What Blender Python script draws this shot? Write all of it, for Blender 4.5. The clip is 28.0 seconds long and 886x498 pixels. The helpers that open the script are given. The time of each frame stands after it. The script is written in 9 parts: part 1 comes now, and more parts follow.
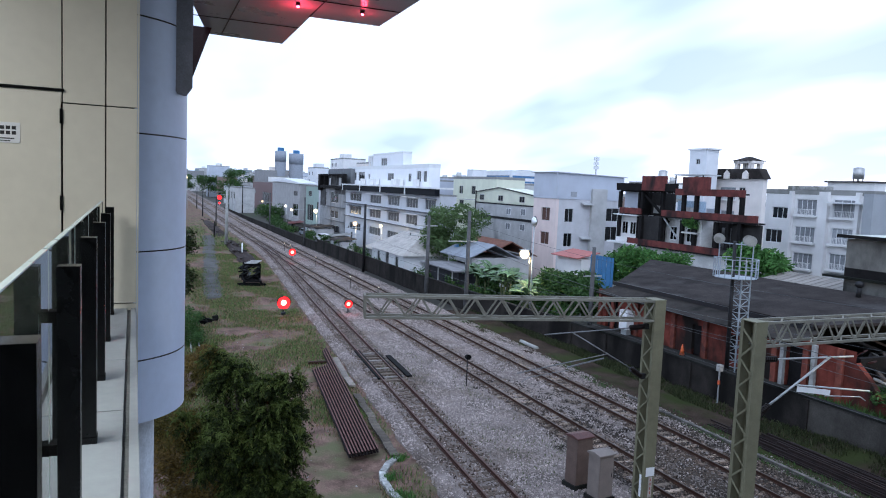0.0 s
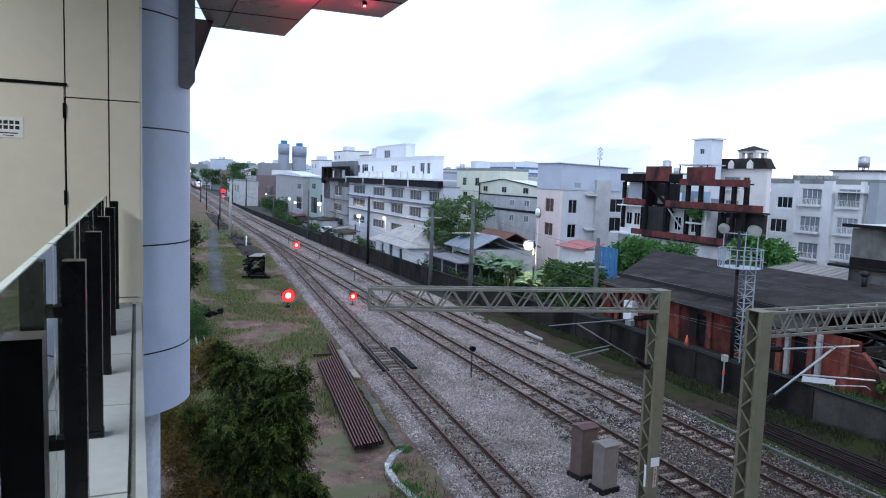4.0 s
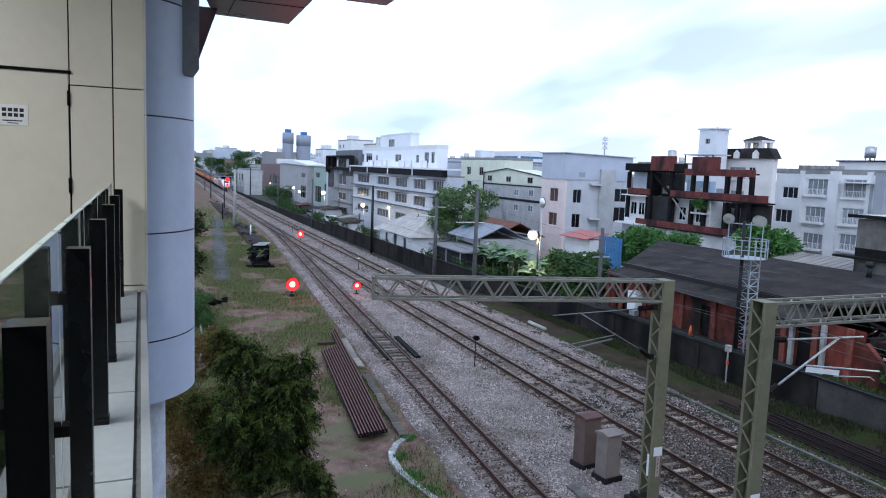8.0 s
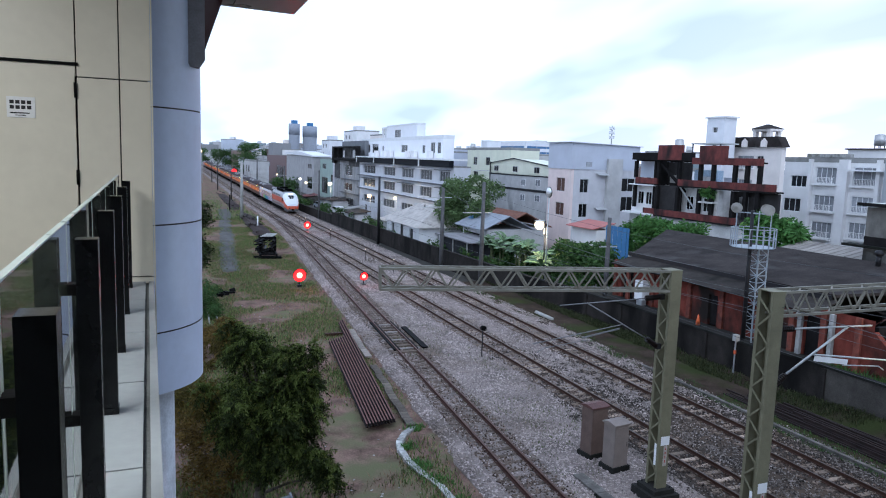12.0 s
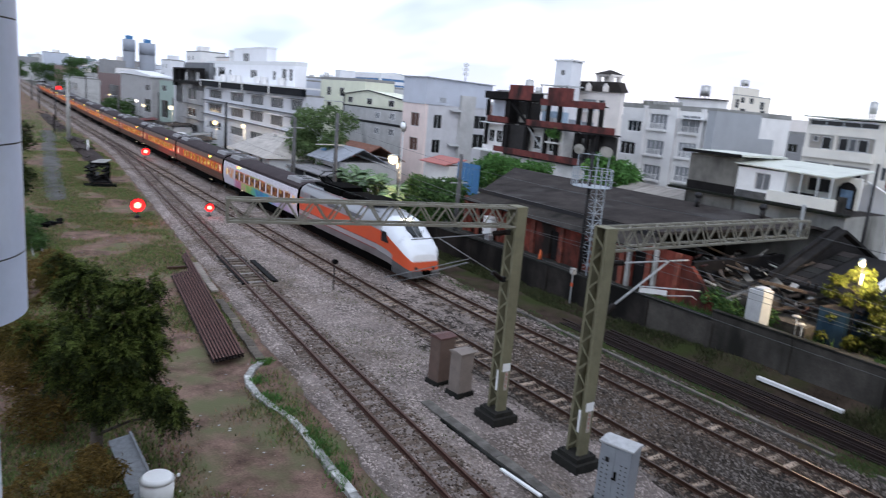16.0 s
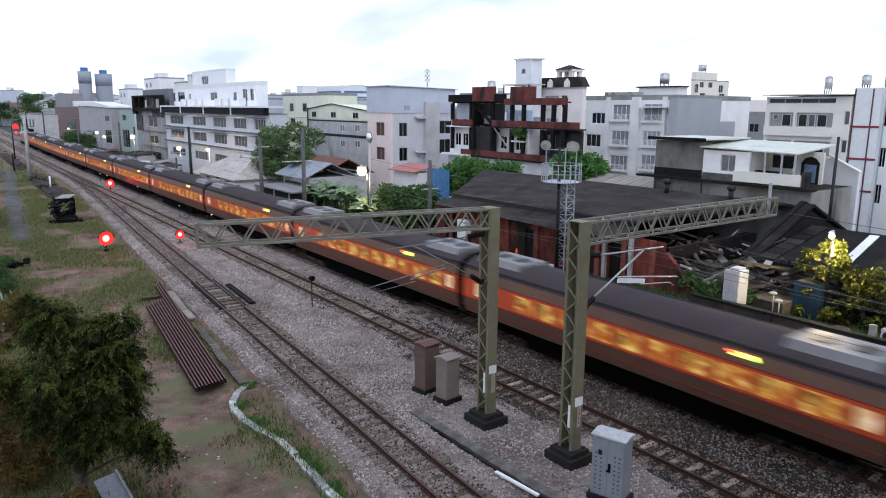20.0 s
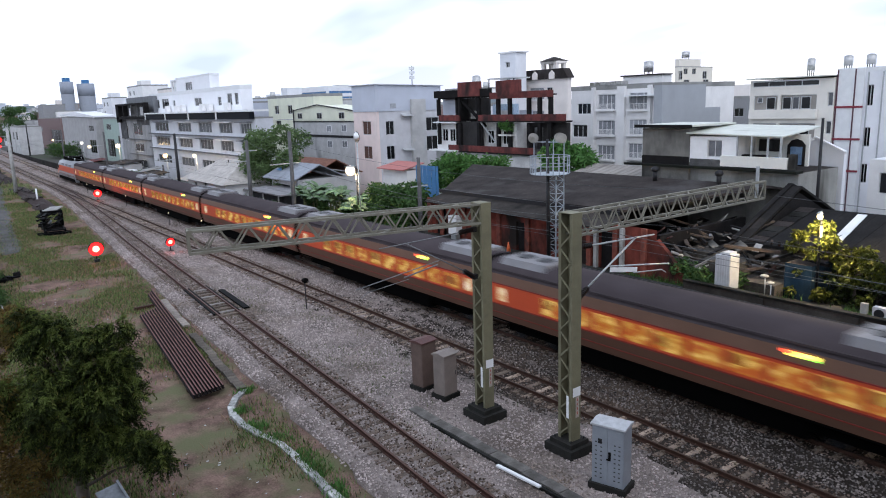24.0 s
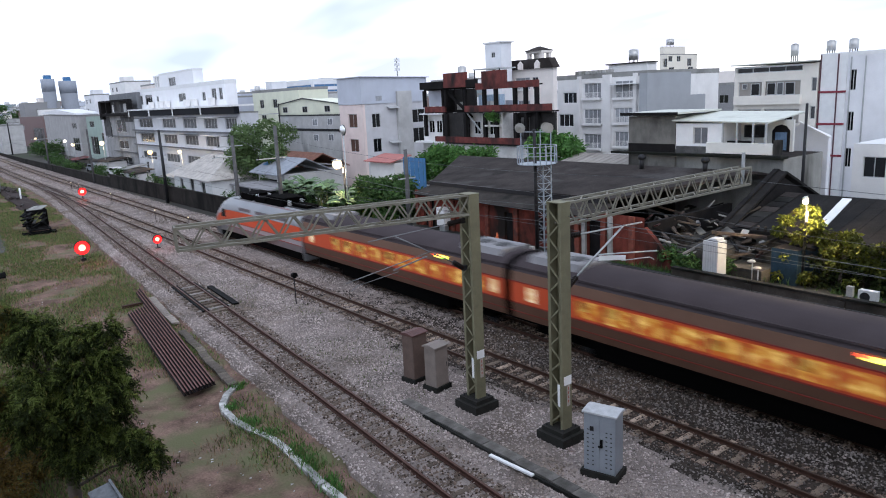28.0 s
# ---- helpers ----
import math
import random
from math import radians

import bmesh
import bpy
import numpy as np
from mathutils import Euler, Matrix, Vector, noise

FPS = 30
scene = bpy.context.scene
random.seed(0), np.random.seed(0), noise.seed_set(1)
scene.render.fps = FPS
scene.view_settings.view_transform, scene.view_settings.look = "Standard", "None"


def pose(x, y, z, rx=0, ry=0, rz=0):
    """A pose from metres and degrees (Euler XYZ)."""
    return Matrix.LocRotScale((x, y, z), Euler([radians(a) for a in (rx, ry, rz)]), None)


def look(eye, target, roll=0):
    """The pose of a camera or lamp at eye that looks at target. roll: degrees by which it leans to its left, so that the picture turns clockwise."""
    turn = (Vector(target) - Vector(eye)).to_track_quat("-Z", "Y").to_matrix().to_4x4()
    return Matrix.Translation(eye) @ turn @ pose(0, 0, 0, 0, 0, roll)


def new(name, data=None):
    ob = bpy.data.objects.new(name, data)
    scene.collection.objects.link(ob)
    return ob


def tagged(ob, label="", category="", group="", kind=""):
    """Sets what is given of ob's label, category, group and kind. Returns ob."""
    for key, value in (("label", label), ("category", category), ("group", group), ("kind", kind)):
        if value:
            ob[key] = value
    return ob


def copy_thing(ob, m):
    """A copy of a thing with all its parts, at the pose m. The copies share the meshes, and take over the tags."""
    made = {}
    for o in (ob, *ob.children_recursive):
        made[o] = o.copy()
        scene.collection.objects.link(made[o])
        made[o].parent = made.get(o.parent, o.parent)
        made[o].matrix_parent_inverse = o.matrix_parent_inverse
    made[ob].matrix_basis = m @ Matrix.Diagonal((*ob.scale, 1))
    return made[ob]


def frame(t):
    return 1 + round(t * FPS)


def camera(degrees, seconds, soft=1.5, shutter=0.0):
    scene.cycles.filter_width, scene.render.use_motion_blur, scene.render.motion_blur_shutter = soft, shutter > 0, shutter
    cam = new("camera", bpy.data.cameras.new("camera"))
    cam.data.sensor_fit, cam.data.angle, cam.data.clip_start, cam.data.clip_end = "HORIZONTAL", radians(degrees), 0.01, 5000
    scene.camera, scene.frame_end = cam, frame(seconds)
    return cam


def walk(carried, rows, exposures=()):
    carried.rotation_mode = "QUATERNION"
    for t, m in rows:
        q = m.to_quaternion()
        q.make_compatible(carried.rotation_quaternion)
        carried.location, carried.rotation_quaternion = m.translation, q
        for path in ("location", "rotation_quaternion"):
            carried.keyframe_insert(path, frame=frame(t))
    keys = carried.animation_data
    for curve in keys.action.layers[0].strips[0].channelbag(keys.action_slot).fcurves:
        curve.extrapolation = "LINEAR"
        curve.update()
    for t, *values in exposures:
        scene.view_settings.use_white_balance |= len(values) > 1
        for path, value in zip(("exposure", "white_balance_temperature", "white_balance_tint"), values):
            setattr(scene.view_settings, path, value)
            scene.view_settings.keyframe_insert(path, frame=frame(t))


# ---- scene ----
FOV = 64.13
cam = camera(FOV, 28.0, soft=1.05, shutter=0.8)
# seconds, place in metres, then yaw to the left, pitch up and roll in degrees; +y runs along the tracks, z = 0 is the rail head
ROWS = [
    (0, -0.071, -0.074, 11.156, -22.89, -4.92, 2.47),
    (0.5, -0.070, -0.068, 11.161, -22.86, -5.05, 2.50),
    (1, -0.070, -0.066, 11.157, -22.83, -5.14, 2.33),
    (1.5, -0.068, -0.066, 11.157, -22.76, -5.25, 2.30),
    (2, -0.068, -0.069, 11.157, -22.70, -5.33, 2.23),
    (2.5, -0.068, -0.065, 11.155, -22.72, -5.40, 2.14),
    (3, -0.070, -0.064, 11.157, -22.72, -5.51, 2.29),
    (3.5, -0.071, -0.068, 11.157, -22.66, -5.51, 2.12),
    (5.5, -0.070, -0.058, 11.156, -22.55, -6.02, 2.12),
    (6, -0.069, -0.063, 11.153, -22.53, -6.05, 2.05),
    (6.5, -0.068, -0.073, 11.153, -22.52, -6.03, 2.02),
    (7, -0.068, -0.066, 11.154, -22.48, -6.15, 2.12),
    (7.5, -0.072, -0.061, 11.151, -22.40, -6.33, 2.21),
    (8, -0.070, -0.060, 11.154, -22.31, -6.46, 2.23),
    (8.5, -0.069, -0.055, 11.154, -22.15, -6.50, 2.15),
    (9, -0.069, -0.058, 11.154, -22.04, -6.67, 1.98),
    (9.5, -0.070, -0.060, 11.151, -21.96, -6.73, 1.92),
    (10, -0.069, -0.063, 11.156, -21.95, -6.78, 1.94),
    (10.5, -0.068, -0.068, 11.152, -21.86, -6.89, 2.05),
    (11, -0.068, -0.069, 11.152, -21.79, -6.96, 2.04),
    (11.5, -0.071, -0.070, 11.153, -21.77, -7.09, 2.07),
    (12, -0.070, -0.062, 11.151, -21.79, -7.25, 1.93),
    (12.5, -0.067, -0.072, 11.148, -21.93, -7.39, 1.89),
    (14.5, -0.060, -0.117, 11.152, -24.39, -8.64, 3.47),
    (15, -0.063, -0.148, 11.173, -27.18, -9.80, 4.95),
    (15.5, -0.065, -0.112, 11.169, -30.76, -11.08, 5.20),
    (16, -0.079, -0.077, 11.156, -34.14, -11.88, 4.88),
    (16.5, 0.062, -0.026, 11.118, -36.44, -12.02, 3.30),
    (17, 0.079, -0.021, 11.125, -36.33, -11.69, 2.65),
    (17.5, 0.080, 0.010, 11.125, -36.30, -11.44, 2.13),
    (18, 0.058, 0.018, 11.124, -36.31, -11.41, 1.56),
    (18.5, 0.051, 0.018, 11.139, -36.17, -11.38, 1.04),
    (19, 0.035, 0.010, 11.135, -36.03, -11.30, 0.68),
    (19.5, 0.012, 0.003, 11.152, -36.10, -11.27, 0.61),
    (20, 0.000, 0.000, 11.145, -36.07, -11.30, 0.40),
    (20.5, 0.006, 0.003, 11.142, -36.00, -11.29, 0.05),
    (21, -0.012, 0.012, 11.145, -36.11, -11.33, 0.16),
    (21.5, -0.015, 0.003, 11.151, -36.19, -11.31, 0.05),
    (23.5, -0.026, -0.028, 11.156, -36.58, -11.49, -1.51),
    (24, -0.042, -0.014, 11.160, -36.76, -11.60, -1.84),
    (24.5, -0.018, 0.012, 11.129, -36.90, -11.81, -2.03),
    (25, -0.010, 0.014, 11.135, -36.89, -11.90, -2.11),
    (25.5, -0.015, 0.006, 11.140, -36.87, -11.94, -1.96),
    (26, -0.019, 0.001, 11.143, -36.88, -11.92, -2.10),
    (26.5, -0.029, 0.011, 11.147, -37.10, -12.07, -2.44),
    (27, -0.028, 0.002, 11.151, -37.39, -12.25, -2.57),
    (27.5, -0.009, -0.001, 11.147, -37.53, -12.30, -2.77),
    (28, -0.038, -0.009, 11.157, -37.65, -12.30, -2.79),
]


def aim(x, y, z, yaw, pitch, roll):
    a, b = radians(yaw), radians(pitch)
    ahead = Vector((-math.sin(a) * math.cos(b), math.cos(a) * math.cos(b), math.sin(b)))
    eye = Vector((x, y, z))
    return look(eye, eye + ahead, roll)


walk(cam, [(r[0], aim(*r[1:])) for r in ROWS], [(0, 0.07, 5520, 10), (12.5, 0.07, 5520, 10), (16, 0.11, 6200, 12), (28, 0.11, 6200, 12)])

# ---- world and light: overcast dusk ----
world = bpy.data.worlds.new("overcast_dusk_sky")
scene.world = world
world.use_nodes = True
wn, wl = world.node_tree.nodes, world.node_tree.links
wn.clear()


def wnode(kind, **values):
    n = wn.new(kind)
    for k, v in values.items():
        n.inputs[k].default_value = v
    return n


coord = wn.new("ShaderNodeTexCoord")
split = wn.new("ShaderNodeSeparateXYZ")
wl.new(coord.outputs["Generated"], split.inputs[0])
lift = wn.new("ShaderNodeMath"); lift.operation = "MAXIMUM"; lift.inputs[1].default_value = 0.0
wl.new(split.outputs["Z"], lift.inputs[0])
base = wn.new("ShaderNodeMath"); base.operation = "ADD"; base.inputs[1].default_value = 0.22
wl.new(lift.outputs[0], base.inputs[0])
flat = wn.new("ShaderNodeVectorMath"); flat.operation = "DIVIDE"
comb = wn.new("ShaderNodeCombineXYZ")
for axis in "XYZ":
    wl.new(base.outputs[0], comb.inputs[axis])
wl.new(coord.outputs["Generated"], flat.inputs[0])
wl.new(comb.outputs[0], flat.inputs[1])
mapping = wn.new("ShaderNodeMapping")
mapping.inputs["Rotation"].default_value = (0, 0, radians(-32))
mapping.inputs["Scale"].default_value = (1.5, 0.75, 1.0)
mapping.inputs["Location"].default_value = (-0.55, 2.03, 0.0)
wl.new(flat.outputs[0], mapping.inputs["Vector"])
cloud = wnode("ShaderNodeTexNoise", Scale=1.1, Detail=3.0, Roughness=0.45, Distortion=0.15)
wl.new(mapping.outputs[0], cloud.inputs["Vector"])
tone = wn.new("ShaderNodeValToRGB")
tone.color_ramp.elements[0].position, tone.color_ramp.elements[0].color = 0.34, (0.50, 0.59, 0.80, 1)
tone.color_ramp.elements[1].position, tone.color_ramp.elements[1].color = 0.60, (0.92, 1.0, 1.10, 1)
mid = tone.color_ramp.elements.new(0.47)
mid.color = (0.77, 0.85, 0.98, 1)
wl.new(cloud.outputs["Fac"], tone.inputs[0])
sky = wn.new("ShaderNodeTexSky")
sky.sky_type, sky.sun_disc, sky.sun_elevation, sky.sun_rotation = "NISHITA", False, radians(12), radians(50)
dim = wn.new("ShaderNodeVectorMath"); dim.operation = "SCALE"; dim.inputs["Scale"].default_value = 0.06
wl.new(sky.outputs[0], dim.inputs[0])
blend = wn.new("ShaderNodeMix"); blend.data_type = "RGBA"; blend.inputs["Factor"].default_value = 0.95
wl.new(dim.outputs[0], blend.inputs["A"])
wl.new(tone.outputs[0], blend.inputs["B"])
# the dusk sky is brightest towards the horizon
fade = wn.new("ShaderNodeValToRGB")
fade.color_ramp.elements[0].position, fade.color_ramp.elements[0].color = 0.22, (1, 1, 1, 1)
fade.color_ramp.elements[1].position, fade.color_ramp.elements[1].color = 0.85, (0.78, 0.80, 0.84, 1)
low = fade.color_ramp.elements.new(0.0)
low.color = (1.14, 1.12, 1.12, 1)
wl.new(lift.outputs[0], fade.inputs[0])
dusk = wn.new("ShaderNodeMix"); dusk.data_type, dusk.blend_type = "RGBA", "MULTIPLY"; dusk.inputs["Factor"].default_value = 1.0
wl.new(blend.outputs["Result"], dusk.inputs["A"])
wl.new(fade.outputs[0], dusk.inputs["B"])
back = wnode("ShaderNodeBackground", Strength=1.3)
wl.new(dusk.outputs["Result"], back.inputs["Color"])
out = wn.new("ShaderNodeOutputWorld")
wl.new(back.outputs[0], out.inputs[0])

sun_data = bpy.data.lights.new("sun", "SUN")
sun_data.energy, sun_data.angle, sun_data.color = 0.9, radians(60), (1.0, 0.97, 0.95)
sun = new("sun", sun_data)
sun.matrix_world = look((-15, -45, 62), (10, 10, 0))

# ---- materials ----
MATS = {}


def deep(c, knee=0.2, power=0.35):
    """Colours below the knee are taken darker still, for deeper blacks."""
    v = max(c)
    return c * (v / knee) ** power if 0 < v < knee else c


def mat(name, color, rough=0.7, metal=0.0, vary=0.25, scale=6.0, fine=60.0, bump=0.3, stain=None, spec=0.3, stretch=(1, 1, 1), rand=0.0, island=0.0, streak=0.0):
    """A surface with colour variation at two scales, fine relief and, where wanted, stains of another colour."""
    if name in MATS:
        return MATS[name]
    m = bpy.data.materials.new(name)
    m.use_nodes = True
    nt = m.node_tree
    b = nt.nodes["Principled BSDF"]
    tc = nt.nodes.new("ShaderNodeTexCoord")
    geo = nt.nodes.new("ShaderNodeNewGeometry")
    mp = nt.nodes.new("ShaderNodeMapping")
    mp.inputs["Scale"].default_value = stretch
    nt.links.new(geo.outputs["Position"] if name.startswith("g_") else tc.outputs["Object"], mp.inputs["Vector"])
    big = nt.nodes.new("ShaderNodeTexNoise")
    big.inputs["Scale"].default_value, big.inputs["Detail"].default_value, big.inputs["Roughness"].default_value = scale, 6, 0.6
    small = nt.nodes.new("ShaderNodeTexNoise")
    small.inputs["Scale"].default_value, small.inputs["Detail"].default_value = fine, 3
    nt.links.new(mp.outputs[0], big.inputs["Vector"])
    nt.links.new(mp.outputs[0], small.inputs["Vector"])
    c = deep(Vector(color[:3]))
    ramp = nt.nodes.new("ShaderNodeValToRGB")
    ramp.color_ramp.elements[0].position, ramp.color_ramp.elements[1].position = 0.3, 0.7
    ramp.color_ramp.elements[0].color = (*[v * (1 - vary) for v in c], 1)
    ramp.color_ramp.elements[1].color = (*[min(1, v * (1 + vary)) for v in c], 1)
    nt.links.new(big.outputs["Fac"], ramp.inputs[0])
    col = ramp.outputs[0]

    def mix(mode, a, bb, fac):
        n = nt.nodes.new("ShaderNodeMix")
        n.data_type, n.blend_type = "RGBA", mode
        if isinstance(fac, float):
            n.inputs["Factor"].default_value = fac
        else:
            nt.links.new(fac, n.inputs["Factor"])
        nt.links.new(a, n.inputs["A"])
        if isinstance(bb, tuple):
            n.inputs["B"].default_value = bb
        else:
            nt.links.new(bb, n.inputs["B"])
        return n.outputs["Result"]

    r2 = nt.nodes.new("ShaderNodeValToRGB")
    r2.color_ramp.elements[0].position, r2.color_ramp.elements[1].position = 0.3, 0.7
    lo = 1 - vary * 0.8
    r2.color_ramp.elements[0].color, r2.color_ramp.elements[1].color = (lo, lo, lo, 1), (1, 1, 1, 1)
    nt.links.new(small.outputs["Fac"], r2.inputs[0])
    col = mix("MULTIPLY", col, r2.outputs[0], 1.0)
    if stain:
        sn = nt.nodes.new("ShaderNodeTexNoise")
        sn.inputs["Scale"].default_value, sn.inputs["Detail"].default_value = scale * 0.45, 8
        smp = nt.nodes.new("ShaderNodeMapping")
        smp.inputs["Scale"].default_value = (1, 1, 1 - 0.85 * streak) if streak else (1, 1, 1)
        smp.inputs["Location"].default_value = (3.1, 7.7, 1.3)
        nt.links.new(mp.outputs[0], smp.inputs["Vector"])
        nt.links.new(smp.outputs[0], sn.inputs["Vector"])
        sr = nt.nodes.new("ShaderNodeValToRGB")
        sr.color_ramp.elements[0].position, sr.color_ramp.elements[1].position = stain[1], stain[1] + 0.16
        nt.links.new(sn.outputs["Fac"], sr.inputs[0])
        col = mix("MIX", col, (*deep(Vector(stain[0])), 1), sr.outputs[0])
    if rand or island:
        src = nt.nodes.new("ShaderNodeObjectInfo").outputs["Random"] if rand else geo.outputs["Random Per Island"]
        amount = rand or island
        rr = nt.nodes.new("ShaderNodeMapRange")
        rr.inputs["To Min"].default_value, rr.inputs["To Max"].default_value = 1 - amount, 1 + amount
        nt.links.new(src, rr.inputs["Value"])
        vm = nt.nodes.new("ShaderNodeVectorMath")
        vm.operation = "SCALE"
        nt.links.new(col, vm.inputs[0])
        nt.links.new(rr.outputs[0], vm.inputs["Scale"])
        col = vm.outputs[0]
    nt.links.new(col, b.inputs["Base Color"])
    b.inputs["Metallic"].default_value = metal
    b.inputs["Specular IOR Level"].default_value = spec
    rm = nt.nodes.new("ShaderNodeMapRange")
    rm.inputs["To Min"].default_value, rm.inputs["To Max"].default_value = max(0.03, rough - 0.12), min(1, rough + 0.12)
    nt.links.new(big.outputs["Fac"], rm.inputs["Value"])
    nt.links.new(rm.outputs[0], b.inputs["Roughness"])
    if bump:
        bp = nt.nodes.new("ShaderNodeBump")
        bp.inputs["Strength"].default_value, bp.inputs["Distance"].default_value = bump, 0.02
        nt.links.new(small.outputs["Fac"], bp.inputs["Height"])
        nt.links.new(bp.outputs[0], b.inputs["Normal"])
    MATS[name] = m
    return m


def glow(name, color, strength):
    if name in MATS:
        return MATS[name]
    m = bpy.data.materials.new(name)
    m.use_nodes = True
    b = m.node_tree.nodes["Principled BSDF"]
    b.inputs["Base Color"].default_value = (*[c * 0.5 for c in color], 1)
    b.inputs["Emission Color"].default_value = (*color, 1)
    b.inputs["Emission Strength"].default_value = strength
    MATS[name] = m
    return m


def leafy(name, color, vary=0.45, tint=(0.16, 0.14, 0.02)):
    """Leaves: colour by leaf, some light let through."""
    m = bpy.data.materials.new(name)
    m.use_nodes = True
    nt = m.node_tree
    b = nt.nodes["Principled BSDF"]
    geo = nt.nodes.new("ShaderNodeNewGeometry")
    ramp = nt.nodes.new("ShaderNodeValToRGB")
    c = deep(Vector(color), 0.15)
    ramp.color_ramp.elements[0].color = (*(c * (1 - vary)), 1)
    ramp.color_ramp.elements[1].color = (*(c * (1 + vary)), 1)
    e = ramp.color_ramp.elements.new(0.93)
    e.color = (*(c * (1 + vary)), 1)
    ramp.color_ramp.elements[2].color = (*tint, 1)
    nt.links.new(geo.outputs["Random Per Island"], ramp.inputs[0])
    nt.links.new(ramp.outputs[0], b.inputs["Base Color"])
    b.inputs["Roughness"].default_value = 0.55
    b.inputs["Specular IOR Level"].default_value = 0.12
    b.inputs["Transmission Weight"].default_value = 0.0
    tr = nt.nodes.new("ShaderNodeBsdfTranslucent")
    nt.links.new(ramp.outputs[0], tr.inputs["Color"])
    ms = nt.nodes.new("ShaderNodeMixShader")
    ms.inputs[0].default_value = 0.3
    nt.links.new(b.outputs[0], ms.inputs[1])
    nt.links.new(tr.outputs[0], ms.inputs[2])
    nt.links.new(ms.outputs[0], nt.nodes["Material Output"].inputs["Surface"])
    return m


def clear_glass(name, color, rough=0.02):
    m = bpy.data.materials.new(name)
    m.use_nodes = True
    b = m.node_tree.nodes["Principled BSDF"]
    b.inputs["Base Color"].default_value = (*color, 1)
    b.inputs["Roughness"].default_value = rough
    b.inputs["Transmission Weight"].default_value = 1.0
    b.inputs["IOR"].default_value = 1.45
    return m


BALLAST = mat("g_ballast", (0.265, 0.225, 0.208), 0.95, 0, 0.45, 0.5, 22, 1.0, ((0.12, 0.095, 0.078), 0.53), spec=0.1)
STONE = mat("ballast_stone", (0.40, 0.343, 0.325), 0.85, 0, 0.3, 0.7, 40, 0.4, ((0.20, 0.16, 0.13), 0.54), island=0.45, spec=0.15)
# darker ballast and stones: shade by train and station put into the colour
SHADEBED = mat("g_shaded_ballast", (0.065, 0.053, 0.045), 0.95, 0, 0.42, 0.5, 22, 1.0, ((0.10, 0.075, 0.058), 0.50), spec=0.1)
SHADESTONE = mat("shaded_ballast_stone", (0.165, 0.145, 0.135), 0.9, 0, 0.3, 0.8, 40, 0.4, ((0.12, 0.095, 0.078), 0.55), island=0.9, spec=0.1)
RUSTYSTONE = mat("rust_stained_stone", (0.165, 0.125, 0.104), 0.95, 0, 0.3, 3, 40, 0.4, island=0.75, spec=0.05)
EARTH = mat("g_earth", (0.205, 0.135, 0.108), 0.95, 0, 0.5, 1.1, 14, 1.0, ((0.145, 0.145, 0.08), 0.50), spec=0.05)
FARGROUND = mat("g_town_ground", (0.085, 0.08, 0.068), 0.95, 0, 0.3, 0.05, 1.5, 0.2, ((0.06, 0.075, 0.04), 0.5))
RUST = mat("rail_rust", (0.085, 0.037, 0.026), 0.75, 0.2, 0.35, 8, 60, 0.3)
RAILSIDE = mat("rail_side", (0.085, 0.042, 0.028), 0.7, 0.3, 0.3, 8, 60, 0.3)
RAILTOP = mat("rail_top", (0.10, 0.07, 0.055), 0.42, 0.6, 0.15, 8, 60, 0.05)
RUSTTOP = mat("rusty_rail_top", (0.12, 0.06, 0.045), 0.55, 0.4, 0.25, 8, 60, 0.1)
SLEEPER = mat("concrete_sleeper", (0.30, 0.235, 0.185), 0.9, 0, 0.35, 5, 45, 0.4, ((0.13, 0.095, 0.07), 0.46), rand=0.5)
TIMBER = mat("timber_sleeper", (0.14, 0.11, 0.088), 0.9, 0, 0.35, 6, 50, 0.5, ((0.12, 0.09, 0.07), 0.5), rand=0.35)
CONCRETE = mat("concrete", (0.38, 0.37, 0.35), 0.85, 0, 0.22, 1.5, 30, 0.3, ((0.16, 0.155, 0.14), 0.56))
DARKCONC = mat("old_dark_concrete", (0.05, 0.05, 0.047), 0.95, 0, 0.4, 0.8, 20, 0.5, ((0.013, 0.015, 0.012), 0.45), streak=0.8, spec=0.1)
PALECONC = mat("pale_concrete", (0.40, 0.40, 0.385), 0.85, 0, 0.25, 2, 30, 0.3, ((0.2, 0.2, 0.17), 0.54))
BRICKMAT = mat("red_brick", (0.21, 0.062, 0.042), 0.85, 0, 0.4, 2.5, 40, 0.4, ((0.06, 0.05, 0.045), 0.58), rand=0.25)
BRICKWALL = mat("red_brick_wall", (0.19, 0.05, 0.036), 0.9, 0, 0.4, 1.2, 30, 0.5, ((0.04, 0.033, 0.03), 0.49), streak=0.6, spec=0.1)
OLIVE = mat("painted_steel_olive", (0.19, 0.18, 0.115), 0.6, 0.1, 0.18, 2, 30, 0.15, ((0.17, 0.14, 0.085), 0.62))
BEAMGREY = mat("painted_steel_grey_green", (0.215, 0.205, 0.165), 0.6, 0.1, 0.2, 2, 30, 0.15, ((0.17, 0.15, 0.11), 0.62))
GALV = mat("galvanised_steel", (0.47, 0.49, 0.50), 0.5, 0.5, 0.15, 4, 50, 0.1)
DARKSTEEL = mat("dark_steel", (0.045, 0.045, 0.05), 0.5, 0.4, 0.3, 5, 50, 0.1)
BLACK = mat("black_rubber", (0.010, 0.010, 0.011), 0.7, 0, 0.3, 5, 50, 0.1, spec=0.1)
WIRE = mat("wire_metal", (0.12, 0.125, 0.13), 0.5, 0.6, 0.1, 5, 50, 0)
WHITE = mat("white_paint", (0.78, 0.79, 0.80), 0.5, 0, 0.06, 2, 30, 0.05)
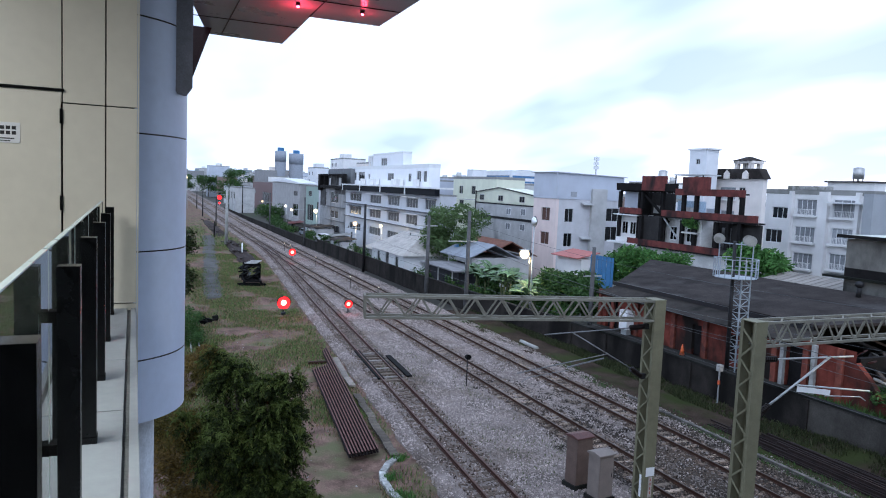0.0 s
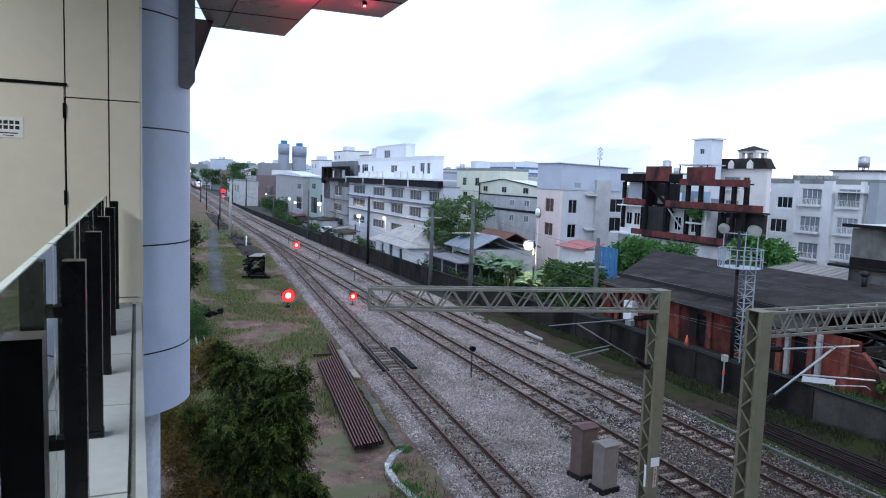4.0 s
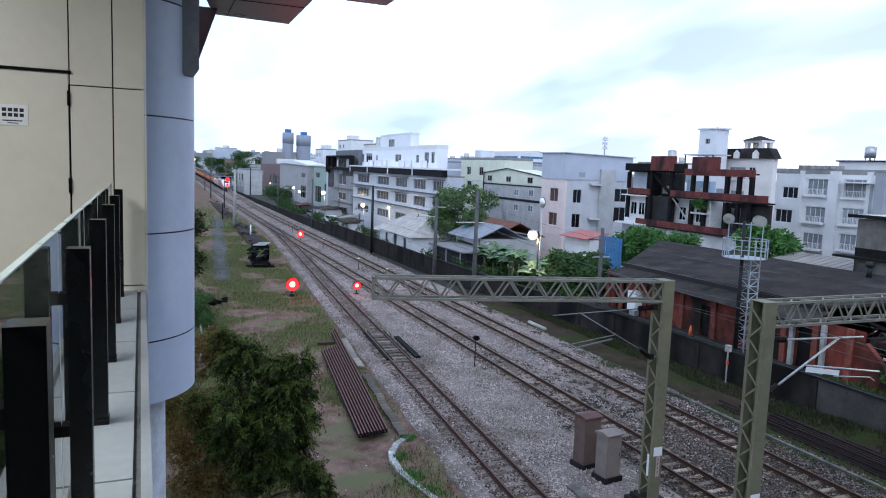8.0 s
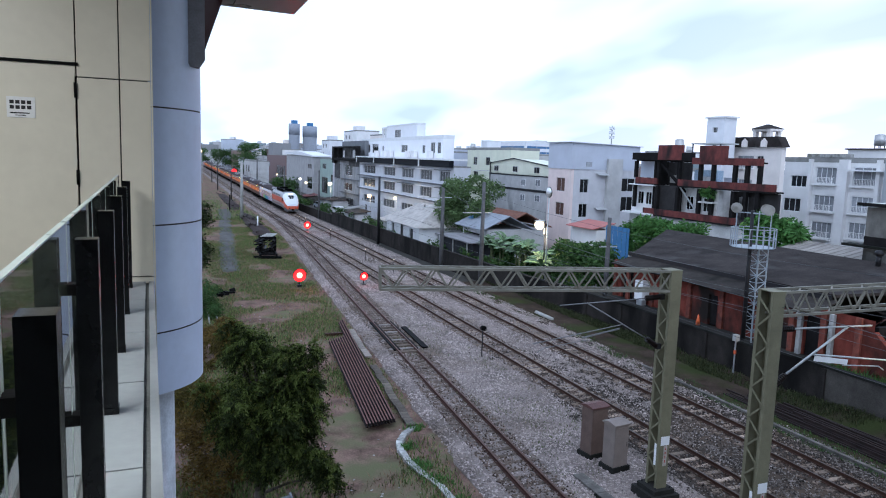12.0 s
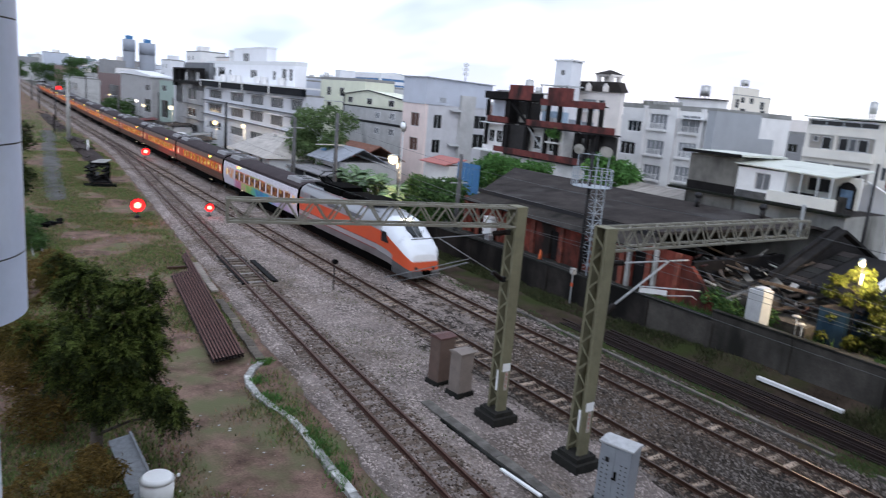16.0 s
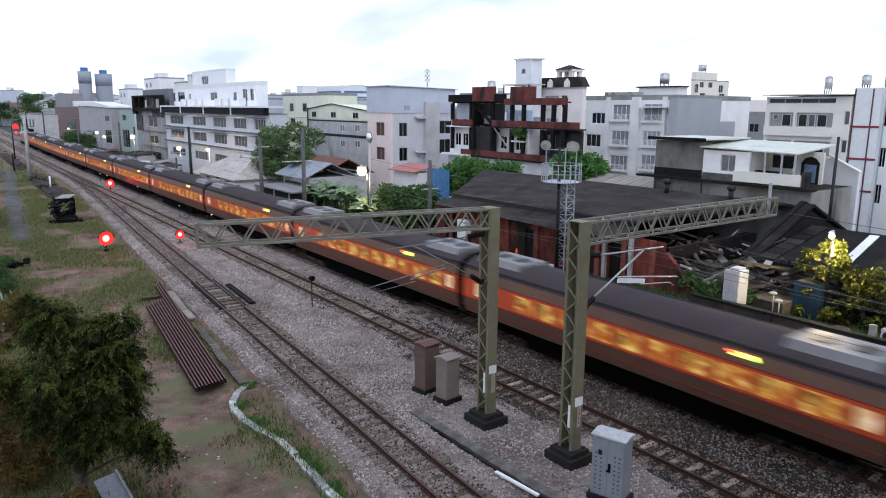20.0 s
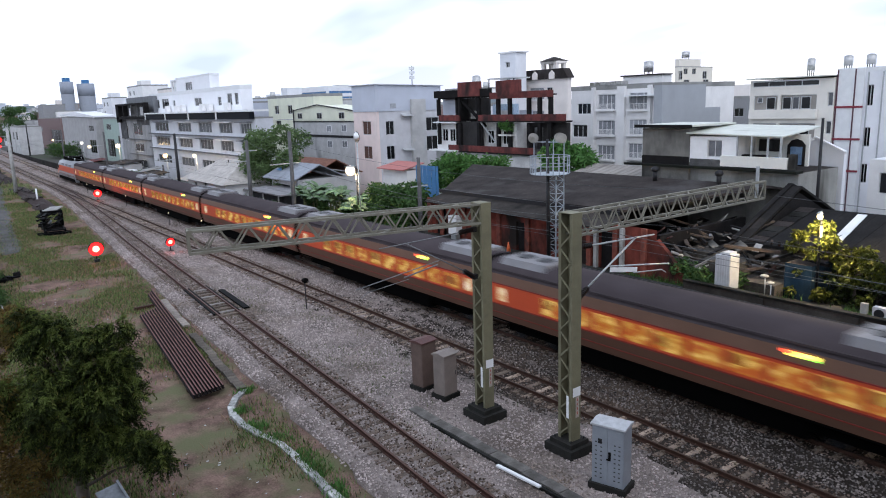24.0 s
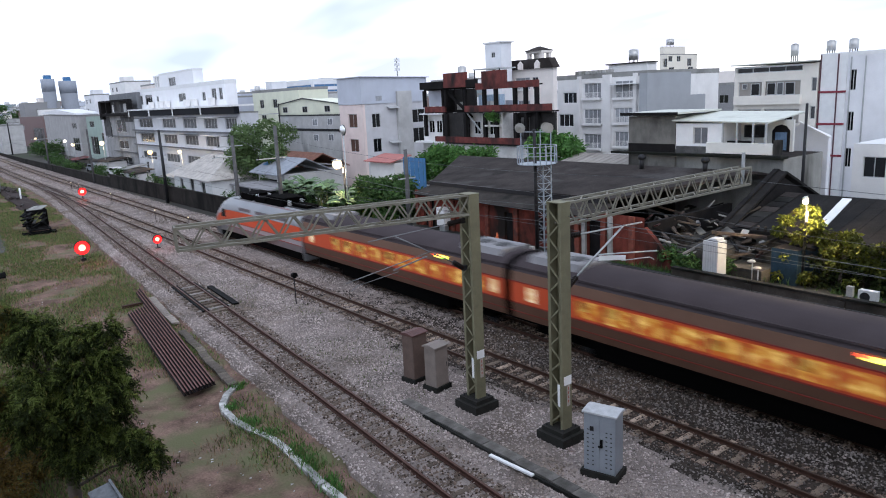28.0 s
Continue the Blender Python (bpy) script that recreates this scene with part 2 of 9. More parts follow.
BROWNBOX = mat("brown_painted_box", (0.15, 0.105, 0.088), 0.6, 0, 0.2, 2.5, 30, 0.1, ((0.15, 0.09, 0.07), 0.62))
TAUPEBOX = mat("taupe_painted_box", (0.22, 0.185, 0.165), 0.6, 0, 0.15, 2.5, 30, 0.1, ((0.2, 0.15, 0.13), 0.62))
CABGREY = mat("cabinet_grey", (0.30, 0.33, 0.37), 0.45, 0.2, 0.1, 2.5, 30, 0.05)
BARK = mat("bark", (0.11, 0.09, 0.075), 0.95, 0, 0.35, 5, 40, 0.8)
CREAM = mat("cream_enamel_panel", (0.70, 0.665, 0.56), 0.35, 0, 0.05, 1.2, 12, 0.02)
SILVER = mat("silver_blue_panel", (0.60, 0.67, 0.82), 0.42, 0.0, 0.05, 1.5, 12, 0.02)
SOFFITMAT = mat("soffit_panel", (0.30, 0.30, 0.33), 0.3, 0.2, 0.08, 1.5, 20, 0.03)
GLASSDARK = mat("dark_window_glass", (0.014, 0.016, 0.02), 0.15, 0, 0.3, 0.7, 8, 0.0, spec=0.4, rand=0.4)
GLASSMID = mat("grey_window_glass", (0.12, 0.128, 0.14), 0.18, 0, 0.3, 0.7, 8, 0.0, spec=0.5, rand=0.4)
GLASSPALE = mat("pale_window_glass", (0.30, 0.315, 0.34), 0.2, 0, 0.3, 0.7, 8, 0.0, spec=0.5, rand=0.4)
ALU = mat("window_aluminium", (0.55, 0.56, 0.57), 0.45, 0.4, 0.1, 3, 30, 0.02)

# ---- mesh helpers ----
def quad_box(bm, x0, x1, y0, y1, z0, z1):
    v = [bm.verts.new(p) for p in ((x0, y0, z0), (x1, y0, z0), (x1, y1, z0), (x0, y1, z0), (x0, y0, z1), (x1, y0, z1), (x1, y1, z1), (x0, y1, z1))]
    for f in ((3, 2, 1, 0), (4, 5, 6, 7), (0, 1, 5, 4), (1, 2, 6, 5), (2, 3, 7, 6), (3, 0, 4, 7)):
        bm.faces.new([v[i] for i in f])


def bar(bm, a, b, w, h=None, up=(0, 0, 1)):
    """A square bar from a to b, w wide and h high."""
    a, b = Vector(a), Vector(b)
    h = h or w
    d = (b - a).normalized()
    s = d.cross(Vector(up))
    s = s.normalized() if s.length > 1e-4 else Vector((1, 0, 0))
    u = s.cross(d).normalized()
    ring = [s * w / 2 + u * h / 2, -s * w / 2 + u * h / 2, -s * w / 2 - u * h / 2, s * w / 2 - u * h / 2]
    va, vb = [bm.verts.new(a + r) for r in ring], [bm.verts.new(b + r) for r in ring]
    for i in range(4):
        bm.faces.new((va[i], va[(i + 1) % 4], vb[(i + 1) % 4], vb[i]))
    bm.faces.new(va[::-1])
    bm.faces.new(vb)


def rod(bm, a, b, r, r2=None, n=8, caps=True):
    a, b = Vector(a), Vector(b)
    r2 = r if r2 is None else r2
    d = (b - a).normalized()
    s = d.cross(Vector((0, 0, 1)))
    s = s.normalized() if s.length > 1e-4 else Vector((1, 0, 0))
    u = s.cross(d)
    va = [bm.verts.new(a + (s * math.cos(k * math.tau / n) + u * math.sin(k * math.tau / n)) * r) for k in range(n)]
    vb = [bm.verts.new(b + (s * math.cos(k * math.tau / n) + u * math.sin(k * math.tau / n)) * r2) for k in range(n)]
    for i in range(n):
        f = bm.faces.new((va[i], va[(i + 1) % n], vb[(i + 1) % n], vb[i]))
        f.smooth = n > 6
    if caps:
        bm.faces.new(va[::-1])
        bm.faces.new(vb)


def ball(bm, c, r, seg=10, rings=6, sz=1.0):
    m = Matrix.Translation(c) @ Matrix.Diagonal((r, r, r * sz, 1))
    res = bmesh.ops.create_uvsphere(bm, u_segments=seg, v_segments=rings, radius=1, matrix=m)
    for v in res["verts"]:
        for f in v.link_faces:
            f.smooth = True


def extrude_y(bm, outline, y0, y1):
    """A prism: an outline of (x, z), drawn along y."""
    a = [bm.verts.new((x, y0, z)) for x, z in outline]
    b = [bm.verts.new((x, y1, z)) for x, z in outline]
    n = len(outline)
    for i in range(n):
        bm.faces.new((a[i], a[(i + 1) % n], b[(i + 1) % n], b[i]))
    bm.faces.new(a[::-1])
    bm.faces.new(b)


def extrude_x(bm, outline, x0, x1):
    a = [bm.verts.new((x0, y, z)) for y, z in outline]
    b = [bm.verts.new((x1, y, z)) for y, z in outline]
    n = len(outline)
    for i in range(n):
        bm.faces.new((a[i], a[(i + 1) % n], b[(i + 1) % n], b[i]))
    bm.faces.new(a[::-1])
    bm.faces.new(b)


def mesh_of(name, bm, material, bevel=0.0):
    if bevel:
        bmesh.ops.bevel(bm, geom=[e for e in bm.edges if e.is_manifold and e.calc_face_angle(0) > 0.6], offset=bevel, segments=1, affect="EDGES", profile=0.7)
    bmesh.ops.recalc_face_normals(bm, faces=bm.faces[:])
    me = bpy.data.meshes.new(name)
    bm.to_mesh(me)
    bm.free()
    me.materials.append(material)
    return me


def part(name, bm, material, parent, label="", bevel=0.0, at=None):
    """Links a bmesh as one mesh object under a thing or a part."""
    ob = new(name, bm if isinstance(bm, bpy.types.Mesh) else mesh_of(name, bm, material, bevel))
    ob.parent = parent
    if at is not None:
        ob.location = at
    if label:
        ob["label"] = label
    return ob


def thing(name, at, label, category, group="", kind="", rz=0):
    ob = new(name)
    ob.matrix_basis = pose(*at, 0, 0, rz)
    ob.empty_display_size = 0.2
    return tagged(ob, label, category, group, kind)


def solo(name, bm, material, label, category, group="", kind="", bevel=0.0, at=None):
    ob = new(name, mesh_of(name, bm, material, bevel))
    if at is not None:
        ob.location = at
    return tagged(ob, label, category, group, kind)


def raw(name, verts, faces, material, smooth=False):
    me = bpy.data.meshes.new(name)
    me.from_pydata(verts.tolist() if hasattr(verts, "tolist") else verts, [], faces.tolist() if hasattr(faces, "tolist") else faces)
    me.materials.append(material)
    if smooth:
        me.polygons.foreach_set("use_smooth", [True] * len(me.polygons))
    return me


RNG = np.random.default_rng(7)


def leaf_mesh(name, places, size, material, droop=0.3, ratio=2.6, out=None):
    """Many small leaves, each a folded strip of two quads, at the given places."""
    n = len(places)
    d = RNG.normal(size=(n, 3))
    d[:, 2] = d[:, 2] * 0.6 - droop
    if out is not None:
        away = places - np.array(out)
        away[:, 2] *= 0.5
        d = d * 0.45 + away / (np.linalg.norm(away, axis=1)[:, None] + 1e-6) * 0.6
        d[:, 2] -= droop * 0.8
    d /= np.linalg.norm(d, axis=1)[:, None]
    s = np.cross(d, RNG.normal(size=(n, 3)))
    s /= np.linalg.norm(s, axis=1)[:, None] + 1e-9
    ln = size * RNG.uniform(0.6, 1.4, (n, 1))
    w = ln / ratio / 2
    nrm = np.cross(d, s)
    a = places
    v = np.stack([a, a + d * ln * 0.5 + s * w + nrm * w * 0.3, a + d * ln, a + d * ln * 0.5 - s * w + nrm * w * 0.3], 1).reshape(-1, 3)
    k = np.arange(n)[:, None] * 4
    faces = np.concatenate([k + [[0, 1, 2]], k + [[0, 2, 3]]])
    return raw(name, v, faces, material)


def blob_points(centres, count, flat=0.8):
    """Places inside a heap of ball-shaped clumps, thicker towards their skins."""
    c = np.array(centres, float)
    w = c[:, 3] ** 2
    pick = RNG.choice(len(c), count, p=w / w.sum())
    d = RNG.normal(size=(count, 3))
    d /= np.linalg.norm(d, axis=1)[:, None]
    r = c[pick, 3:4] * RNG.uniform(0.35, 1.0, (count, 1)) ** 0.6
    return c[pick, :3] + d * r * np.array([1, 1, flat])


def facade(bm, o, u, width, z0, z1, holes, deep=0.18):
    """A wall face from o along the unit vector u, with recessed openings (u0, u1, z0, z1); the wall's inside lies to the left of u."""
    o, u = Vector(o), Vector(u)
    inn = Vector((-u.y, u.x, 0)) * deep
    us = sorted({0.0, width, *[h[0] for h in holes], *[h[1] for h in holes]})
    zs = sorted({z0, z1, *[h[2] for h in holes], *[h[3] for h in holes]})
    for i in range(len(us) - 1):
        for j in range(len(zs) - 1):
            cu, cz = (us[i] + us[i + 1]) / 2, (zs[j] + zs[j + 1]) / 2
            if any(h[0] < cu < h[1] and h[2] < cz < h[3] for h in holes):
                continue
            q = [(us[i], zs[j]), (us[i + 1], zs[j]), (us[i + 1], zs[j + 1]), (us[i], zs[j + 1])]
            bm.faces.new([bm.verts.new((o + u * a) + Vector((0, 0, b - o.z))) for a, b in q])
    for a0, a1, b0, b1 in holes:
        c = [(a0, b0), (a1, b0), (a1, b1), (a0, b1)]
        for k in range(4):
            p, q = c[k], c[(k + 1) % 4]
            pts = [o + u * p[0] + Vector((0, 0, p[1] - o.z)), o + u * q[0] + Vector((0, 0, q[1] - o.z))]
            bm.faces.new([bm.verts.new(t) for t in (pts[0], pts[0] + inn, pts[1] + inn, pts[1])])
        bm.faces.new([bm.verts.new(o + u * p[0] + Vector((0, 0, p[1] - o.z)) + inn) for p in c])


def lattice(bm, us, zs, deep):
    """One connected grid of bars: every second column and the first and last rows are solid."""
    grid = [[[bm.verts.new((u, d, z)) for z in zs] for u in us] for d in (0, deep)]
    nu, nz = len(us) - 1, len(zs) - 1
    solid = lambda i, j: 0 <= i < nu and 0 <= j < nz and (i % 2 == 0 or j in (0, nz - 1))
    for i in range(nu):
        for j in range(nz):
            if not solid(i, j):
                continue
            for d in (0, 1):
                g = grid[d]
                bm.faces.new((g[i][j], g[i + 1][j], g[i + 1][j + 1], g[i][j + 1]))
            for di, dj, a, b in ((-1, 0, (i, j), (i, j + 1)), (1, 0, (i + 1, j), (i + 1, j + 1)), (0, -1, (i, j), (i + 1, j)), (0, 1, (i, j + 1), (i + 1, j + 1))):
                if not solid(i + di, j + dj):
                    bm.faces.new((grid[0][a[0]][a[1]], grid[0][b[0]][b[1]], grid[1][b[0]][b[1]], grid[1][a[0]][a[1]]))


WINDOWS = {}


def window(parent, o, u, a0, a1, b0, b1, pane=None, frame_mat=None, bars=1, deep=0.12, rail=False):
    """A window in an opening: frame with mullions, and its pane as a sub-part."""
    pane, frame_mat = pane or GLASSDARK, frame_mat or ALU
    w, h = round(a1 - a0, 2), round(b1 - b0, 2)
    key = (w, h, pane.name, frame_mat.name, bars, rail)
    if key not in WINDOWS:
        bm = bmesh.new()
        t = 0.06
        cuts = [0, t]
        for k in range(bars):
            x = w * (k + 1) / (bars + 1)
            cuts += [x - 0.03, x + 0.03]
        cuts += [w - t, w]
        lattice(bm, cuts, [0, t, h - t, h], 0.05)
        fm = mesh_of("window", bm, frame_mat)
        gm = None
        if rail:
            bm = bmesh.new()
            for z in (0.08, 0.62):
                quad_box(bm, -0.05, w + 0.05, -0.45, -0.42, z, z + 0.04)
            k = 0.0
            while k < w:
                quad_box(bm, k, k + 0.03, -0.45, -0.425, 0.0, 0.65)
                k += 0.16
            quad_box(bm, -0.12, w + 0.12, -0.48, -0.12, -0.16, 0.02)
            gm = mesh_of("balcony_guard", bm, PALETILE)
        bm = bmesh.new()
        quad_box(bm, t, w - t, 0.02, 0.035, t, h - t)
        WINDOWS[key] = (fm, mesh_of("pane", bm, pane), gm)
    fm, pm, gm = WINDOWS[key]
    u = Vector(u)
    inn = Vector((-u.y, u.x, 0))
    ob = new("window", fm)
    ob.parent = parent
    ob.location = Vector(o) + u * a0 + inn * deep + Vector((0, 0, b0 - o[2]))
    ob.rotation_euler = (0, 0, math.atan2(u.y, u.x))
    p = new("pane", pm)
    p.parent = ob
    if gm:
        new("balcony_guard", gm).parent = ob
    return ob

# ---- ground ----
def sheet(name, x0, x1, y0, y1, nx, ny, height, material, label, category, kind="structure", warp=None):
    xs, ys = np.linspace(x0, x1, nx), np.linspace(y0, y1, ny)
    v = []
    for y in ys:
        for x in xs:
            xx = x + (warp(x, y) if warp else 0)
            v.append((xx, y, height(xx, y)))
    f = [(j * nx + i, j * nx + i + 1, (j + 1) * nx + i + 1, (j + 1) * nx + i) for j in range(ny - 1) for i in range(nx - 1)]
    ob = new(name, raw(name, v, f, material, True))
    return tagged(ob, label, category, "", kind)


bm = bmesh.new()
quad_box(bm, -2500, 2500, -1500, 3500, -3.0, -0.75)
solo("ground", bm, FARGROUND, "wide flat town ground reaching the horizon", "ground", kind="structure")

TRACK_B, TRACK_C = 18.85, 22.93


def track_a(y):
    """The siding's middle line, which swings into the middle track at the points."""
    if y < 100:
        return 11.59 + (y - 15.5) * 0.0711
    u = min(1.0, (y - 100) / 36.0)
    return 11.59 + 84.5 * 0.0711 + (TRACK_B - 17.598) * (2 * u - u * u) if u < 1 else TRACK_B


def rise(y):
    """The line climbs gently beyond the points."""
    return 0.0 if y < 130 else 0.009 * (y - 130) ** 2 / 120 if y < 190 else 0.27 + 0.009 * (y - 190)


def yard(x, y):
    n = noise.noise(Vector((x * 0.5, y * 0.35, 0))) * 0.10 + noise.noise(Vector((x * 1.7, y * 1.5, 4))) * 0.035
    a = track_a(y) - 2.2
    left = min(1, max(0, (x - a + 0.6) / 1.2))
    return -0.42 + n * (1 - left) * 1.4 + 0.06 * left


sheet("yard_ground", -26, 17.4, -20, 130, 102, 240, lambda x, y: yard(x, y) if x < track_a(y) - 1.7 else -0.72, EARTH, "bare brown earth with patches of grass beside the tracks", "ground")
sheet("far_yard", -26, 17.3, 129.5, 430, 40, 120, lambda x, y: -0.47 + rise(y) + noise.noise(Vector((x * 0.4, y * 0.25, 0))) * 0.12, EARTH, "rough grassy earth beside the far tracks", "ground")


def bed(x, y):
    n = noise.noise(Vector((x * 1.1, y * 0.8, 9))) * 0.035 + noise.noise(Vector((x * 3.1, y * 3.0, 2))) * 0.015
    gap = min(abs(x - track_a(y)), abs(x - TRACK_B), abs(x - TRACK_C))
    heaped = 0.028 * noise.noise(Vector((x * 0.7, y * 0.55, 7))) if gap < 1.1 else 0.0
    return -0.178 + heaped - 0.11 * min(1, max(0, (gap - 1.2) / 1.0)) + n


v, f = [], []
ys = np.concatenate([np.arange(-20, 60, 0.5), np.arange(60, 620, 3.0)])
NXB = 46
for y in ys:
    xa, xb = track_a(y) - 2.0, 26.0
    for i in range(NXB):
        x = xa + (xb - xa) * i / (NXB - 1)
        z = bed(x, y)
        if i == 0:
            z = -0.6
        if i == NXB - 1:
            z = -0.5
        v.append((x, y, z + rise(y)))
for j in range(len(ys) - 1):
    for i in range(NXB - 1):
        k = j * NXB + i
        f.append((k, k + 1, k + NXB + 1, k + NXB))
def in_shade(x, y, chance):
    """Where darker ballast stands in for the shade on the running tracks near the station."""
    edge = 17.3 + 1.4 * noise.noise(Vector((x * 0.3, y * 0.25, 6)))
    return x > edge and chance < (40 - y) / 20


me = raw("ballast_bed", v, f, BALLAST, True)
me.materials.append(SHADEBED)
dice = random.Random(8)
me.polygons.foreach_set("material_index", [1 if in_shade(v[q[0]][0], v[q[0]][1], dice.random()) else 0 for q in f])
tagged(new("ballast_bed", me), "grey crushed-stone ballast bed under three tracks", "ballast", "", "structure")

def bank(x, y):
    """The verge climbs to the foot of the wall."""
    up = 0.78 * min(1, max(0, (x - 28.2) / 1.5)) * min(1, max(0.12, (28 - y) / 10))
    return -0.28 + 0.08 * (x > 26) + up + noise.noise(Vector((x * 0.8, y * 0.7, 3))) * 0.09


sheet("verge", 24.8, 31, -20, 60, 42, 120, bank, mat("g_verge", (0.075, 0.055, 0.042), 0.95, 0, 0.45, 0.8, 9, 0.9, ((0.05, 0.062, 0.022), 0.46), spec=0.05), "weedy earth verge between the track and a wall", "verge")

# loose stones of the ballast
ico = np.array([(0, 0, 1), (0.9, 0, 0.3), (0.28, 0.85, 0.35), (-0.73, 0.53, 0.25), (-0.7, -0.55, 0.3), (0.3, -0.85, 0.2), (0, 0, -0.6)])
icf = np.array([(0, 1, 2), (0, 2, 3), (0, 3, 4), (0, 4, 5), (0, 5, 1), (6, 2, 1), (6, 3, 2), (6, 4, 3), (6, 5, 4), (6, 1, 5)])


def stones(name, count, y0, y1, bias, s0, s1, label):
    y = y0 + (y1 - y0) * RNG.uniform(0, 1, count) ** bias
    xa = np.array([track_a(q) - 2.0 for q in y])
    x = xa + (26.0 - xa) * RNG.uniform(0, 1, count)
    inner = np.minimum(np.abs(x - TRACK_B), np.abs(x - TRACK_C)) < 0.95
    keep = ~inner | (RNG.uniform(0, 1, count) < 0.8)
    x, y = x[keep], y[keep]
    count = len(x)
    z = np.array([bed(a, b) for a, b in zip(x, y)])
    sc = RNG.uniform(s0, s1, (count, 1, 1)) * RNG.uniform(0.6, 1.3, (count, 1, 3))
    ang = RNG.uniform(0, math.tau, count)
    base = ico[None] * sc * (1 + RNG.uniform(-0.25, 0.25, (count, 7, 1)))
    c, s = np.cos(ang)[:, None], np.sin(ang)[:, None]
    vx, vy = base[..., 0] * c - base[..., 1] * s, base[..., 0] * s + base[..., 1] * c
    vv = np.stack([vx + x[:, None], vy + y[:, None], base[..., 2] + z[:, None] + 0.008 + np.array([rise(q) for q in y])[:, None]], -1).reshape(-1, 3)
    ff = (icf[None] + np.arange(count)[:, None, None] * 7).reshape(-1, 3)
    me = raw(name, vv, ff, STONE)
    me.materials.append(SHADESTONE)
    me.materials.append(RUSTYSTONE)
    mid = np.minimum(np.minimum(np.abs(x - TRACK_B), np.abs(x - TRACK_C)), np.abs(x - np.array([track_a(q) for q in y])))
    stained = (mid < 1.15) & (RNG.uniform(0, 1, count) < 0.75)
    mark = [2 if s else 1 if in_shade(a, b, c) else 0 for a, b, c, s in zip(x, y, RNG.uniform(0, 1, count), stained)]
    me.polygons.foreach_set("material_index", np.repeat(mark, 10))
    tagged(new(name, me), label, "gravel", "", "stuff")


stones("ballast_stones", 120000, 4, 66, 1.35, 0.022, 0.058, "loose grey crushed stones lying on the track bed")
stones("far_ballast_stones", 56000, 60, 190, 1.3, 0.03, 0.06, "grey crushed stones on the far track bed")

# ---- tracks ----
RAIL_SECTION = [(-0.065, -0.15), (0.065, -0.15), (0.065, -0.138), (0.012, -0.12), (0.012, -0.04), (0.034, -0.03), (0.034, -0.003), (0.027, 0.0), (-0.027, 0.0), (-0.034, -0.003), (-0.034, -0.03), (-0.012, -0.04), (-0.012, -0.12), (-0.065, -0.138)]


def rail_mesh(name, centre, off, y0, y1, step, side, top):
    ys = np.arange(y0, y1 + step, step)
    vv, ff, mi = [], [], []
    n = len(RAIL_SECTION)
    for y in ys:
        c = centre(y) + off
        vv += [(c + px * 1.2, y, pz + rise(y)) for px, pz in RAIL_SECTION]
    for j in range(len(ys) - 1):
        for i in range(n):
            k = (i + 1) % n
            ff.append((j * n + i, j * n + k, (j + 1) * n + k, (j + 1) * n + i))
            mi.append(1 if i in (6, 7, 8) else 0)
    me = raw(name, vv, ff, side)
    me.materials.append(top)
    me.polygons.foreach_set("material_index", mi)
    return me


def sleeper_mesh(kind):
    bm = bmesh.new()
    if kind == "concrete":
        extrude_x(bm, [(-0.14, -0.33), (0.14, -0.33), (0.11, -0.155), (-0.11, -0.155)], -1.0, 1.0)
        for s in (-0.5335, 0.5335):
            quad_box(bm, s - 0.16, s - 0.07, -0.05, 0.05, -0.155, -0.115)
            quad_box(bm, s + 0.07, s + 0.16, -0.05, 0.05, -0.155, -0.115)
    else:
        quad_box(bm, -1.05, 1.05, -0.11, 0.11, -0.32, -0.155)
        for s in (-0.5335, 0.5335):
            quad_box(bm, s - 0.14, s + 0.14, -0.07, 0.07, -0.155, -0.146)
    return mesh_of("sleeper", bm, SLEEPER if kind == "concrete" else TIMBER)


def track(label, centre, kind, top, y_far, y_near=-30):
    e = thing("railway_track", (0, 0, 0), label, "railway track", "tracks of the railway", "structure")
    for off in (-0.5685, 0.5685):
        ob = new("rail", rail_mesh("rail", centre, off, y_near, y_far, 4.0, RAILSIDE if top is RAILTOP else RUST, top))
        ob.parent = e
    me = sleeper_mesh(kind)
    y = 6.0
    lift_rng = random.Random(int(centre(0) * 10))
    while y < 110:
        ob = new("sleeper", me)
        ob.parent = e
        ob.matrix_basis = pose(centre(y), y, lift_rng.uniform(-0.025, 0.0), 0, lift_rng.uniform(-0.4, 0.4), lift_rng.uniform(-1, 1))
        y += 0.617
    far = bmesh.new()
    while y < min(y_far, 420):
        quad_box(far, centre(y) - 1.0, centre(y) + 1.0, y - 0.12, y + 0.12, rise(y) - 0.3, rise(y) - 0.165)
        y += 0.617
    ob = part("far_sleepers", far, SLEEPER if kind == "concrete" else TIMBER, e)
    ob["kind"] = "stuff"


track("railway track with worn steel rails on concrete sleepers", lambda y: TRACK_C, "concrete", RAILTOP, 600)
track("railway track with steel rails on concrete sleepers", lambda y: TRACK_B, "concrete", RAILTOP, 600)
track("rusty siding track with timber sleepers in stone ballast", track_a, "timber", RUSTTOP, 134)

LIDGREY = mat("worn_tie_plate", (0.24, 0.215, 0.20), 0.9, 0, 0.3, 3, 30, 0.4)
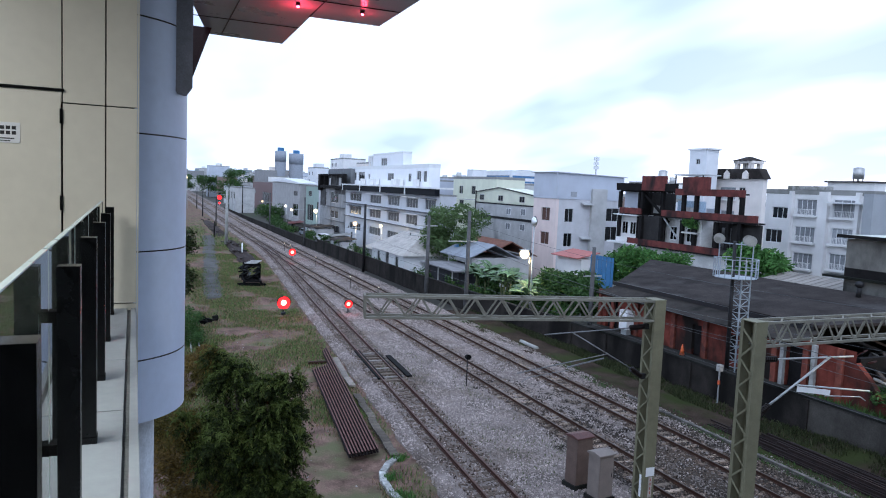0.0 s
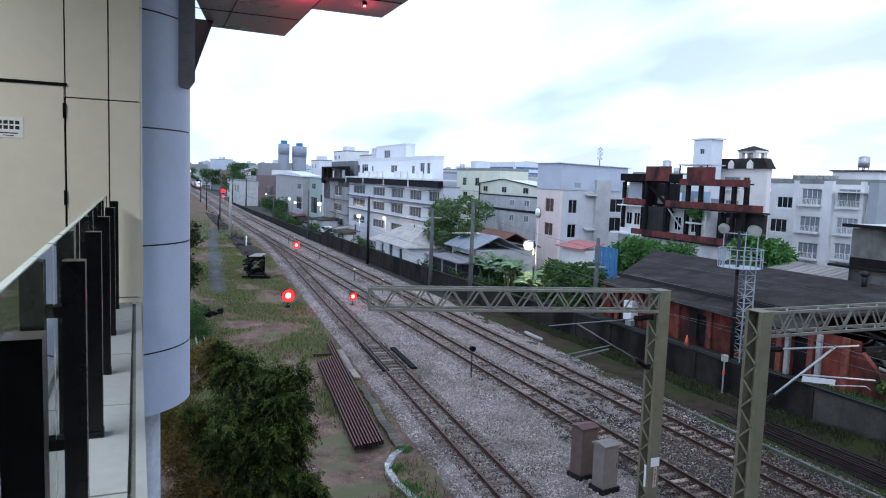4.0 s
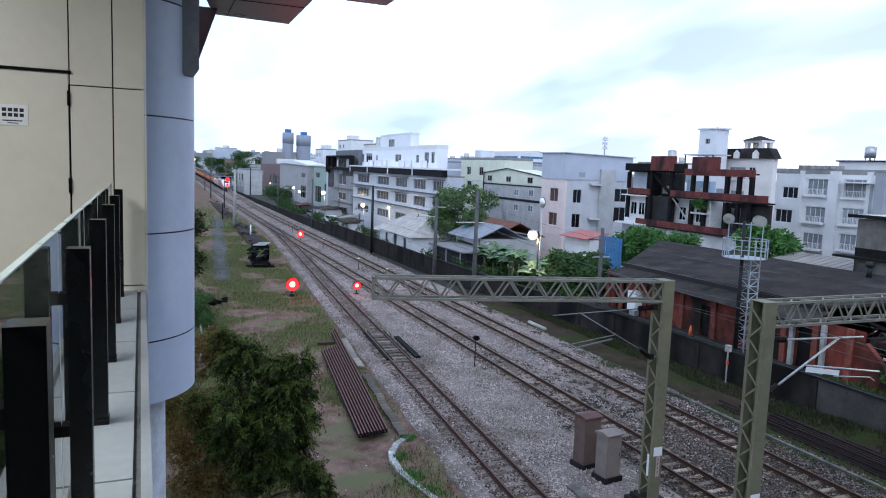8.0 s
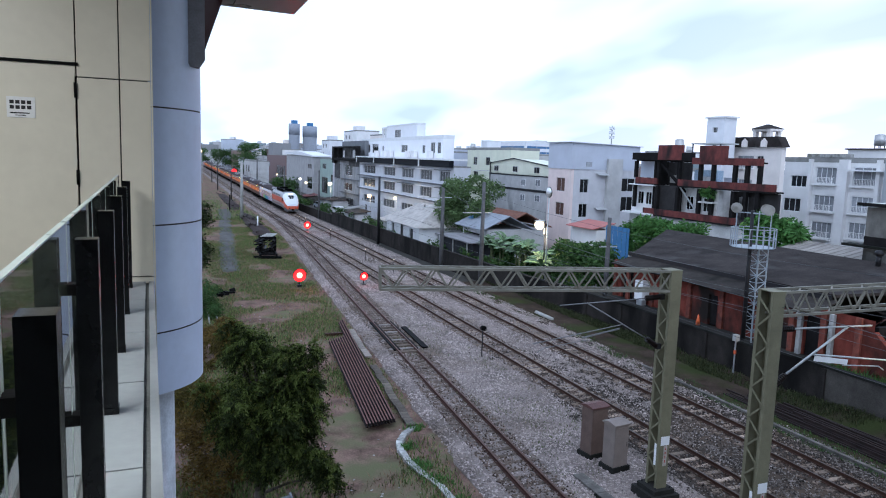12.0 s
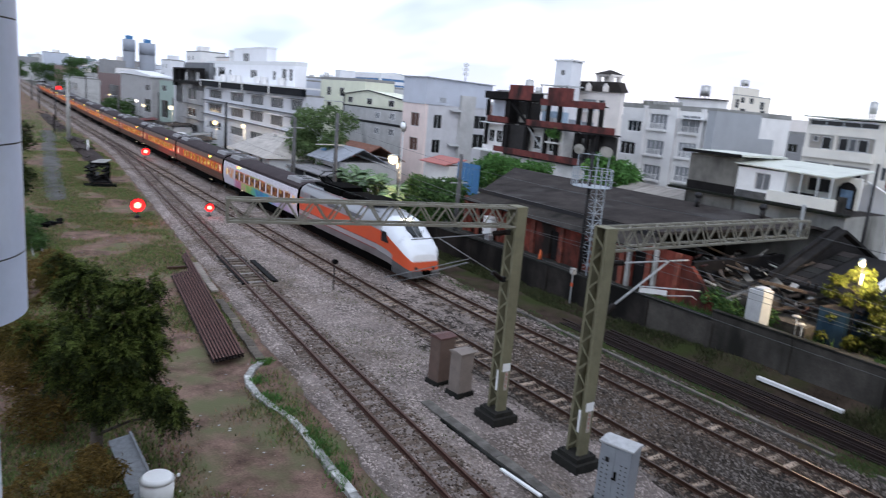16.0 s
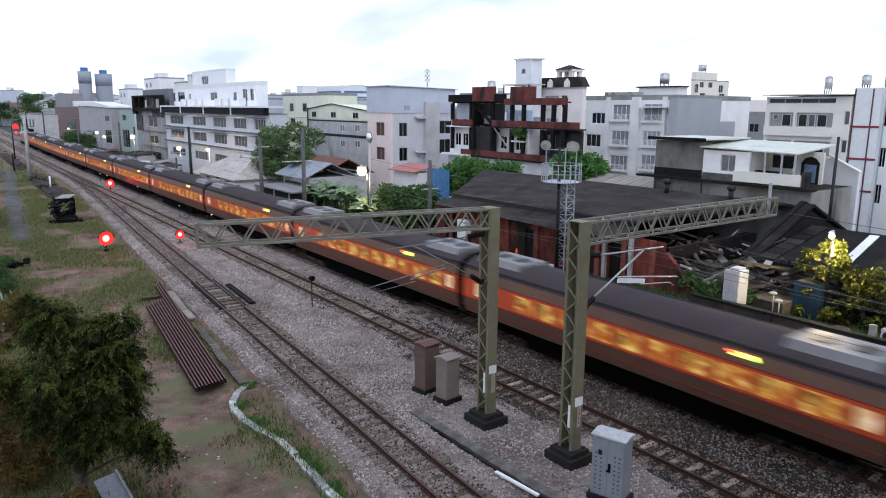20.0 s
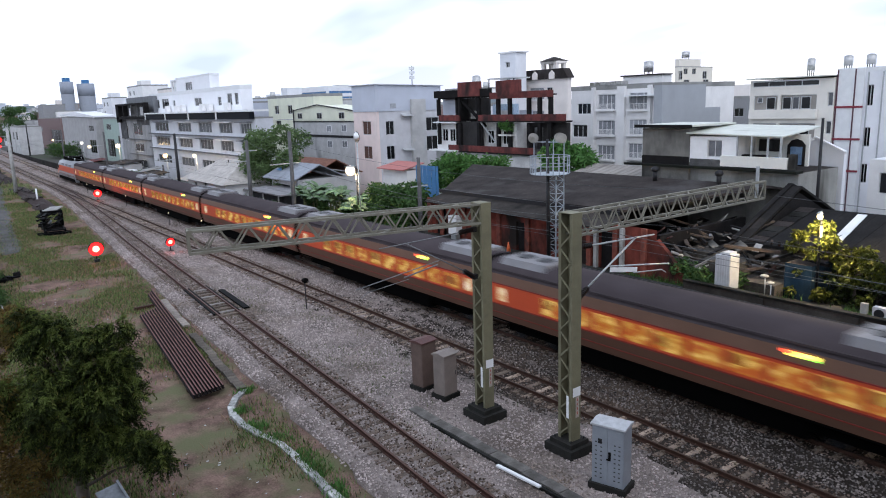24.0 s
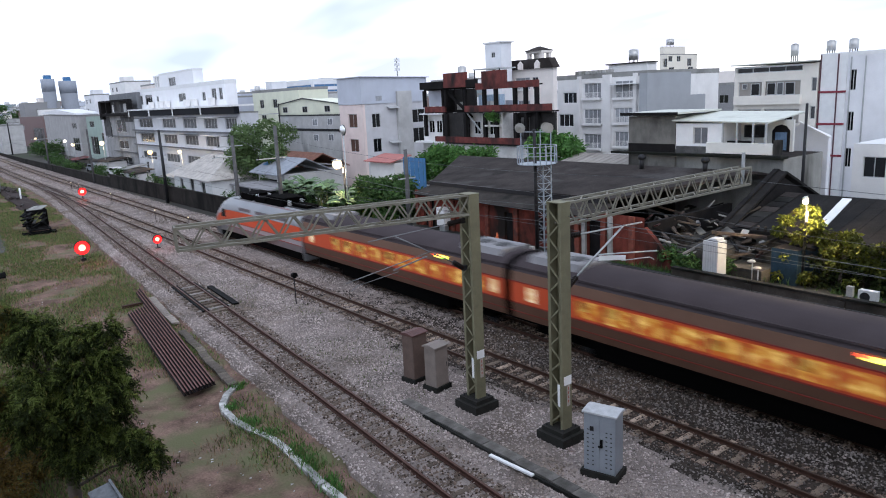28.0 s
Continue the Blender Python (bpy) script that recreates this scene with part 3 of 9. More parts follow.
# dark cover plates round the siding's rails
plates = thing("rail_cover_plates", (0, 0, 0), "black steel plates and short timbers laid beside siding rails", "rail fitting")
for k in range(11):
    y = 38.2 + k * 0.66
    c = track_a(y)
    bm = bmesh.new()
    quad_box(bm, c - 0.95, c + 0.95, y - 0.13, y + 0.13, -0.16, -0.10)
    part("tie_plate", bm, LIDGREY if k % 3 == 1 else TIMBER, plates)
for off in (-0.70, -0.44, 0.70, 1.22):
    bm = bmesh.new()
    y0, y1 = (38.5, 45.5) if off < 1 else (38.6, 43.8)
    bar(bm, (track_a(y0) + off, y0, -0.08), (track_a(y1) + off, y1, -0.08), 0.34 if off > 1 else 0.1, 0.1)
    part("guard_bar", bm, BLACK, plates)

# ---- station: ledge, end wall, column, canopy ----
FLOOR = 9.95
SKEW = 0.93
slab = thing("station_walkway", (0, 0, 0), "raised station walkway slab with a pale tiled kerb", "walkway", kind="structure", rz=SKEW)
bm = bmesh.new()
quad_box(bm, -9, -0.31, -11.9, 5.9, FLOOR - 0.55, FLOOR)
part("floor_slab", bm, mat("dark_floor_tile", (0.02, 0.021, 0.024), 0.3, 0, 0.2, 2, 20, 0.03), slab)
KERB = mat("kerb_tile", (0.29, 0.305, 0.315), 0.5, 0, 0.1, 2, 20, 0.05, ((0.30, 0.31, 0.31), 0.6))
for k in range(9):
    y = 6.2 - 0.955 * (k + 1)
    bm = bmesh.new()
    quad_box(bm, -0.255, -0.105, y + 0.006, y + 0.949, FLOOR - 0.6, 10.10)
    part("kerb_tile", bm, KERB, slab, bevel=0.006)
bm = bmesh.new()
quad_box(bm, -0.30, -0.078, -2.4, 6.2, FLOOR - 0.62, 10.085)
part("kerb_backing", bm, mat("kerb_joint_grey", (0.14, 0.145, 0.145), 0.9), slab)
bm = bmesh.new()
quad_box(bm, -0.08, -0.045, -2.4, 6.2, FLOOR - 1.0, 10.10)
part("kerb_lip", bm, KERB, slab)
bm = bmesh.new()
quad_box(bm, -0.30, -0.05, -11.9, -2.42, FLOOR - 1.0, 10.1)
part("kerb_end", bm, KERB, slab)

railing = thing("glass_railing", (0, 0, 0), "smoky glass railing panels on dark steel posts along the walkway", "railing", kind="structure", rz=SKEW)
RAILGLASS = clear_glass("railing_glass", (0.13, 0.165, 0.16), 0.02)
GLASSEDGE = mat("pale_glass_edge", (0.55, 0.62, 0.60), 0.3, 0, 0.1, 3, 30, 0.0)
GREYPOST = mat("dark_grey_post", (0.012, 0.0135, 0.016), 0.25, 0.3, 0.3, 3, 30, 0.03, ((0.03, 0.034, 0.036), 0.56), spec=0.4)
for k in range(8):
    y = 5.75 - 0.93 * k
    bm = bmesh.new()
    quad_box(bm, -0.252, -0.197, y - 0.03, y + 0.03, 10.10, 10.91)
    part("post", bm, GREYPOST, railing, bevel=0.006)
    bm = bmesh.new()
    quad_box(bm, -0.262, -0.194, y - 0.036, y + 0.036, 10.10, 10.125)
    part("foot_plate", bm, GREYPOST, railing)
    for z in (10.40, 10.76):
        bm = bmesh.new()
        quad_box(bm, -0.274, -0.253, y - 0.022, y + 0.022, z, z + 0.03)
        part("clamp", bm, BLACK, railing, bevel=0.004)
    if k < 7:
        bm = bmesh.new()
        quad_box(bm, -0.287, -0.273, y - 0.915, y - 0.015, 10.14, 10.95)
        g = part("glass_panel", bm, RAILGLASS, railing)
        g.visible_shadow = False
        for a, b in ((-0.921, -0.9155), (-0.0145, -0.009)):
            bm = bmesh.new()
            quad_box(bm, -0.287, -0.273, y + a, y + b, 10.14, 10.95)
            part("panel_edge", bm, GLASSEDGE, railing, "pale polished glass edge")
        bm = bmesh.new()
        quad_box(bm, -0.287, -0.273, y - 0.915, y - 0.015, 10.9505, 10.954)
        part("panel_top_edge", bm, GLASSEDGE, railing)

wall = thing("wall_end", (0, 0, 0), "cream enamelled steel panel end wall with dark joints", "wall", kind="structure")
bm = bmesh.new()
quad_box(bm, -8.5, -0.16, 6.02, 6.07, FLOOR - 1.0, 13.25)
part("backing", bm, DARKSTEEL, wall)
xs = [-3.4, -2.35, -1.72, -0.655, -0.36, -0.135]
zs = [FLOOR - 0.1, 10.14, 11.67, 13.2]
for i in range(len(xs) - 1):
    for j in range(len(zs) - 1):
        if i == 2 and j == 1:
            continue
        bm = bmesh.new()
        quad_box(bm, xs[i] + 0.005, xs[i + 1] - 0.005, 5.99, 6.02, zs[j] + 0.005, zs[j + 1] - 0.005)
        part("panel", bm, CREAM, wall, bevel=0.004)
bm = bmesh.new()
quad_box(bm, -0.136, -0.125, 5.985, 6.10, FLOOR - 1.0, 13.2)
part("corner_trim", bm, CREAM, wall)
door = thing("door_1", (0, 0, 0), "closed cream steel service door with black hinges", "door", kind="structure")
bm = bmesh.new()
quad_box(bm, -1.71, -0.665, 5.985, 6.02, FLOOR, 11.745)
part("door_leaf", bm, CREAM, door, bevel=0.004)
bm = bmesh.new()
quad_box(bm, -1.74, -0.64, 5.97, 6.019, 11.752, 11.772)
part("door_head", bm, BLACK, door)
for z in (10.2, 10.92, 11.57):
    bm = bmesh.new()
    rod(bm, (-0.66, 5.975, z - 0.055), (-0.66, 5.975, z + 0.055), 0.011)
    part("hinge", bm, BLACK, door)
sign = thing("door_sign", (-1.02, 5.982, 11.425), "small white notice plate with dark lettering on a door", "sign")
bm = bmesh.new()
quad_box(bm, -0.092, 0.092, -0.003, 0, -0.075, 0.075)
part("plate", bm, WHITE, sign)
bm = bmesh.new()
for j, (n, z) in enumerate(((4, 0.035), (4, -0.002))):
    for k in range(n):
        quad_box(bm, -0.072 + k * 0.037, -0.045 + k * 0.037, -0.005, -0.003, z - 0.012, z + 0.014)
quad_box(bm, -0.07, 0.055, -0.005, -0.003, -0.046, -0.038)
quad_box(bm, -0.04, 0.03, -0.005, -0.003, -0.062, -0.056)
part("lettering", bm, DARKSTEEL, sign)

column = thing("station_column", (-0.49, 6.85, 0), "round column clad in pale silver-blue metal sheets", "column", kind="structure")
for z0, z1 in ((9.08, 9.62), (9.62, 10.53), (10.53, 11.49), (11.49, 12.42), (12.42, 13.3)):
    bm = bmesh.new()
    rod(bm, (0, 0, z0 + 0.006), (0, 0, z1 - 0.006), 0.76, n=64, caps=False)
    part("cladding_ring", bm, SILVER, column)
bm = bmesh.new()
rod(bm, (0, 0, 9.09), (0, 0, 13.3), 0.752, n=64)
part("joint_core", bm, DARKSTEEL, column)
bm = bmesh.new()
rod(bm, (0, 0, -0.6), (0, 0, 9.1), 0.50, n=32)
part("shaft", bm, mat("pale_column_paint", (0.55, 0.57, 0.60), 0.6), column)
bm = bmesh.new()
extrude_y(bm, [(0.62, 13.25), (0.78, 13.25), (0.78, 11.92), (0.74, 11.86), (0.66, 11.86), (0.62, 11.92)], -0.40, -0.25)
part("drain_box", bm, mat("grey_bracket", (0.2, 0.21, 0.25), 0.45, 0.2), column)

canopy = thing("ceiling_canopy", (0, 0, 0), "grey metal soffit of a stepped station canopy", "ceiling", kind="structure")
bm = bmesh.new()
extrude = [(-9, -11.9), (2.69, -11.9), (2.69, 8.9), (1.79, 8.9), (1.79, 10.85), (0.72, 10.75), (0.35, 8.6), (-9, 8.6)]
a = [bm.verts.new((x, y, 13.2)) for x, y in extrude]
b = [bm.verts.new((x, y, 13.75)) for x, y in extrude]
n = len(extrude)
for i in range(n):
    bm.faces.new((a[i], a[(i + 1) % n], b[(i + 1) % n], b[i]))
bm.faces.new(a[::-1])
bm.faces.new(b)
part("soffit", bm, SOFFITMAT, canopy)
bm = bmesh.new()
for x in (0.9, 1.78):
    quad_box(bm, x - 0.006, x + 0.006, -6, 8.88 if x > 1.5 else 10.7, 13.192, 13.2)
for y in (8.05, 7.1, 9.6):
    quad_box(bm, -0.3, 2.68 if y < 8.8 else 1.78, y - 0.006, y + 0.006, 13.192, 13.2)
part("joint", bm, DARKSTEEL, canopy)
bm = bmesh.new()
extrude_y(bm, [(0.45, 12.5), (0.50, 12.5), (0.74, 13.2), (0.45, 13.2)], 10.3, 10.42)
part("gusset", bm, mat("brown_gusset", (0.06, 0.045, 0.042), 0.7), canopy, "dark brown gusset plate")
REDLED = glow("red_led", (1.0, 0.03, 0.05), 60)
for p in ((1.52, 8.27), (2.27, 8.22)):
    e = thing("indicator_light", (p[0], p[1], 13.16), "small red indicator light set in the soffit", "light", "red soffit lights")
    bm = bmesh.new()
    rod(bm, (0, 0, -0.012), (0, 0, 0.0), 0.016, n=12)
    part("lens", bm, REDLED, e)
    bm = bmesh.new()
    rod(bm, (0, 0, 0.004), (0, 0, 0.04), 0.028, n=12)
    part("rim", bm, DARKSTEEL, e)
    li = bpy.data.lights.new("indicator_glow", "POINT")
    li.energy, li.color, li.shadow_soft_size = 11.0 if p[0] < 2 else 2.5, (1.0, 0.04, 0.07), 0.02
    new("indicator_glow", li).location = (p[0] + 0.05, p[1] + 0.1, 13.06)
bm = bmesh.new()
quad_box(bm, -9.2, -9.0, -11.9, 8.6, FLOOR, 13.2)
solo("wall_back", bm, CREAM, "plain cream back wall of the station", "wall", kind="structure")
lamp = bpy.data.lights.new("ceiling_light", "AREA")
lamp.shape, lamp.size, lamp.size_y, lamp.energy, lamp.color = "RECTANGLE", 0.3, 5.0, 290, (1.0, 0.93, 0.80)
fit_ob = new("ceiling_light_lamp", lamp)
fit_ob.matrix_world = pose(-2.4, 1.5, 13.1)
e = thing("ceiling_light", (-2.4, 1.5, 13.12), "long warm strip light under the canopy", "ceiling light")
bm = bmesh.new()
quad_box(bm, -0.15, 0.15, -2.5, 2.5, 0.0, 0.08)
part("housing", bm, WHITE, e)
# unseen wall, block and piers, added to dim the ground near the walkway
bm = bmesh.new()
quad_box(bm, -9.2, -0.4, -11.9, 5.8, -0.6, FLOOR - 0.64)
solo("wall_lower", bm, PALECONC, "unseen plain wall added under the walkway to dim the ground", "wall", kind="structure")
bm = bmesh.new()
quad_box(bm, -30, 40, -46, -12.0, 6.4, 21)
solo("station_hall", bm, PALECONC, "unseen plain block added behind the walkway to dim the ground", "station hall", kind="structure")
for x in (-28, 14.2, 28.4, 38):
    for y in (-44, -14):
        bm = bmesh.new()
        quad_box(bm, x - 0.5, x + 0.5, y - 0.6, y + 0.6, -0.6, 6.4)
        solo("hall_pier", bm, PALECONC, "unseen square pier added under the shading block", "pier", kind="structure")

# ---- railway equipment ----
def lattice_mast(x, y, top, label):
    e = thing("catenary_mast", (x, y, 0), label, "mast", "lattice masts between the tracks")
    w, d = 0.43, 0.56
    for sy in (-1, 1):
        bm = bmesh.new()
        yy = sy * d / 2
        t = 0.024
        sec = [(-w / 2, 0), (w / 2, 0), (w / 2, -0.11), (w / 2 - t, -0.11), (w / 2 - t, -t), (-w / 2 + t, -t), (-w / 2 + t, -0.11), (-w / 2, -0.11)]
        lo, hi = ([bm.verts.new((px, yy + sy * (py + 0.012), z)) for px, py in sec] for z in (0.1, top))
        for i in range(8):
            bm.faces.new((lo[i], lo[(i + 1) % 8], hi[(i + 1) % 8], hi[i]))
        bm.faces.new(lo), bm.faces.new(hi)
        part("channel", bm, OLIVE, e)
    n = 16
    step = (top - 0.5) / n
    for sx in (-1, 1):
        for k in range(n):
            bm = bmesh.new()
            s = 1 if k % 2 else -1
            bar(bm, (sx * w / 2, -s * d / 2 * 0.86, 0.3 + k * step), (sx * w / 2, s * d / 2 * 0.86, 0.3 + (k + 1) * step), 0.055, 0.02, up=(1, 0, 0))
            part("lacing_bar", bm, OLIVE, e)
    bm = bmesh.new()
    quad_box(bm, -w / 2 - 0.02, w / 2 + 0.02, -d / 2 - 0.02, d / 2 + 0.02, top, top + 0.02)
    part("cap", bm, OLIVE, e)
    bm = bmesh.new()
    quad_box(bm, -0.55, 0.55, -0.6, 0.6, -0.5, 0.02)
    quad_box(bm, -0.42, 0.42, -0.47, 0.47, 0.02, 0.18)
    part("footing", bm, mat("dark_footing", (0.035, 0.034, 0.03), 0.9, 0, 0.4, 4, 40, 0.5), e, "black stained concrete footing", bevel=0.03)
    for sx in (-1, 1):
        for sy in (-1, 1):
            bm = bmesh.new()
            rod(bm, (sx * 0.3, sy * 0.36, 0.17), (sx * 0.3, sy * 0.36, 0.26), 0.03, n=6)
            part("bolt", bm, DARKSTEEL, e)
    bm = bmesh.new()
    quad_box(bm, -0.15, 0.2, -d / 2 - 0.022, -d / 2 - 0.014, 1.72, 2.03)
    p = part("number_plate", bm, WHITE, e, "white number plate")
    bm = bmesh.new()
    quad_box(bm, -0.02, 0.13, -d / 2 - 0.022, -d / 2 - 0.014, 0.98, 1.70)
    p = part("side_plate", bm, mat("faded_plate", (0.42, 0.37, 0.33), 0.5), e, "faded vertical plate")
    for z in (1.1, 1.25, 1.4, 1.55):
        bm = bmesh.new()
        quad_box(bm, 0.035, 0.075, -d / 2 - 0.026, -d / 2 - 0.022, z, z + 0.09)
        part("plate_mark", bm, mat("red_marks", (0.35, 0.09, 0.07), 0.6), p)
    bm = bmesh.new()
    quad_box(bm, -0.23, -0.215, -d / 2 + 0.1, -d / 2 + 0.2, 0.98, 1.75)
    part("edge_strip", bm, WHITE, e)
    return e


def truss(a, b, depth, width, label):
    """A lattice beam from a to b, given along the middle of its top."""
    a, b = Vector(a), Vector(b)
    e = thing("lattice_beam", tuple(a), label, "beam", "lattice beams on the masts", rz=math.degrees(math.atan2(b.y - a.y, b.x - a.x)))
    ln = (b - a).length
    for sy in (-1, 1):
        for z in (0, -depth):
            bm = bmesh.new()
            bar(bm, (0, sy * width / 2, z), (ln, sy * width / 2, z), 0.075, 0.075)
            part("chord", bm, BEAMGREY, e)
        n = int(ln / 0.42)
        for k in range(n):
            bm = bmesh.new()
            u = k % 2
            bar(bm, (k * ln / n, sy * width / 2, -depth * u), ((k + 1) * ln / n, sy * width / 2, -depth * (1 - u)), 0.022, 0.055)
            part("web_bar", bm, BEAMGREY, e)
    n = int(ln / 0.62)
    for z in (0, -depth):
        for k in range(n):
            bm = bmesh.new()
            s = 1 if k % 2 else -1
            bar(bm, (k * ln / n, -s * width / 2, z), ((k + 1) * ln / n, s * width / 2, z), 0.045, 0.03)
            part("cross_bar", bm, BEAMGREY, e)
    bm = bmesh.new()
    for sy in (-1, 1):
        quad_box(bm, ln - 0.04, ln + 0.03, sy * width / 2 - 0.04, sy * width / 2 + 0.04, -depth - 0.03, 0.04)
    quad_box(bm, ln - 0.03, ln + 0.02, -width / 2, width / 2, -depth - 0.03, -depth + 0.05)
    quad_box(bm, ln - 0.03, ln + 0.02, -width / 2, width / 2, -0.05, 0.03)
    part("end_frame", bm, BEAMGREY, e)
    return e


M1, M2 = (15.72, 18.81), (16.16, 15.01)
lattice_mast(*M1, 7.74, "olive-grey lattice steel mast on a black footing beside relay boxes")
lattice_mast(*M2, 7.72, "olive-grey lattice steel mast on a black footing beside a grey cabinet")
truss((M1[0] - 0.1, M1[1], 7.72), (6.25, 21.0, 7.72), 0.66, 0.5, "olive-grey lattice beam reaching out over a rusty siding")
t2 = truss((M2[0] + 0.1, M2[1], 7.70), (27.3, 15.1, 7.70), 0.68, 0.5, "olive-grey lattice beam reaching over two running tracks")
bm = bmesh.new()
bar(bm, (10.9, 0, 0.6), (10.9, 0, -0.75), 0.1)
part("end_post", bm, GALV, t2)
INSUL = mat("brown_insulator", (0.022, 0.012, 0.01), 0.35, 0, 0.2, 5, 40, 0)


DULLTUBE = mat("dull_steel_tube", (0.21, 0.215, 0.225), 0.55, 0.4, 0.2, 5, 50, 0.05)


def cantilever(at, side, label):
    """Bracket arms that carry a contact wire; side: +1 or -1 along x."""
    e = thing("cantilever_arm", at, label, "cantilever", "bracket arms on the masts")
    s = side

    def arm(name, p, q, r, m):
        b = bmesh.new()
        rod(b, (p[0] * s, p[1], p[2]), (q[0] * s, q[1], q[2]), r if s > 0 else r * 0.62, n=8)
        part(name, b, m if s > 0 else DULLTUBE, e)

    ribs = 7 if s > 0 else 12

    def ribbed(p, q):
        b = bmesh.new()
        p, q = Vector((p[0] * s, p[1], p[2])), Vector((q[0] * s, q[1], q[2]))
        d = (q - p).normalized()
        u = d.cross(Vector((0, 1, 0))).normalized()
        w = d.cross(u)
        profile = [(0.0, 0.05)]
        for k in range(ribs):
            a, step = 0.05 + k * 0.9 / ribs, 0.9 / ribs
            profile += [(a + step * 0.2, 0.055), (a + step * 0.3, 0.095), (a + step * 0.7, 0.095), (a + step * 0.8, 0.055)]
        profile.append((1.0, 0.05))
        rings = [[b.verts.new(p.lerp(q, t) + (u * math.cos(k * math.tau / 12) + w * math.sin(k * math.tau / 12)) * r) for k in range(12)] for t, r in profile]
        for lo, hi in zip(rings[:-1], rings[1:]):
            for k in range(12):
                b.faces.new((lo[k], lo[(k + 1) % 12], hi[(k + 1) % 12], hi[k]))
        b.faces.new(rings[0])
        b.faces.new(rings[-1])
        part("insulator", b, INSUL, e)

    ribbed((0.35, 0, 6.58), (0.95, 0, 6.55))
    arm("top_tube", (0.95, 0, 6.55), (4.2, 0, 6.46), 0.03, GALV)
    ribbed((0.35, 0, 4.88), (0.8, 0, 5.18))
    arm("strut_tube", (0.8, 0, 5.18), (3.2, 0, 6.5), 0.035, GALV)
    arm("registration_tube", (1.75, 0, 5.72), (5.1, 0, 5.28), 0.028, GALV)
    arm("steady_arm", (3.1, 0, 5.28), (4.7, 0, 5.12), 0.018, GALV)
    arm("steady_tip", (4.7, 0, 5.12), (4.95, 0, 4.98), 0.018, GALV)
    b = bmesh.new()
    bar(b, (1.9 * s, 0, 5.58), (3.3 * s, 0, 5.36), 0.03, 0.16 if s > 0 else 0.04)
    part("clamp_plate", b, WHITE if s > 0 else DULLTUBE, e)
    for z in (6.58, 4.88):
        b = bmesh.new()
        quad_box(b, min(0.2 * s, 0.37 * s), max(0.2 * s, 0.37 * s), -0.06, 0.06, z - 0.09, z + 0.09)
        part("mast_bracket", b, DARKSTEEL, e)
    return e


cantilever((M2[0] + 0.02, M2[1] - 0.02, 0), 1, "grey tube bracket arm with brown insulators over running track")
cantilever((M1[0] - 0.02, M1[1] + 0.02, 0.25), -1, "grey tube bracket arm with dark insulators over a siding")


def wire(points, r, label):
    cu = bpy.data.curves.new("overhead_wire", "CURVE")
    cu.dimensions = "3D"
    cu.bevel_depth, cu.bevel_resolution = r, 1
    sp = cu.splines.new("POLY")
    sp.points.add(len(points) - 1)
    for p, q in zip(sp.points, points):
        p.co = (*q, 1)
    cu.materials.append(WIRE)
    return tagged(new("overhead_wire", cu), label, "wire", "overhead wires")


def sag(p, q, drop, n=12):
    p, q = Vector(p), Vector(q)
    return [tuple(p.lerp(q, k / n) - Vector((0, 0, drop * 4 * (k / n) * (1 - k / n)))) for k in range(n + 1)]


for x, z0, z1 in ((TRACK_C - 0.1, 6.35, 5.15), (TRACK_B + 0.25, 6.45, 5.15)):
    for a, b in ((-35, 15), (15, 62), (62, 110), (110, 160), (160, 215)):
        wire(sag((x, a, z0), (x, b, z0), 0.55), 0.007, "thin grey catenary wire over the track")
    wire([(x, -35, z1), (x, 215, z1)], 0.007, "thin grey contact wire over the track")
wire(sag((16.3, -35, 7.3), (16.3, 15, 7.3), 0.4) + sag((16.3, 15, 7.3), (27.0, 68, 8.1), 0.8)[1:], 0.010, "grey feeder wire between masts")
wire(sag((27.2, -35, 7.0), (27.2, 15.1, 7.2), 0.5) + sag((27.2, 15.1, 7.2), (27.2, 58.5, 8.2), 0.8)[1:], 0.010, "grey feeder wire along the wall")

# relay boxes and cabinets
def steel_box(x, y, w, d, h, body, rz, label, roof_mat, plinth=True):
    e = thing("relay_box", (x, y, -0.22), label, "relay box", "steel boxes by the track", rz=rz)
    bm = bmesh.new()
    quad_box(bm, -w / 2, w / 2, -d / 2, d / 2, 0.12, h)
    part("body", bm, body, e, bevel=0.012)
    bm = bmesh.new()
    extrude_x(bm, [(-d / 2 - 0.06, h), (d / 2 + 0.06, h), (d / 2 + 0.06, h + 0.05), (0, h + 0.13), (-d / 2 - 0.06, h + 0.05)], -w / 2 - 0.06, w / 2 + 0.06)
    part("lid", bm, roof_mat, e)
    bm = bmesh.new()
    quad_box(bm, -w / 2 + 0.03, w / 2 - 0.03, -d / 2 - 0.018, -d / 2, 0.2, h - 0.08)
    part("door", bm, body, e, bevel=0.006)
    bm = bmesh.new()
    rod(bm, (w / 2 - 0.12, -d / 2 - 0.05, h * 0.52), (w / 2 - 0.12, -d / 2 - 0.05, h * 0.62), 0.012)
    part("handle", bm, DARKSTEEL, e)
    bm = bmesh.new()
    quad_box(bm, -w / 2 - 0.08, w / 2 + 0.08, -d / 2 - 0.08, d / 2 + 0.08, -0.15, 0.12)
    part("plinth", bm, DARKCONC, e, bevel=0.02)
    return e


steel_box(15.65, 22.55, 0.78, 0.62, 1.95, BROWNBOX, 8, "brown painted steel relay box with a dark red lid", mat("maroon_lid", (0.13, 0.06, 0.055), 0.6))
steel_box(15.75, 21.25, 0.70, 0.60, 1.72, TAUPEBOX, 8, "taupe painted steel relay box with a pale lid", TAUPEBOX)

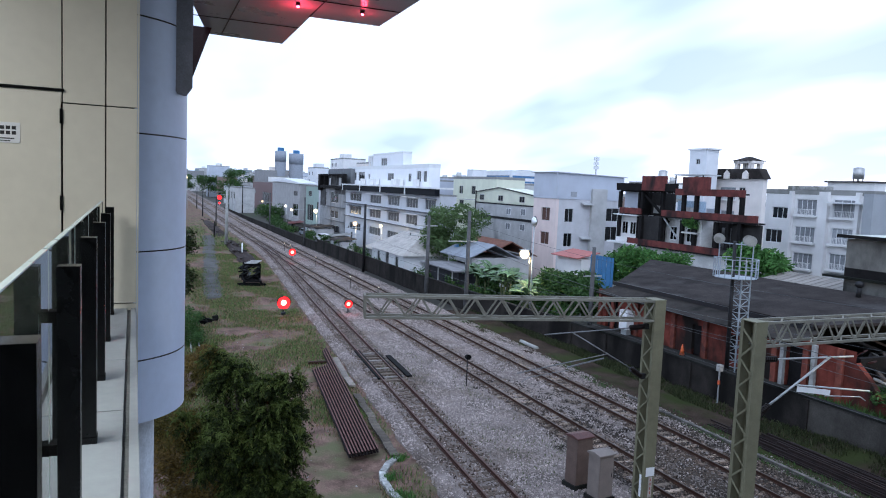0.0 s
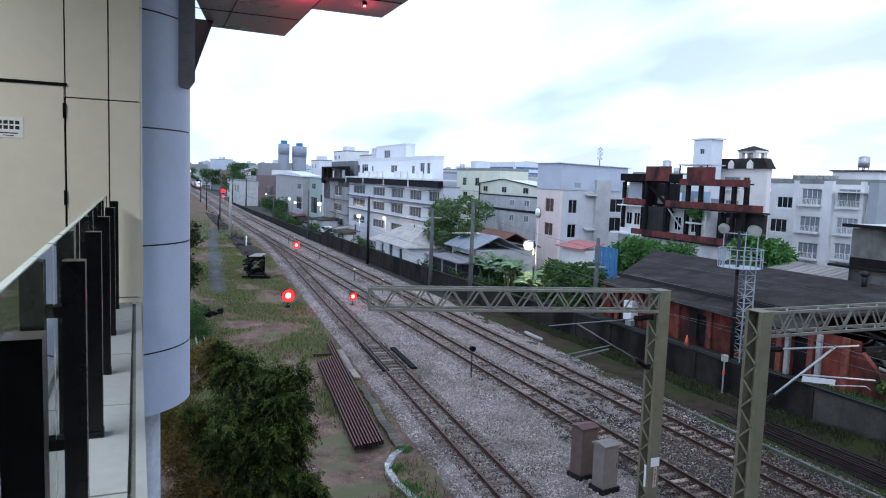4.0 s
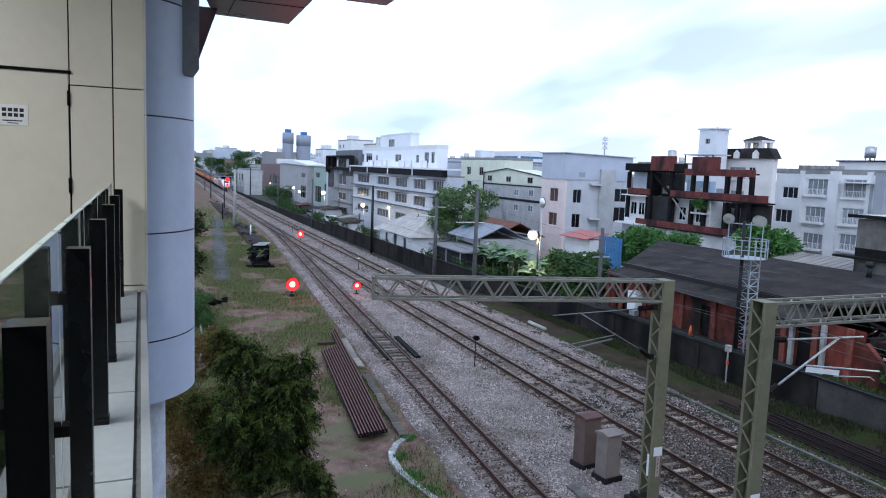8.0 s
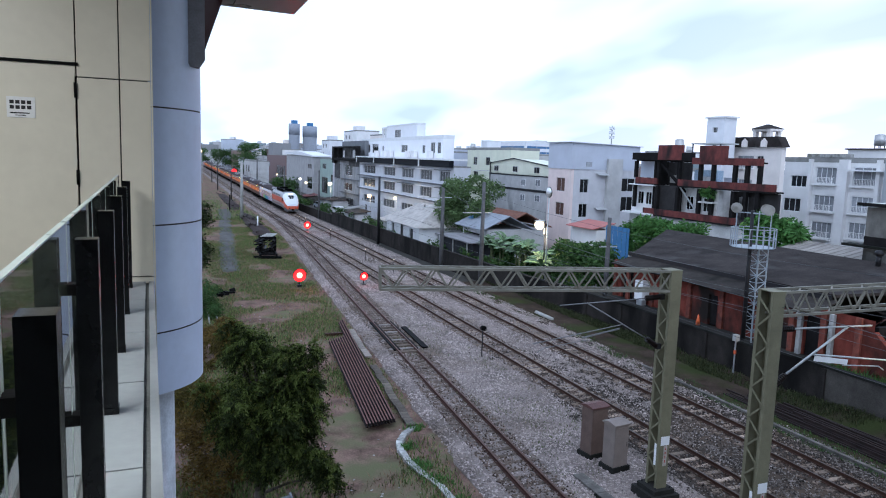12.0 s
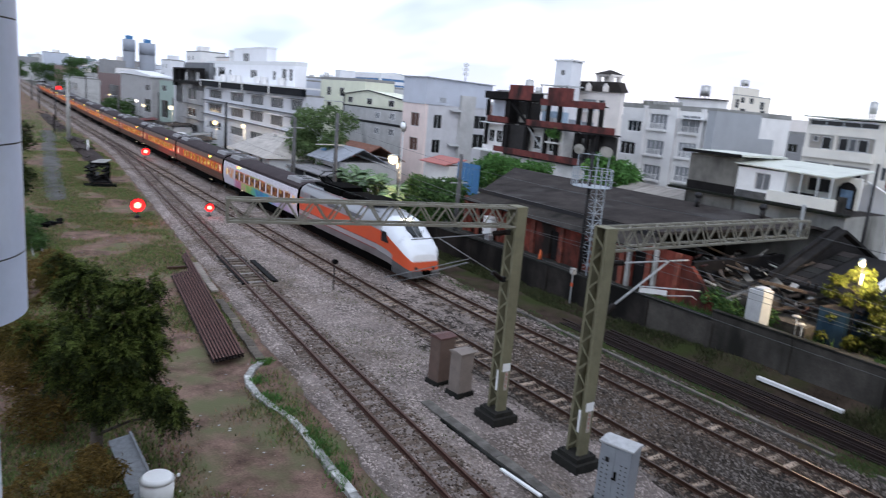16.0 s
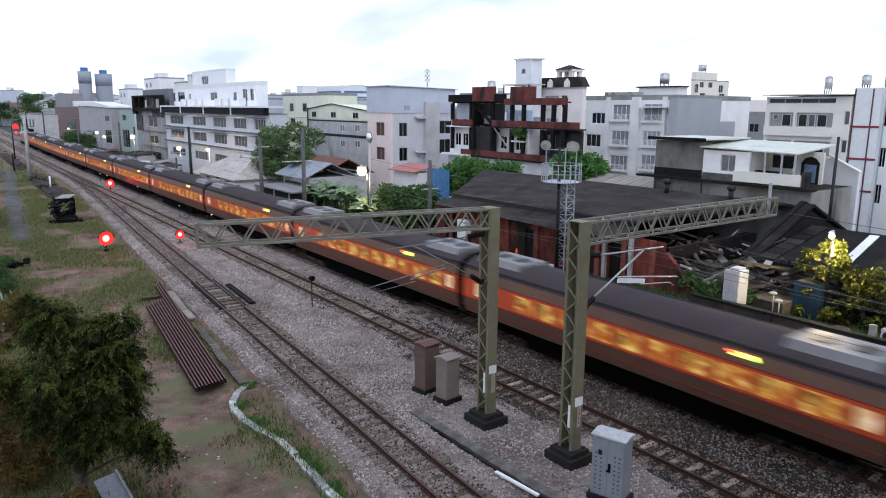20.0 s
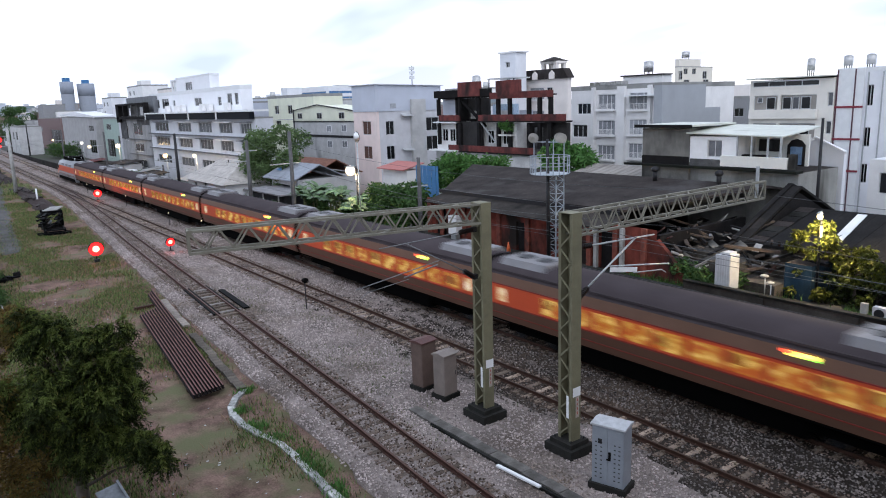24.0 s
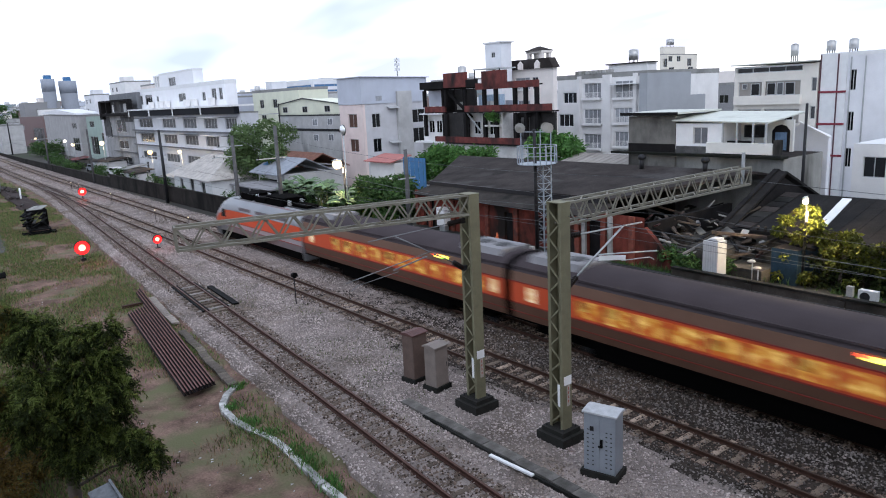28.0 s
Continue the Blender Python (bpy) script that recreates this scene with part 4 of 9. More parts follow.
cab = thing("equipment_cabinet", (15.42, 12.62, -0.24), "light grey steel cabinet with vent slots beside the tracks", "cabinet", rz=18)
w, d, h = 0.62, 0.98, 2.0
bm = bmesh.new()
quad_box(bm, -w / 2, w / 2, -d / 2, d / 2, 0.16, h)
part("body", bm, CABGREY, cab, bevel=0.015)
bm = bmesh.new()
extrude_y(bm, [(-w / 2 - 0.05, h), (w / 2 + 0.05, h), (w / 2 + 0.04, h + 0.05), (0.1, h + 0.1), (-w / 2 - 0.04, h + 0.05)], -d / 2 - 0.05, d / 2 + 0.05)
part("lid", bm, mat("pale_hood", (0.46, 0.47, 0.49), 0.6, 0, 0.15, 4, 30, 0.1, ((0.28, 0.29, 0.3), 0.55)), cab, "pale rain hood")
bm = bmesh.new()
quad_box(bm, -w / 2 - 0.09, w / 2 + 0.09, -d / 2 - 0.09, d / 2 + 0.09, -0.2, 0.16)
part("plinth", bm, mat("dark_footing", (0.03, 0.03, 0.03)), cab, bevel=0.02)
for y0, y1 in ((-d / 2 + 0.02, -0.01), (0.01, d / 2 - 0.02)):
    bm = bmesh.new()
    quad_box(bm, -w / 2 - 0.016, -w / 2, y0, y1, 0.24, h - 0.05)
    part("door", bm, CABGREY, cab, bevel=0.004)
for yy in (-0.36, -0.22, 0.2, 0.36):
    for k in range(9):
        bm = bmesh.new()
        z = 0.35 + k * 0.14
        quad_box(bm, -w / 2 - 0.022, -w / 2 - 0.014, yy - 0.028, yy + 0.028, z, z + 0.03)
        part("vent_slot", bm, DARKSTEEL, cab)
bm = bmesh.new()
quad_box(bm, -w / 2 - 0.05, -w / 2 - 0.014, -0.10, -0.03, 1.0, 1.24)
quad_box(bm, -w / 2 - 0.05, -w / 2 - 0.014, -0.10, 0.03, 0.98, 1.02)
part("handle", bm, BLACK, cab)
bm = bmesh.new()
quad_box(bm, -w / 2 - 0.022, -w / 2 - 0.014, 0.18, 0.30, 1.45, 1.6)
part("badge", bm, DARKSTEEL, cab)

# dwarf signals and a spare signal post
REDSIG = glow("signal_red", (1.0, 0.012, 0.012), 3.0)
HALO = glow("signal_lens_core", (1.0, 0.42, 0.25), 4.0)


def dwarf_signal(x, y, z, r, label):
    e = thing("dwarf_signal", (x, y, -0.25), label, "signal", "red dwarf signals")
    bm = bmesh.new()
    rod(bm, (0, 0, 0), (0, 0, z), 0.05)
    quad_box(bm, -0.18, 0.18, -0.18, 0.18, -0.1, 0.12)
    part("post", bm, DARKSTEEL, e)
    bm = bmesh.new()
    rod(bm, (0, -0.12, z + 0.25), (0, 0.14, z + 0.25), r + 0.02, r * 0.7, n=20)
    part("head", bm, BLACK, e)
    # the lens disc is oversized: the lamp's glare is built into its shape
    bm = bmesh.new()
    rod(bm, (0, -0.135, z + 0.25), (0, -0.12, z + 0.25), r, n=20)
    part("red_lens", bm, REDSIG, e, "lit red lens drawn as wide as its glare")
    bm = bmesh.new()
    rod(bm, (0, -0.14, z + 0.25), (0, -0.134, z + 0.25), r * 0.46, n=16)
    part("lamp_core", bm, HALO, e)
    bm = bmesh.new()
    arc = [(math.cos(math.pi * k / 8), math.sin(math.pi * k / 8)) for k in range(9)]
    extrude_y(bm, [(c * (r + 0.05), z + 0.25 + s * (r + 0.05)) for c, s in arc] + [(c * (r + 0.02), z + 0.25 + s * (r + 0.02)) for c, s in arc[::-1]], -0.32, -0.1)
    part("hood", bm, BLACK, e)
    li = bpy.data.lights.new("signal_light", "SPOT")
    li.energy, li.color, li.spot_size, li.shadow_soft_size = 110, (1.0, 0.03, 0.02), radians(130), r * 0.8
    o = new("signal_light", li)
    o.matrix_world = look((x, y - 0.4, z + 0.05), (x, y - 3, z - 0.6))
    return e


dwarf_signal(10.95, 61.0, 0.7, 0.55, "black dwarf signal showing a bright red light in grass")
dwarf_signal(16.55, 60.4, 0.55, 0.35, "black dwarf signal showing a red light between tracks")
dwarf_signal(19.9, 104.5, 0.76, 0.5, "black dwarf signal showing a red light beside the points")
for x, y, z in ((20.85, 116.1, 1.25), (21.1, 112.4, 1.25), (21.2, 94.6, 1.25), (20.55, 74.3, 1.25), (21.2, 66.2, 1.25)):
    e = thing("marker_light", (x, y, -0.2), "small lit white marker lamp beside rails", "marker lamp", "small marker lamps")
    bm = bmesh.new()
    rod(bm, (0, 0, 0), (0, 0, z), 0.022)
    part("stake", bm, BLACK, e)
    bm = bmesh.new()
    ball(bm, (0, 0, z + 0.05), 0.055)
    part("lamp", bm, glow("marker_white", (1.0, 0.78, 0.5), 1.6), e)

post = thing("signal_post", (17.17, 36.4, -0.25), "thin black post with a dark unlit signal head", "signal post")
bm = bmesh.new()
rod(bm, (0, 0, 0), (0, 0, 1.62), 0.035)
part("stake", bm, DARKSTEEL, post)
bm = bmesh.new()
rod(bm, (0, -0.13, 1.72), (0, 0.13, 1.72), 0.15, 0.13, n=14)
part("head", bm, BLACK, post)
bm = bmesh.new()
rod(bm, (0, -0.2, 1.74), (0, -0.13, 1.72), 0.16, 0.15, n=14, caps=False)
part("visor", bm, BLACK, post)

far = thing("main_signal", (22.7, 249, 0), "tall far signal mast with bright red lights", "signal")
bm = bmesh.new()
rod(bm, (0, 0, -0.3), (0, 0, 6.2), 0.1)
part("mast", bm, GALV, far)
bm = bmesh.new()
quad_box(bm, -0.35, 0.35, -0.1, 0.3, 3.6, 6.2)
part("head", bm, BLACK, far)
# these discs too are widened to take in the glare
for z, r in ((4.75, 0.75), (2.9, 0.4)):
    bm = bmesh.new()
    rod(bm, (0.0, -0.2, z), (0.0, -0.12, z), r, n=20)
    part("red_lens", bm, REDSIG, far)

# stacked rails, slabs, kerb, troughs
stack = thing("rail_stack", (0, 0, -0.32), "pile of rusty brown rails laid side by side on the ground", "rail pile")
# rust in two tones: near-black sides paint the shade between the rails
PILE = mat("pile_rust_shaded", (0.022, 0.010, 0.010), 0.8, 0.1, 0.35, 5, 45, 0.3)
PILETOP = mat("pile_rust_lit_top", (0.15, 0.072, 0.062), 0.7, 0.2, 0.25, 5, 45, 0.2)
for k in range(10):
    y0 = 27.7 + 0.03 * k
    y1 = (41.8 + 0.15 * k) if k < 7 else 47.3 - (9 - k) * 0.5
    xa, xb = 7.85 + k * 0.145, 9.35 + k * 0.165
    bm = bmesh.new()
    sec = [(-0.055, 0.0), (0.055, 0.0), (0.055, 0.015), (0.012, 0.03), (0.012, 0.13), (0.033, 0.14), (0.033, 0.17), (-0.033, 0.17), (-0.033, 0.14), (-0.012, 0.13), (-0.012, 0.03), (-0.055, 0.015)]
    f = (y1 - y0) / (41.8 - 27.7)
    va = [bm.verts.new((xa + px, y0, pz + 0.08)) for px, pz in sec]
    vb = [bm.verts.new((xa + (xb - xa) * f + px, y1, pz + 0.08)) for px, pz in sec]
    for i in range(12):
        bm.faces.new((va[i], va[(i + 1) % 12], vb[(i + 1) % 12], vb[i]))
    bm.faces.new(va[::-1]), bm.faces.new(vb)
    ob = part("rail", bm, PILE, stack)
    ob.data.materials.append(PILETOP)
    ob.data.polygons[6].material_index = 1
for y in (29, 34, 39, 44):
    bm = bmesh.new()
    quad_box(bm, 7.85 + (y - 28) * 0.107, 9.2 + (y - 28) * 0.12, y - 0.1, y + 0.1, -0.1, 0.08)
    part("bearer", bm, RAILSIDE, stack)

slabs = thing("trough_slabs", (0, 0, -0.34), "grey concrete trough lids lying in a row beside the siding", "trough lids")
LID = mat("trough_lid", (0.15, 0.14, 0.13), 0.9, 0, 0.3, 3, 30, 0.4, ((0.075, 0.07, 0.06), 0.52), rand=0.25)
for k in range(26):
    y = 27.9 + k * 0.82
    x = 9.6 + (y - 26) * 0.098
    if 36.2 < y < 38 or y > 45:
        continue
    bm = bmesh.new()
    quad_box(bm, -0.19, 0.19, -0.40, 0.40, 0, 0.11)
    ob = part("lid", bm, mat("earthy_lid", (0.145, 0.122, 0.10), 0.95, 0, 0.4, 3, 30, 0.5, rand=0.3) if y < 37.5 else mat("pale_lid", (0.27, 0.235, 0.205), 0.9, 0, 0.3, 3, 30, 0.4, rand=0.25), slabs, bevel=0.015)
    ob.matrix_basis = pose(x + RNG.uniform(-0.04, 0.04), y, 0, 0, 0, -6 + RNG.uniform(-3, 3))

trough = thing("cable_trough", (0, 0, -0.27), "grey concrete cable trough with lids between two tracks", "cable trough")
for k in range(30):
    y = -2 + k * 0.78
    bm = bmesh.new()
    quad_box(bm, -0.2, 0.2, -0.383, 0.383, 0, 0.12)
    ob = part("lid", bm, LID, trough, bevel=0.012)
    ob.matrix_basis = pose(13.98 + RNG.uniform(-0.02, 0.02), y, RNG.uniform(-0.01, 0.015), 0, RNG.uniform(-1.5, 1.5), RNG.uniform(-1, 1))
bm = bmesh.new()
quad_box(bm, 13.66, 13.76, -3, 19.5, -0.05, 0.10)
part("trough_side", bm, DARKCONC, trough)

kerb = thing("edging_kerb", (0, 0, -0.4), "curving line of pale concrete edging pieces", "kerb")
pts = [(9.75, 27.5), (9.1, 26.9), (8.62, 26.2), (8.4, 25.2), (8.36, 24.2), (8.55, 23.0), (8.76, 21.9), (8.76, 20.6), (8.72, 19.4), (8.66, 18.0), (8.6, 16.6), (8.5, 15.0), (8.4, 13.2), (8.3, 11.2)]
for (xa, ya), (xb, yb) in zip(pts[:-1], pts[1:]):
    bm = bmesh.new()
    ln = math.hypot(xb - xa, yb - ya)
    quad_box(bm, -0.13, 0.13, 0.015, ln - 0.015, -0.1, 0.12)
    ob = part("kerb_piece", bm, mat("worn_kerb", (0.46, 0.46, 0.45), 0.9, 0, 0.3, 4, 30, 0.4, ((0.12, 0.12, 0.09), 0.55), rand=0.3), kerb, bevel=0.015)
    ob.matrix_basis = pose(xa + 0.16, ya, RNG.uniform(-0.03, 0.02), 0, RNG.uniform(-5, 5), math.degrees(math.atan2(-(xb - xa), yb - ya)) + RNG.uniform(-2.5, 2.5))

strip = thing("cable_conduit", (0, 0, -0.3), "pale concrete conduit along the verge", "conduit")
for k in range(26):
    y = -6 + k * 1.5
    if 9.7 < y < 10.6:
        continue
    bm = bmesh.new()
    quad_box(bm, -0.09, 0.09, -0.73, 0.73, 0, 0.14)
    ob = part("conduit_piece", bm, LID, strip, bevel=0.015)
    ob.matrix_basis = pose(25.35 + 0.004 * (y - 8) + RNG.uniform(-0.02, 0.02), y, 0, 0, 0, RNG.uniform(-0.6, 0.6))
pile = thing("long_rail_pile", (0, 0, -0.3), "long heap of dark rusty rails lying by the wall", "rail pile")
DARKPILE = mat("dark_rust", (0.045, 0.028, 0.026), 0.8, 0.1, 0.4, 4, 40, 0.4)
for k in range(25):
    layer, col = (0, k) if k < 11 else ((1, k - 11) if k < 19 else (2, k - 19))
    x = 26.25 + col * 0.19 + layer * 0.2
    z = 0.02 + 0.165 * layer
    bm = bmesh.new()
    y0, y1 = -8 + RNG.uniform(-1, 1), 26.5 - layer * 1.5 - max(0, col - 3) * 1.1 + RNG.uniform(-1.5, 1.0)
    sec = [(-0.06, 0.0), (0.06, 0.0), (0.02, 0.03), (0.02, 0.12), (0.036, 0.13), (0.036, 0.16), (-0.036, 0.16), (-0.036, 0.13), (-0.02, 0.12), (-0.02, 0.03)]
    extrude_y(bm, sec, y0, y1)
    ob = part("rail", bm, DARKPILE, pile)
    ob.matrix_basis = pose(x, 0, z, 0, 0, RNG.uniform(-0.25, 0.25))
bm = bmesh.new()
quad_box(bm, -0.11, 0.11, -1.9, 1.9, 0, 0.14)
solo("white_beam", bm, WHITE, "white painted beam lying on earth by the wall", "beam", bevel=0.01, at=(28.75, 14.7, 0.16))
bm = bmesh.new()
quad_box(bm, -0.06, 0.06, -0.9, 0.9, 0, 0.06)
ob = solo("pale_board", bm, WHITE, "short pale board lying beside a cable trough", "board", at=(13.55, 14.7, -0.16))
ob.rotation_euler = (0, 0, radians(4))
bm = bmesh.new()
rod(bm, (0, -1.2, 0.15), (0, 1.2, 0.15), 0.14, n=12)
solo("pale_pipe", bm, PALECONC, "pale concrete pipe lying beside the far track", "pipe", at=(26.2, 45.0, -0.3))

# boundary wall
# stained wall twice: paler where the lamp lights it, darker beyond its reach
WALLLIT = mat("stained_lamplit_wall", (0.095, 0.088, 0.079), 0.95, 0, 0.35, 0.9, 18, 0.5, ((0.035, 0.034, 0.03), 0.47), streak=0.8, spec=0.1)
WALLUNLIT = mat("stained_unlit_wall", (0.052, 0.046, 0.042), 0.95, 0, 0.4, 0.9, 18, 0.5, ((0.02, 0.019, 0.018), 0.47), streak=0.8, spec=0.1)
bw = thing("boundary_wall", (0, 0, -0.4), "long stained dark concrete boundary wall with buttresses", "wall", kind="structure")
way = [(29.75, -25), (29.75, 0), (29.75, 12), (29.75, 24), (29.7, 36), (29.0, 48), (28.2, 60), (27.6, 75), (27.3, 95), (26.8, 118), (26.2, 150), (25.6, 195), (25.5, 260)]
for (xa, ya), (xb, yb) in zip(way[:-1], way[1:]):
    n = max(1, round((yb - ya) / 4))
    for k in range(n):
        p, q = k / n, (k + 1) / n
        x0, y0, x1, y1 = xa + (xb - xa) * p, ya + (yb - ya) * p, xa + (xb - xa) * q, ya + (yb - ya) * q
        h = 2.6 if y0 < 19.5 else 2.15 if y0 < 27 else 2.0 if y0 < 47 else 1.9 if y0 < 118 else 1.4
        bm = bmesh.new()
        bar(bm, (x0, y0 + 0.003, h / 2), (x1, y1 - 0.003, h / 2), 0.22, h)
        part("wall_panel", bm, WALLLIT if y0 < 23 else WALLUNLIT, bw)
        bm = bmesh.new()
        bar(bm, (x0, y0 + 0.02, h + 0.05), (x1, y1 - 0.02, h + 0.05), 0.34, 0.1)
        part("coping", bm, DARKCONC if y0 < 60 else WALLUNLIT, bw)
        if y0 > 47:
            continue
        bm = bmesh.new()
        quad_box(bm, x0 - 0.2, x0 - 0.11, y0 - 0.16, y0 + 0.16, 0, h - 0.05)
        part("buttress", bm, WALLLIT if y0 < 23 else WALLUNLIT, bw)

# raised strip behind the wall
bm = bmesh.new()
quad_box(bm, 29.9, 46, -25, 46, -0.7, 1.25)
solo("raised_yard", bm, mat("g_yard_concrete", (0.045, 0.043, 0.038), 0.9, 0, 0.3, 0.4, 9, 0.4, ((0.08, 0.08, 0.06), 0.5)), "raised stained concrete yard behind the wall", "yard", kind="structure")

# ---- buildings ----
GREYPLASTER = mat("grey_plaster", (0.60, 0.60, 0.63), 0.85, 0, 0.12, 0.6, 14, 0.15, ((0.26, 0.26, 0.28), 0.6), streak=0.85)
BLUEGREY = mat("blue_grey_sheet", (0.53, 0.565, 0.645), 0.5, 0.15, 0.07, 0.5, 10, 0.05)
PINK = mat("pale_pink_tile", (0.80, 0.68, 0.65), 0.6, 0, 0.08, 0.6, 14, 0.05, ((0.45, 0.36, 0.34), 0.66), streak=0.8)
WHITETILE = mat("white_tile", (0.78, 0.79, 0.825), 0.5, 0, 0.07, 0.6, 14, 0.05, ((0.45, 0.45, 0.46), 0.64), streak=0.85)
PALETILE = mat("pale_grey_tile", (0.81, 0.80, 0.795), 0.55, 0, 0.08, 0.6, 14, 0.05, ((0.48, 0.48, 0.47), 0.62), streak=0.85)
CREAMTILE = mat("pale_cream_render", (0.78, 0.79, 0.64), 0.7, 0, 0.08, 0.5, 14, 0.1, ((0.46, 0.45, 0.38), 0.62), streak=0.8)
PEACH = mat("peach_render", (0.81, 0.75, 0.71), 0.7, 0, 0.08, 0.5, 14, 0.1, ((0.44, 0.38, 0.35), 0.62), streak=0.8)
BAREGREY = mat("bare_cement", (0.52, 0.52, 0.52), 0.9, 0, 0.16, 0.6, 14, 0.25, ((0.2, 0.2, 0.2), 0.56), streak=0.8)
MOSSY = mat("mossy_cement", (0.19, 0.185, 0.17), 0.9, 0, 0.25, 0.8, 16, 0.3, ((0.03, 0.03, 0.028), 0.47), streak=0.7)
CHAR = mat("char_and_shade_black", (0.032, 0.030, 0.031), 0.9, 0, 0.4, 1.0, 15, 0.3, ((0.045, 0.04, 0.04), 0.62), spec=0.1)
RUSTRED = mat("rust_red_brick", (0.17, 0.045, 0.04), 0.8, 0, 0.4, 1.2, 18, 0.3, ((0.035, 0.02, 0.02), 0.48), streak=0.6)
ROOFDARK = mat("dark_roof", (0.068, 0.058, 0.055), 0.95, 0, 0.5, 0.7, 11, 0.8, ((0.10, 0.095, 0.095), 0.56), spec=0.1)
ROOFGREY = mat("roof_cement", (0.30, 0.30, 0.29), 0.9, 0, 0.2, 0.6, 12, 0.2, ((0.16, 0.16, 0.15), 0.55))
ROOFMINT = mat("pale_mint_roof", (0.60, 0.62, 0.555), 0.5, 0.1, 0.12, 1, 14, 0.1, ((0.36, 0.38, 0.32), 0.58))
BLUETIN = mat("blue_tin", (0.07, 0.20, 0.40), 0.55, 0.1, 0.15, 1.5, 20, 0.1)
REDTIN = mat("red_tin", (0.46, 0.17, 0.15), 0.55, 0.1, 0.15, 1.5, 20, 0.1)
GREENISH = mat("pale_green_render", (0.33, 0.42, 0.38), 0.7, 0, 0.1, 0.6, 14, 0.1)
STEELTANK = mat("steel_tank", (0.50, 0.50, 0.50), 0.4, 0.6, 0.12, 2, 20, 0.05)


def building(name, label, x0, x1, y0, y1, z1, wall_mat, front=(), side=(), z0=-0.75, roof=None, parapet=0.5, category="building", frame_mat=None, group="", far=False):
    """A block with recessed windows in its track side (front, from its far end) and its near end (side)."""
    e = thing(name, (x0, y0, 0), label, category, group)
    w, d = x1 - x0, y1 - y0
    bm = bmesh.new()
    fo, fu, so, su = (0, d, z0), (0, -1, 0), (0, 0, z0), (1, 0, 0)
    facade(bm, fo, fu, d, z0, z1, [q[:4] for q in front])
    facade(bm, so, su, w, z0, z1, [q[:4] for q in side])
    for q in (((w, 0), (w, d)), ((w, d), (0, d))):
        bm.faces.new([bm.verts.new(p) for p in ((*q[0], z0), (*q[1], z0), (*q[1], z1), (*q[0], z1))])
    part("wall", bm, wall_mat, e)
    bm = bmesh.new()
    quad_box(bm, 0.02, w - 0.02, 0.02, d - 0.02, z1 - 0.15, z1 + 0.004)
    if parapet:
        t = 0.16
        quad_box(bm, -0.03, w + 0.03, -0.03, t, z1 + 0.004, z1 + parapet)
        quad_box(bm, -0.03, w + 0.03, d - t, d + 0.03, z1 + 0.004, z1 + parapet)
        quad_box(bm, -0.03, t, t, d - t, z1 + 0.004, z1 + parapet)
        quad_box(bm, w - t, w + 0.03, t, d - t, z1 + 0.004, z1 + parapet)
    part("roof", bm, roof or wall_mat, e)
    for spec, o, u in ((front, fo, fu), (side, so, su)):
        for q in spec:
            pane, bars, rail = (*q[4:], *(None, 1, False)[len(q) - 4:])
            window(e, o, u, *q[:4], pane, frame_mat, bars, rail=rail)
    return e


def rows(starts, width, z_pairs, pane=None, bars=1, rail=False):
    return [(s, s + width, a, b, pane, bars, rail) for a, b in z_pairs for s in starts]


def add_box(e, name, x0, x1, y0, y1, z0, z1, m, label=""):
    bm = bmesh.new()
    quad_box(bm, x0, x1, y0, y1, z0, z1)
    return part(name, bm, m, e, label)


def water_tank(x, y, z, r=0.7, h=1.6, m=None, group="roof water tanks"):
    e = thing("water_tank", (x, y, z), "steel water tank on short legs on a roof", "water tank", group)
    bm = bmesh.new()
    rod(bm, (0, 0, 0.5), (0, 0, 0.5 + h), r, n=16)
    rod(bm, (0, 0, 0.5 + h), (0, 0, 0.62 + h), r, r * 0.35, n=16)
    part("drum", bm, m or STEELTANK, e)
    for k in range(4):
        bm = bmesh.new()
        a = math.tau * k / 4 + 0.78
        rod(bm, (math.cos(a) * r * 0.8, math.sin(a) * r * 0.8, 0), (math.cos(a) * r * 0.8, math.sin(a) * r * 0.8, 0.5), 0.04, n=6)
        part("leg", bm, DARKSTEEL, e)
    return e


# long hotel-like block, white upper storeys
H0, H1 = 91.9, 142.8
win = [(142.8 - a, b) for a, b in ((139.6, 8.2), (125.8, 6.8), (115.1, 5.9), (105.8, 5.1), (97.5, 4.0))]
front = []
for s, wd in win:
    for a, b in ((7.9, 9.4), (5.3, 6.8), (2.2, 3.6)):
        front.append((s, s + wd, a, b, GLASSMID, 3, False))
hotel = building("apartment_block", "long grey-white three-storey block with dark balcony awnings", 38, 40.5, H0, H1, 10.0, mat("hotel_grey_tile", (0.56, 0.575, 0.615), 0.55, 0, 0.1, 0.6, 14, 0.05, ((0.30, 0.30, 0.32), 0.6), streak=0.85), front, (), roof=ROOFGREY, parapet=0.2)
DARKLEDGE = mat("dark_ledge", (0.14, 0.145, 0.16), 0.8, 0, 0.25, 1, 15, 0.1)
for k in range(4):
    y = 0.3 + k * 12.7
    add_box(hotel, "awning", -0.75, 0.0, y, y + 12.2, 9.98, 10.95, mat("dark_awning", (0.022, 0.026, 0.036), 0.7, 0, 0.3, 1, 12, 0.1, spec=0.1), "dark blue-black awning")
    add_box(hotel, "awning_post", -0.85, -0.76, y + 12.25, y + 12.65, 9.9, 11.2, WHITE)
add_box(hotel, "awning_cap", -0.95, 2.0, 0, H1 - H0, 10.96, 11.2, WHITE, "white slab edge over the awnings")
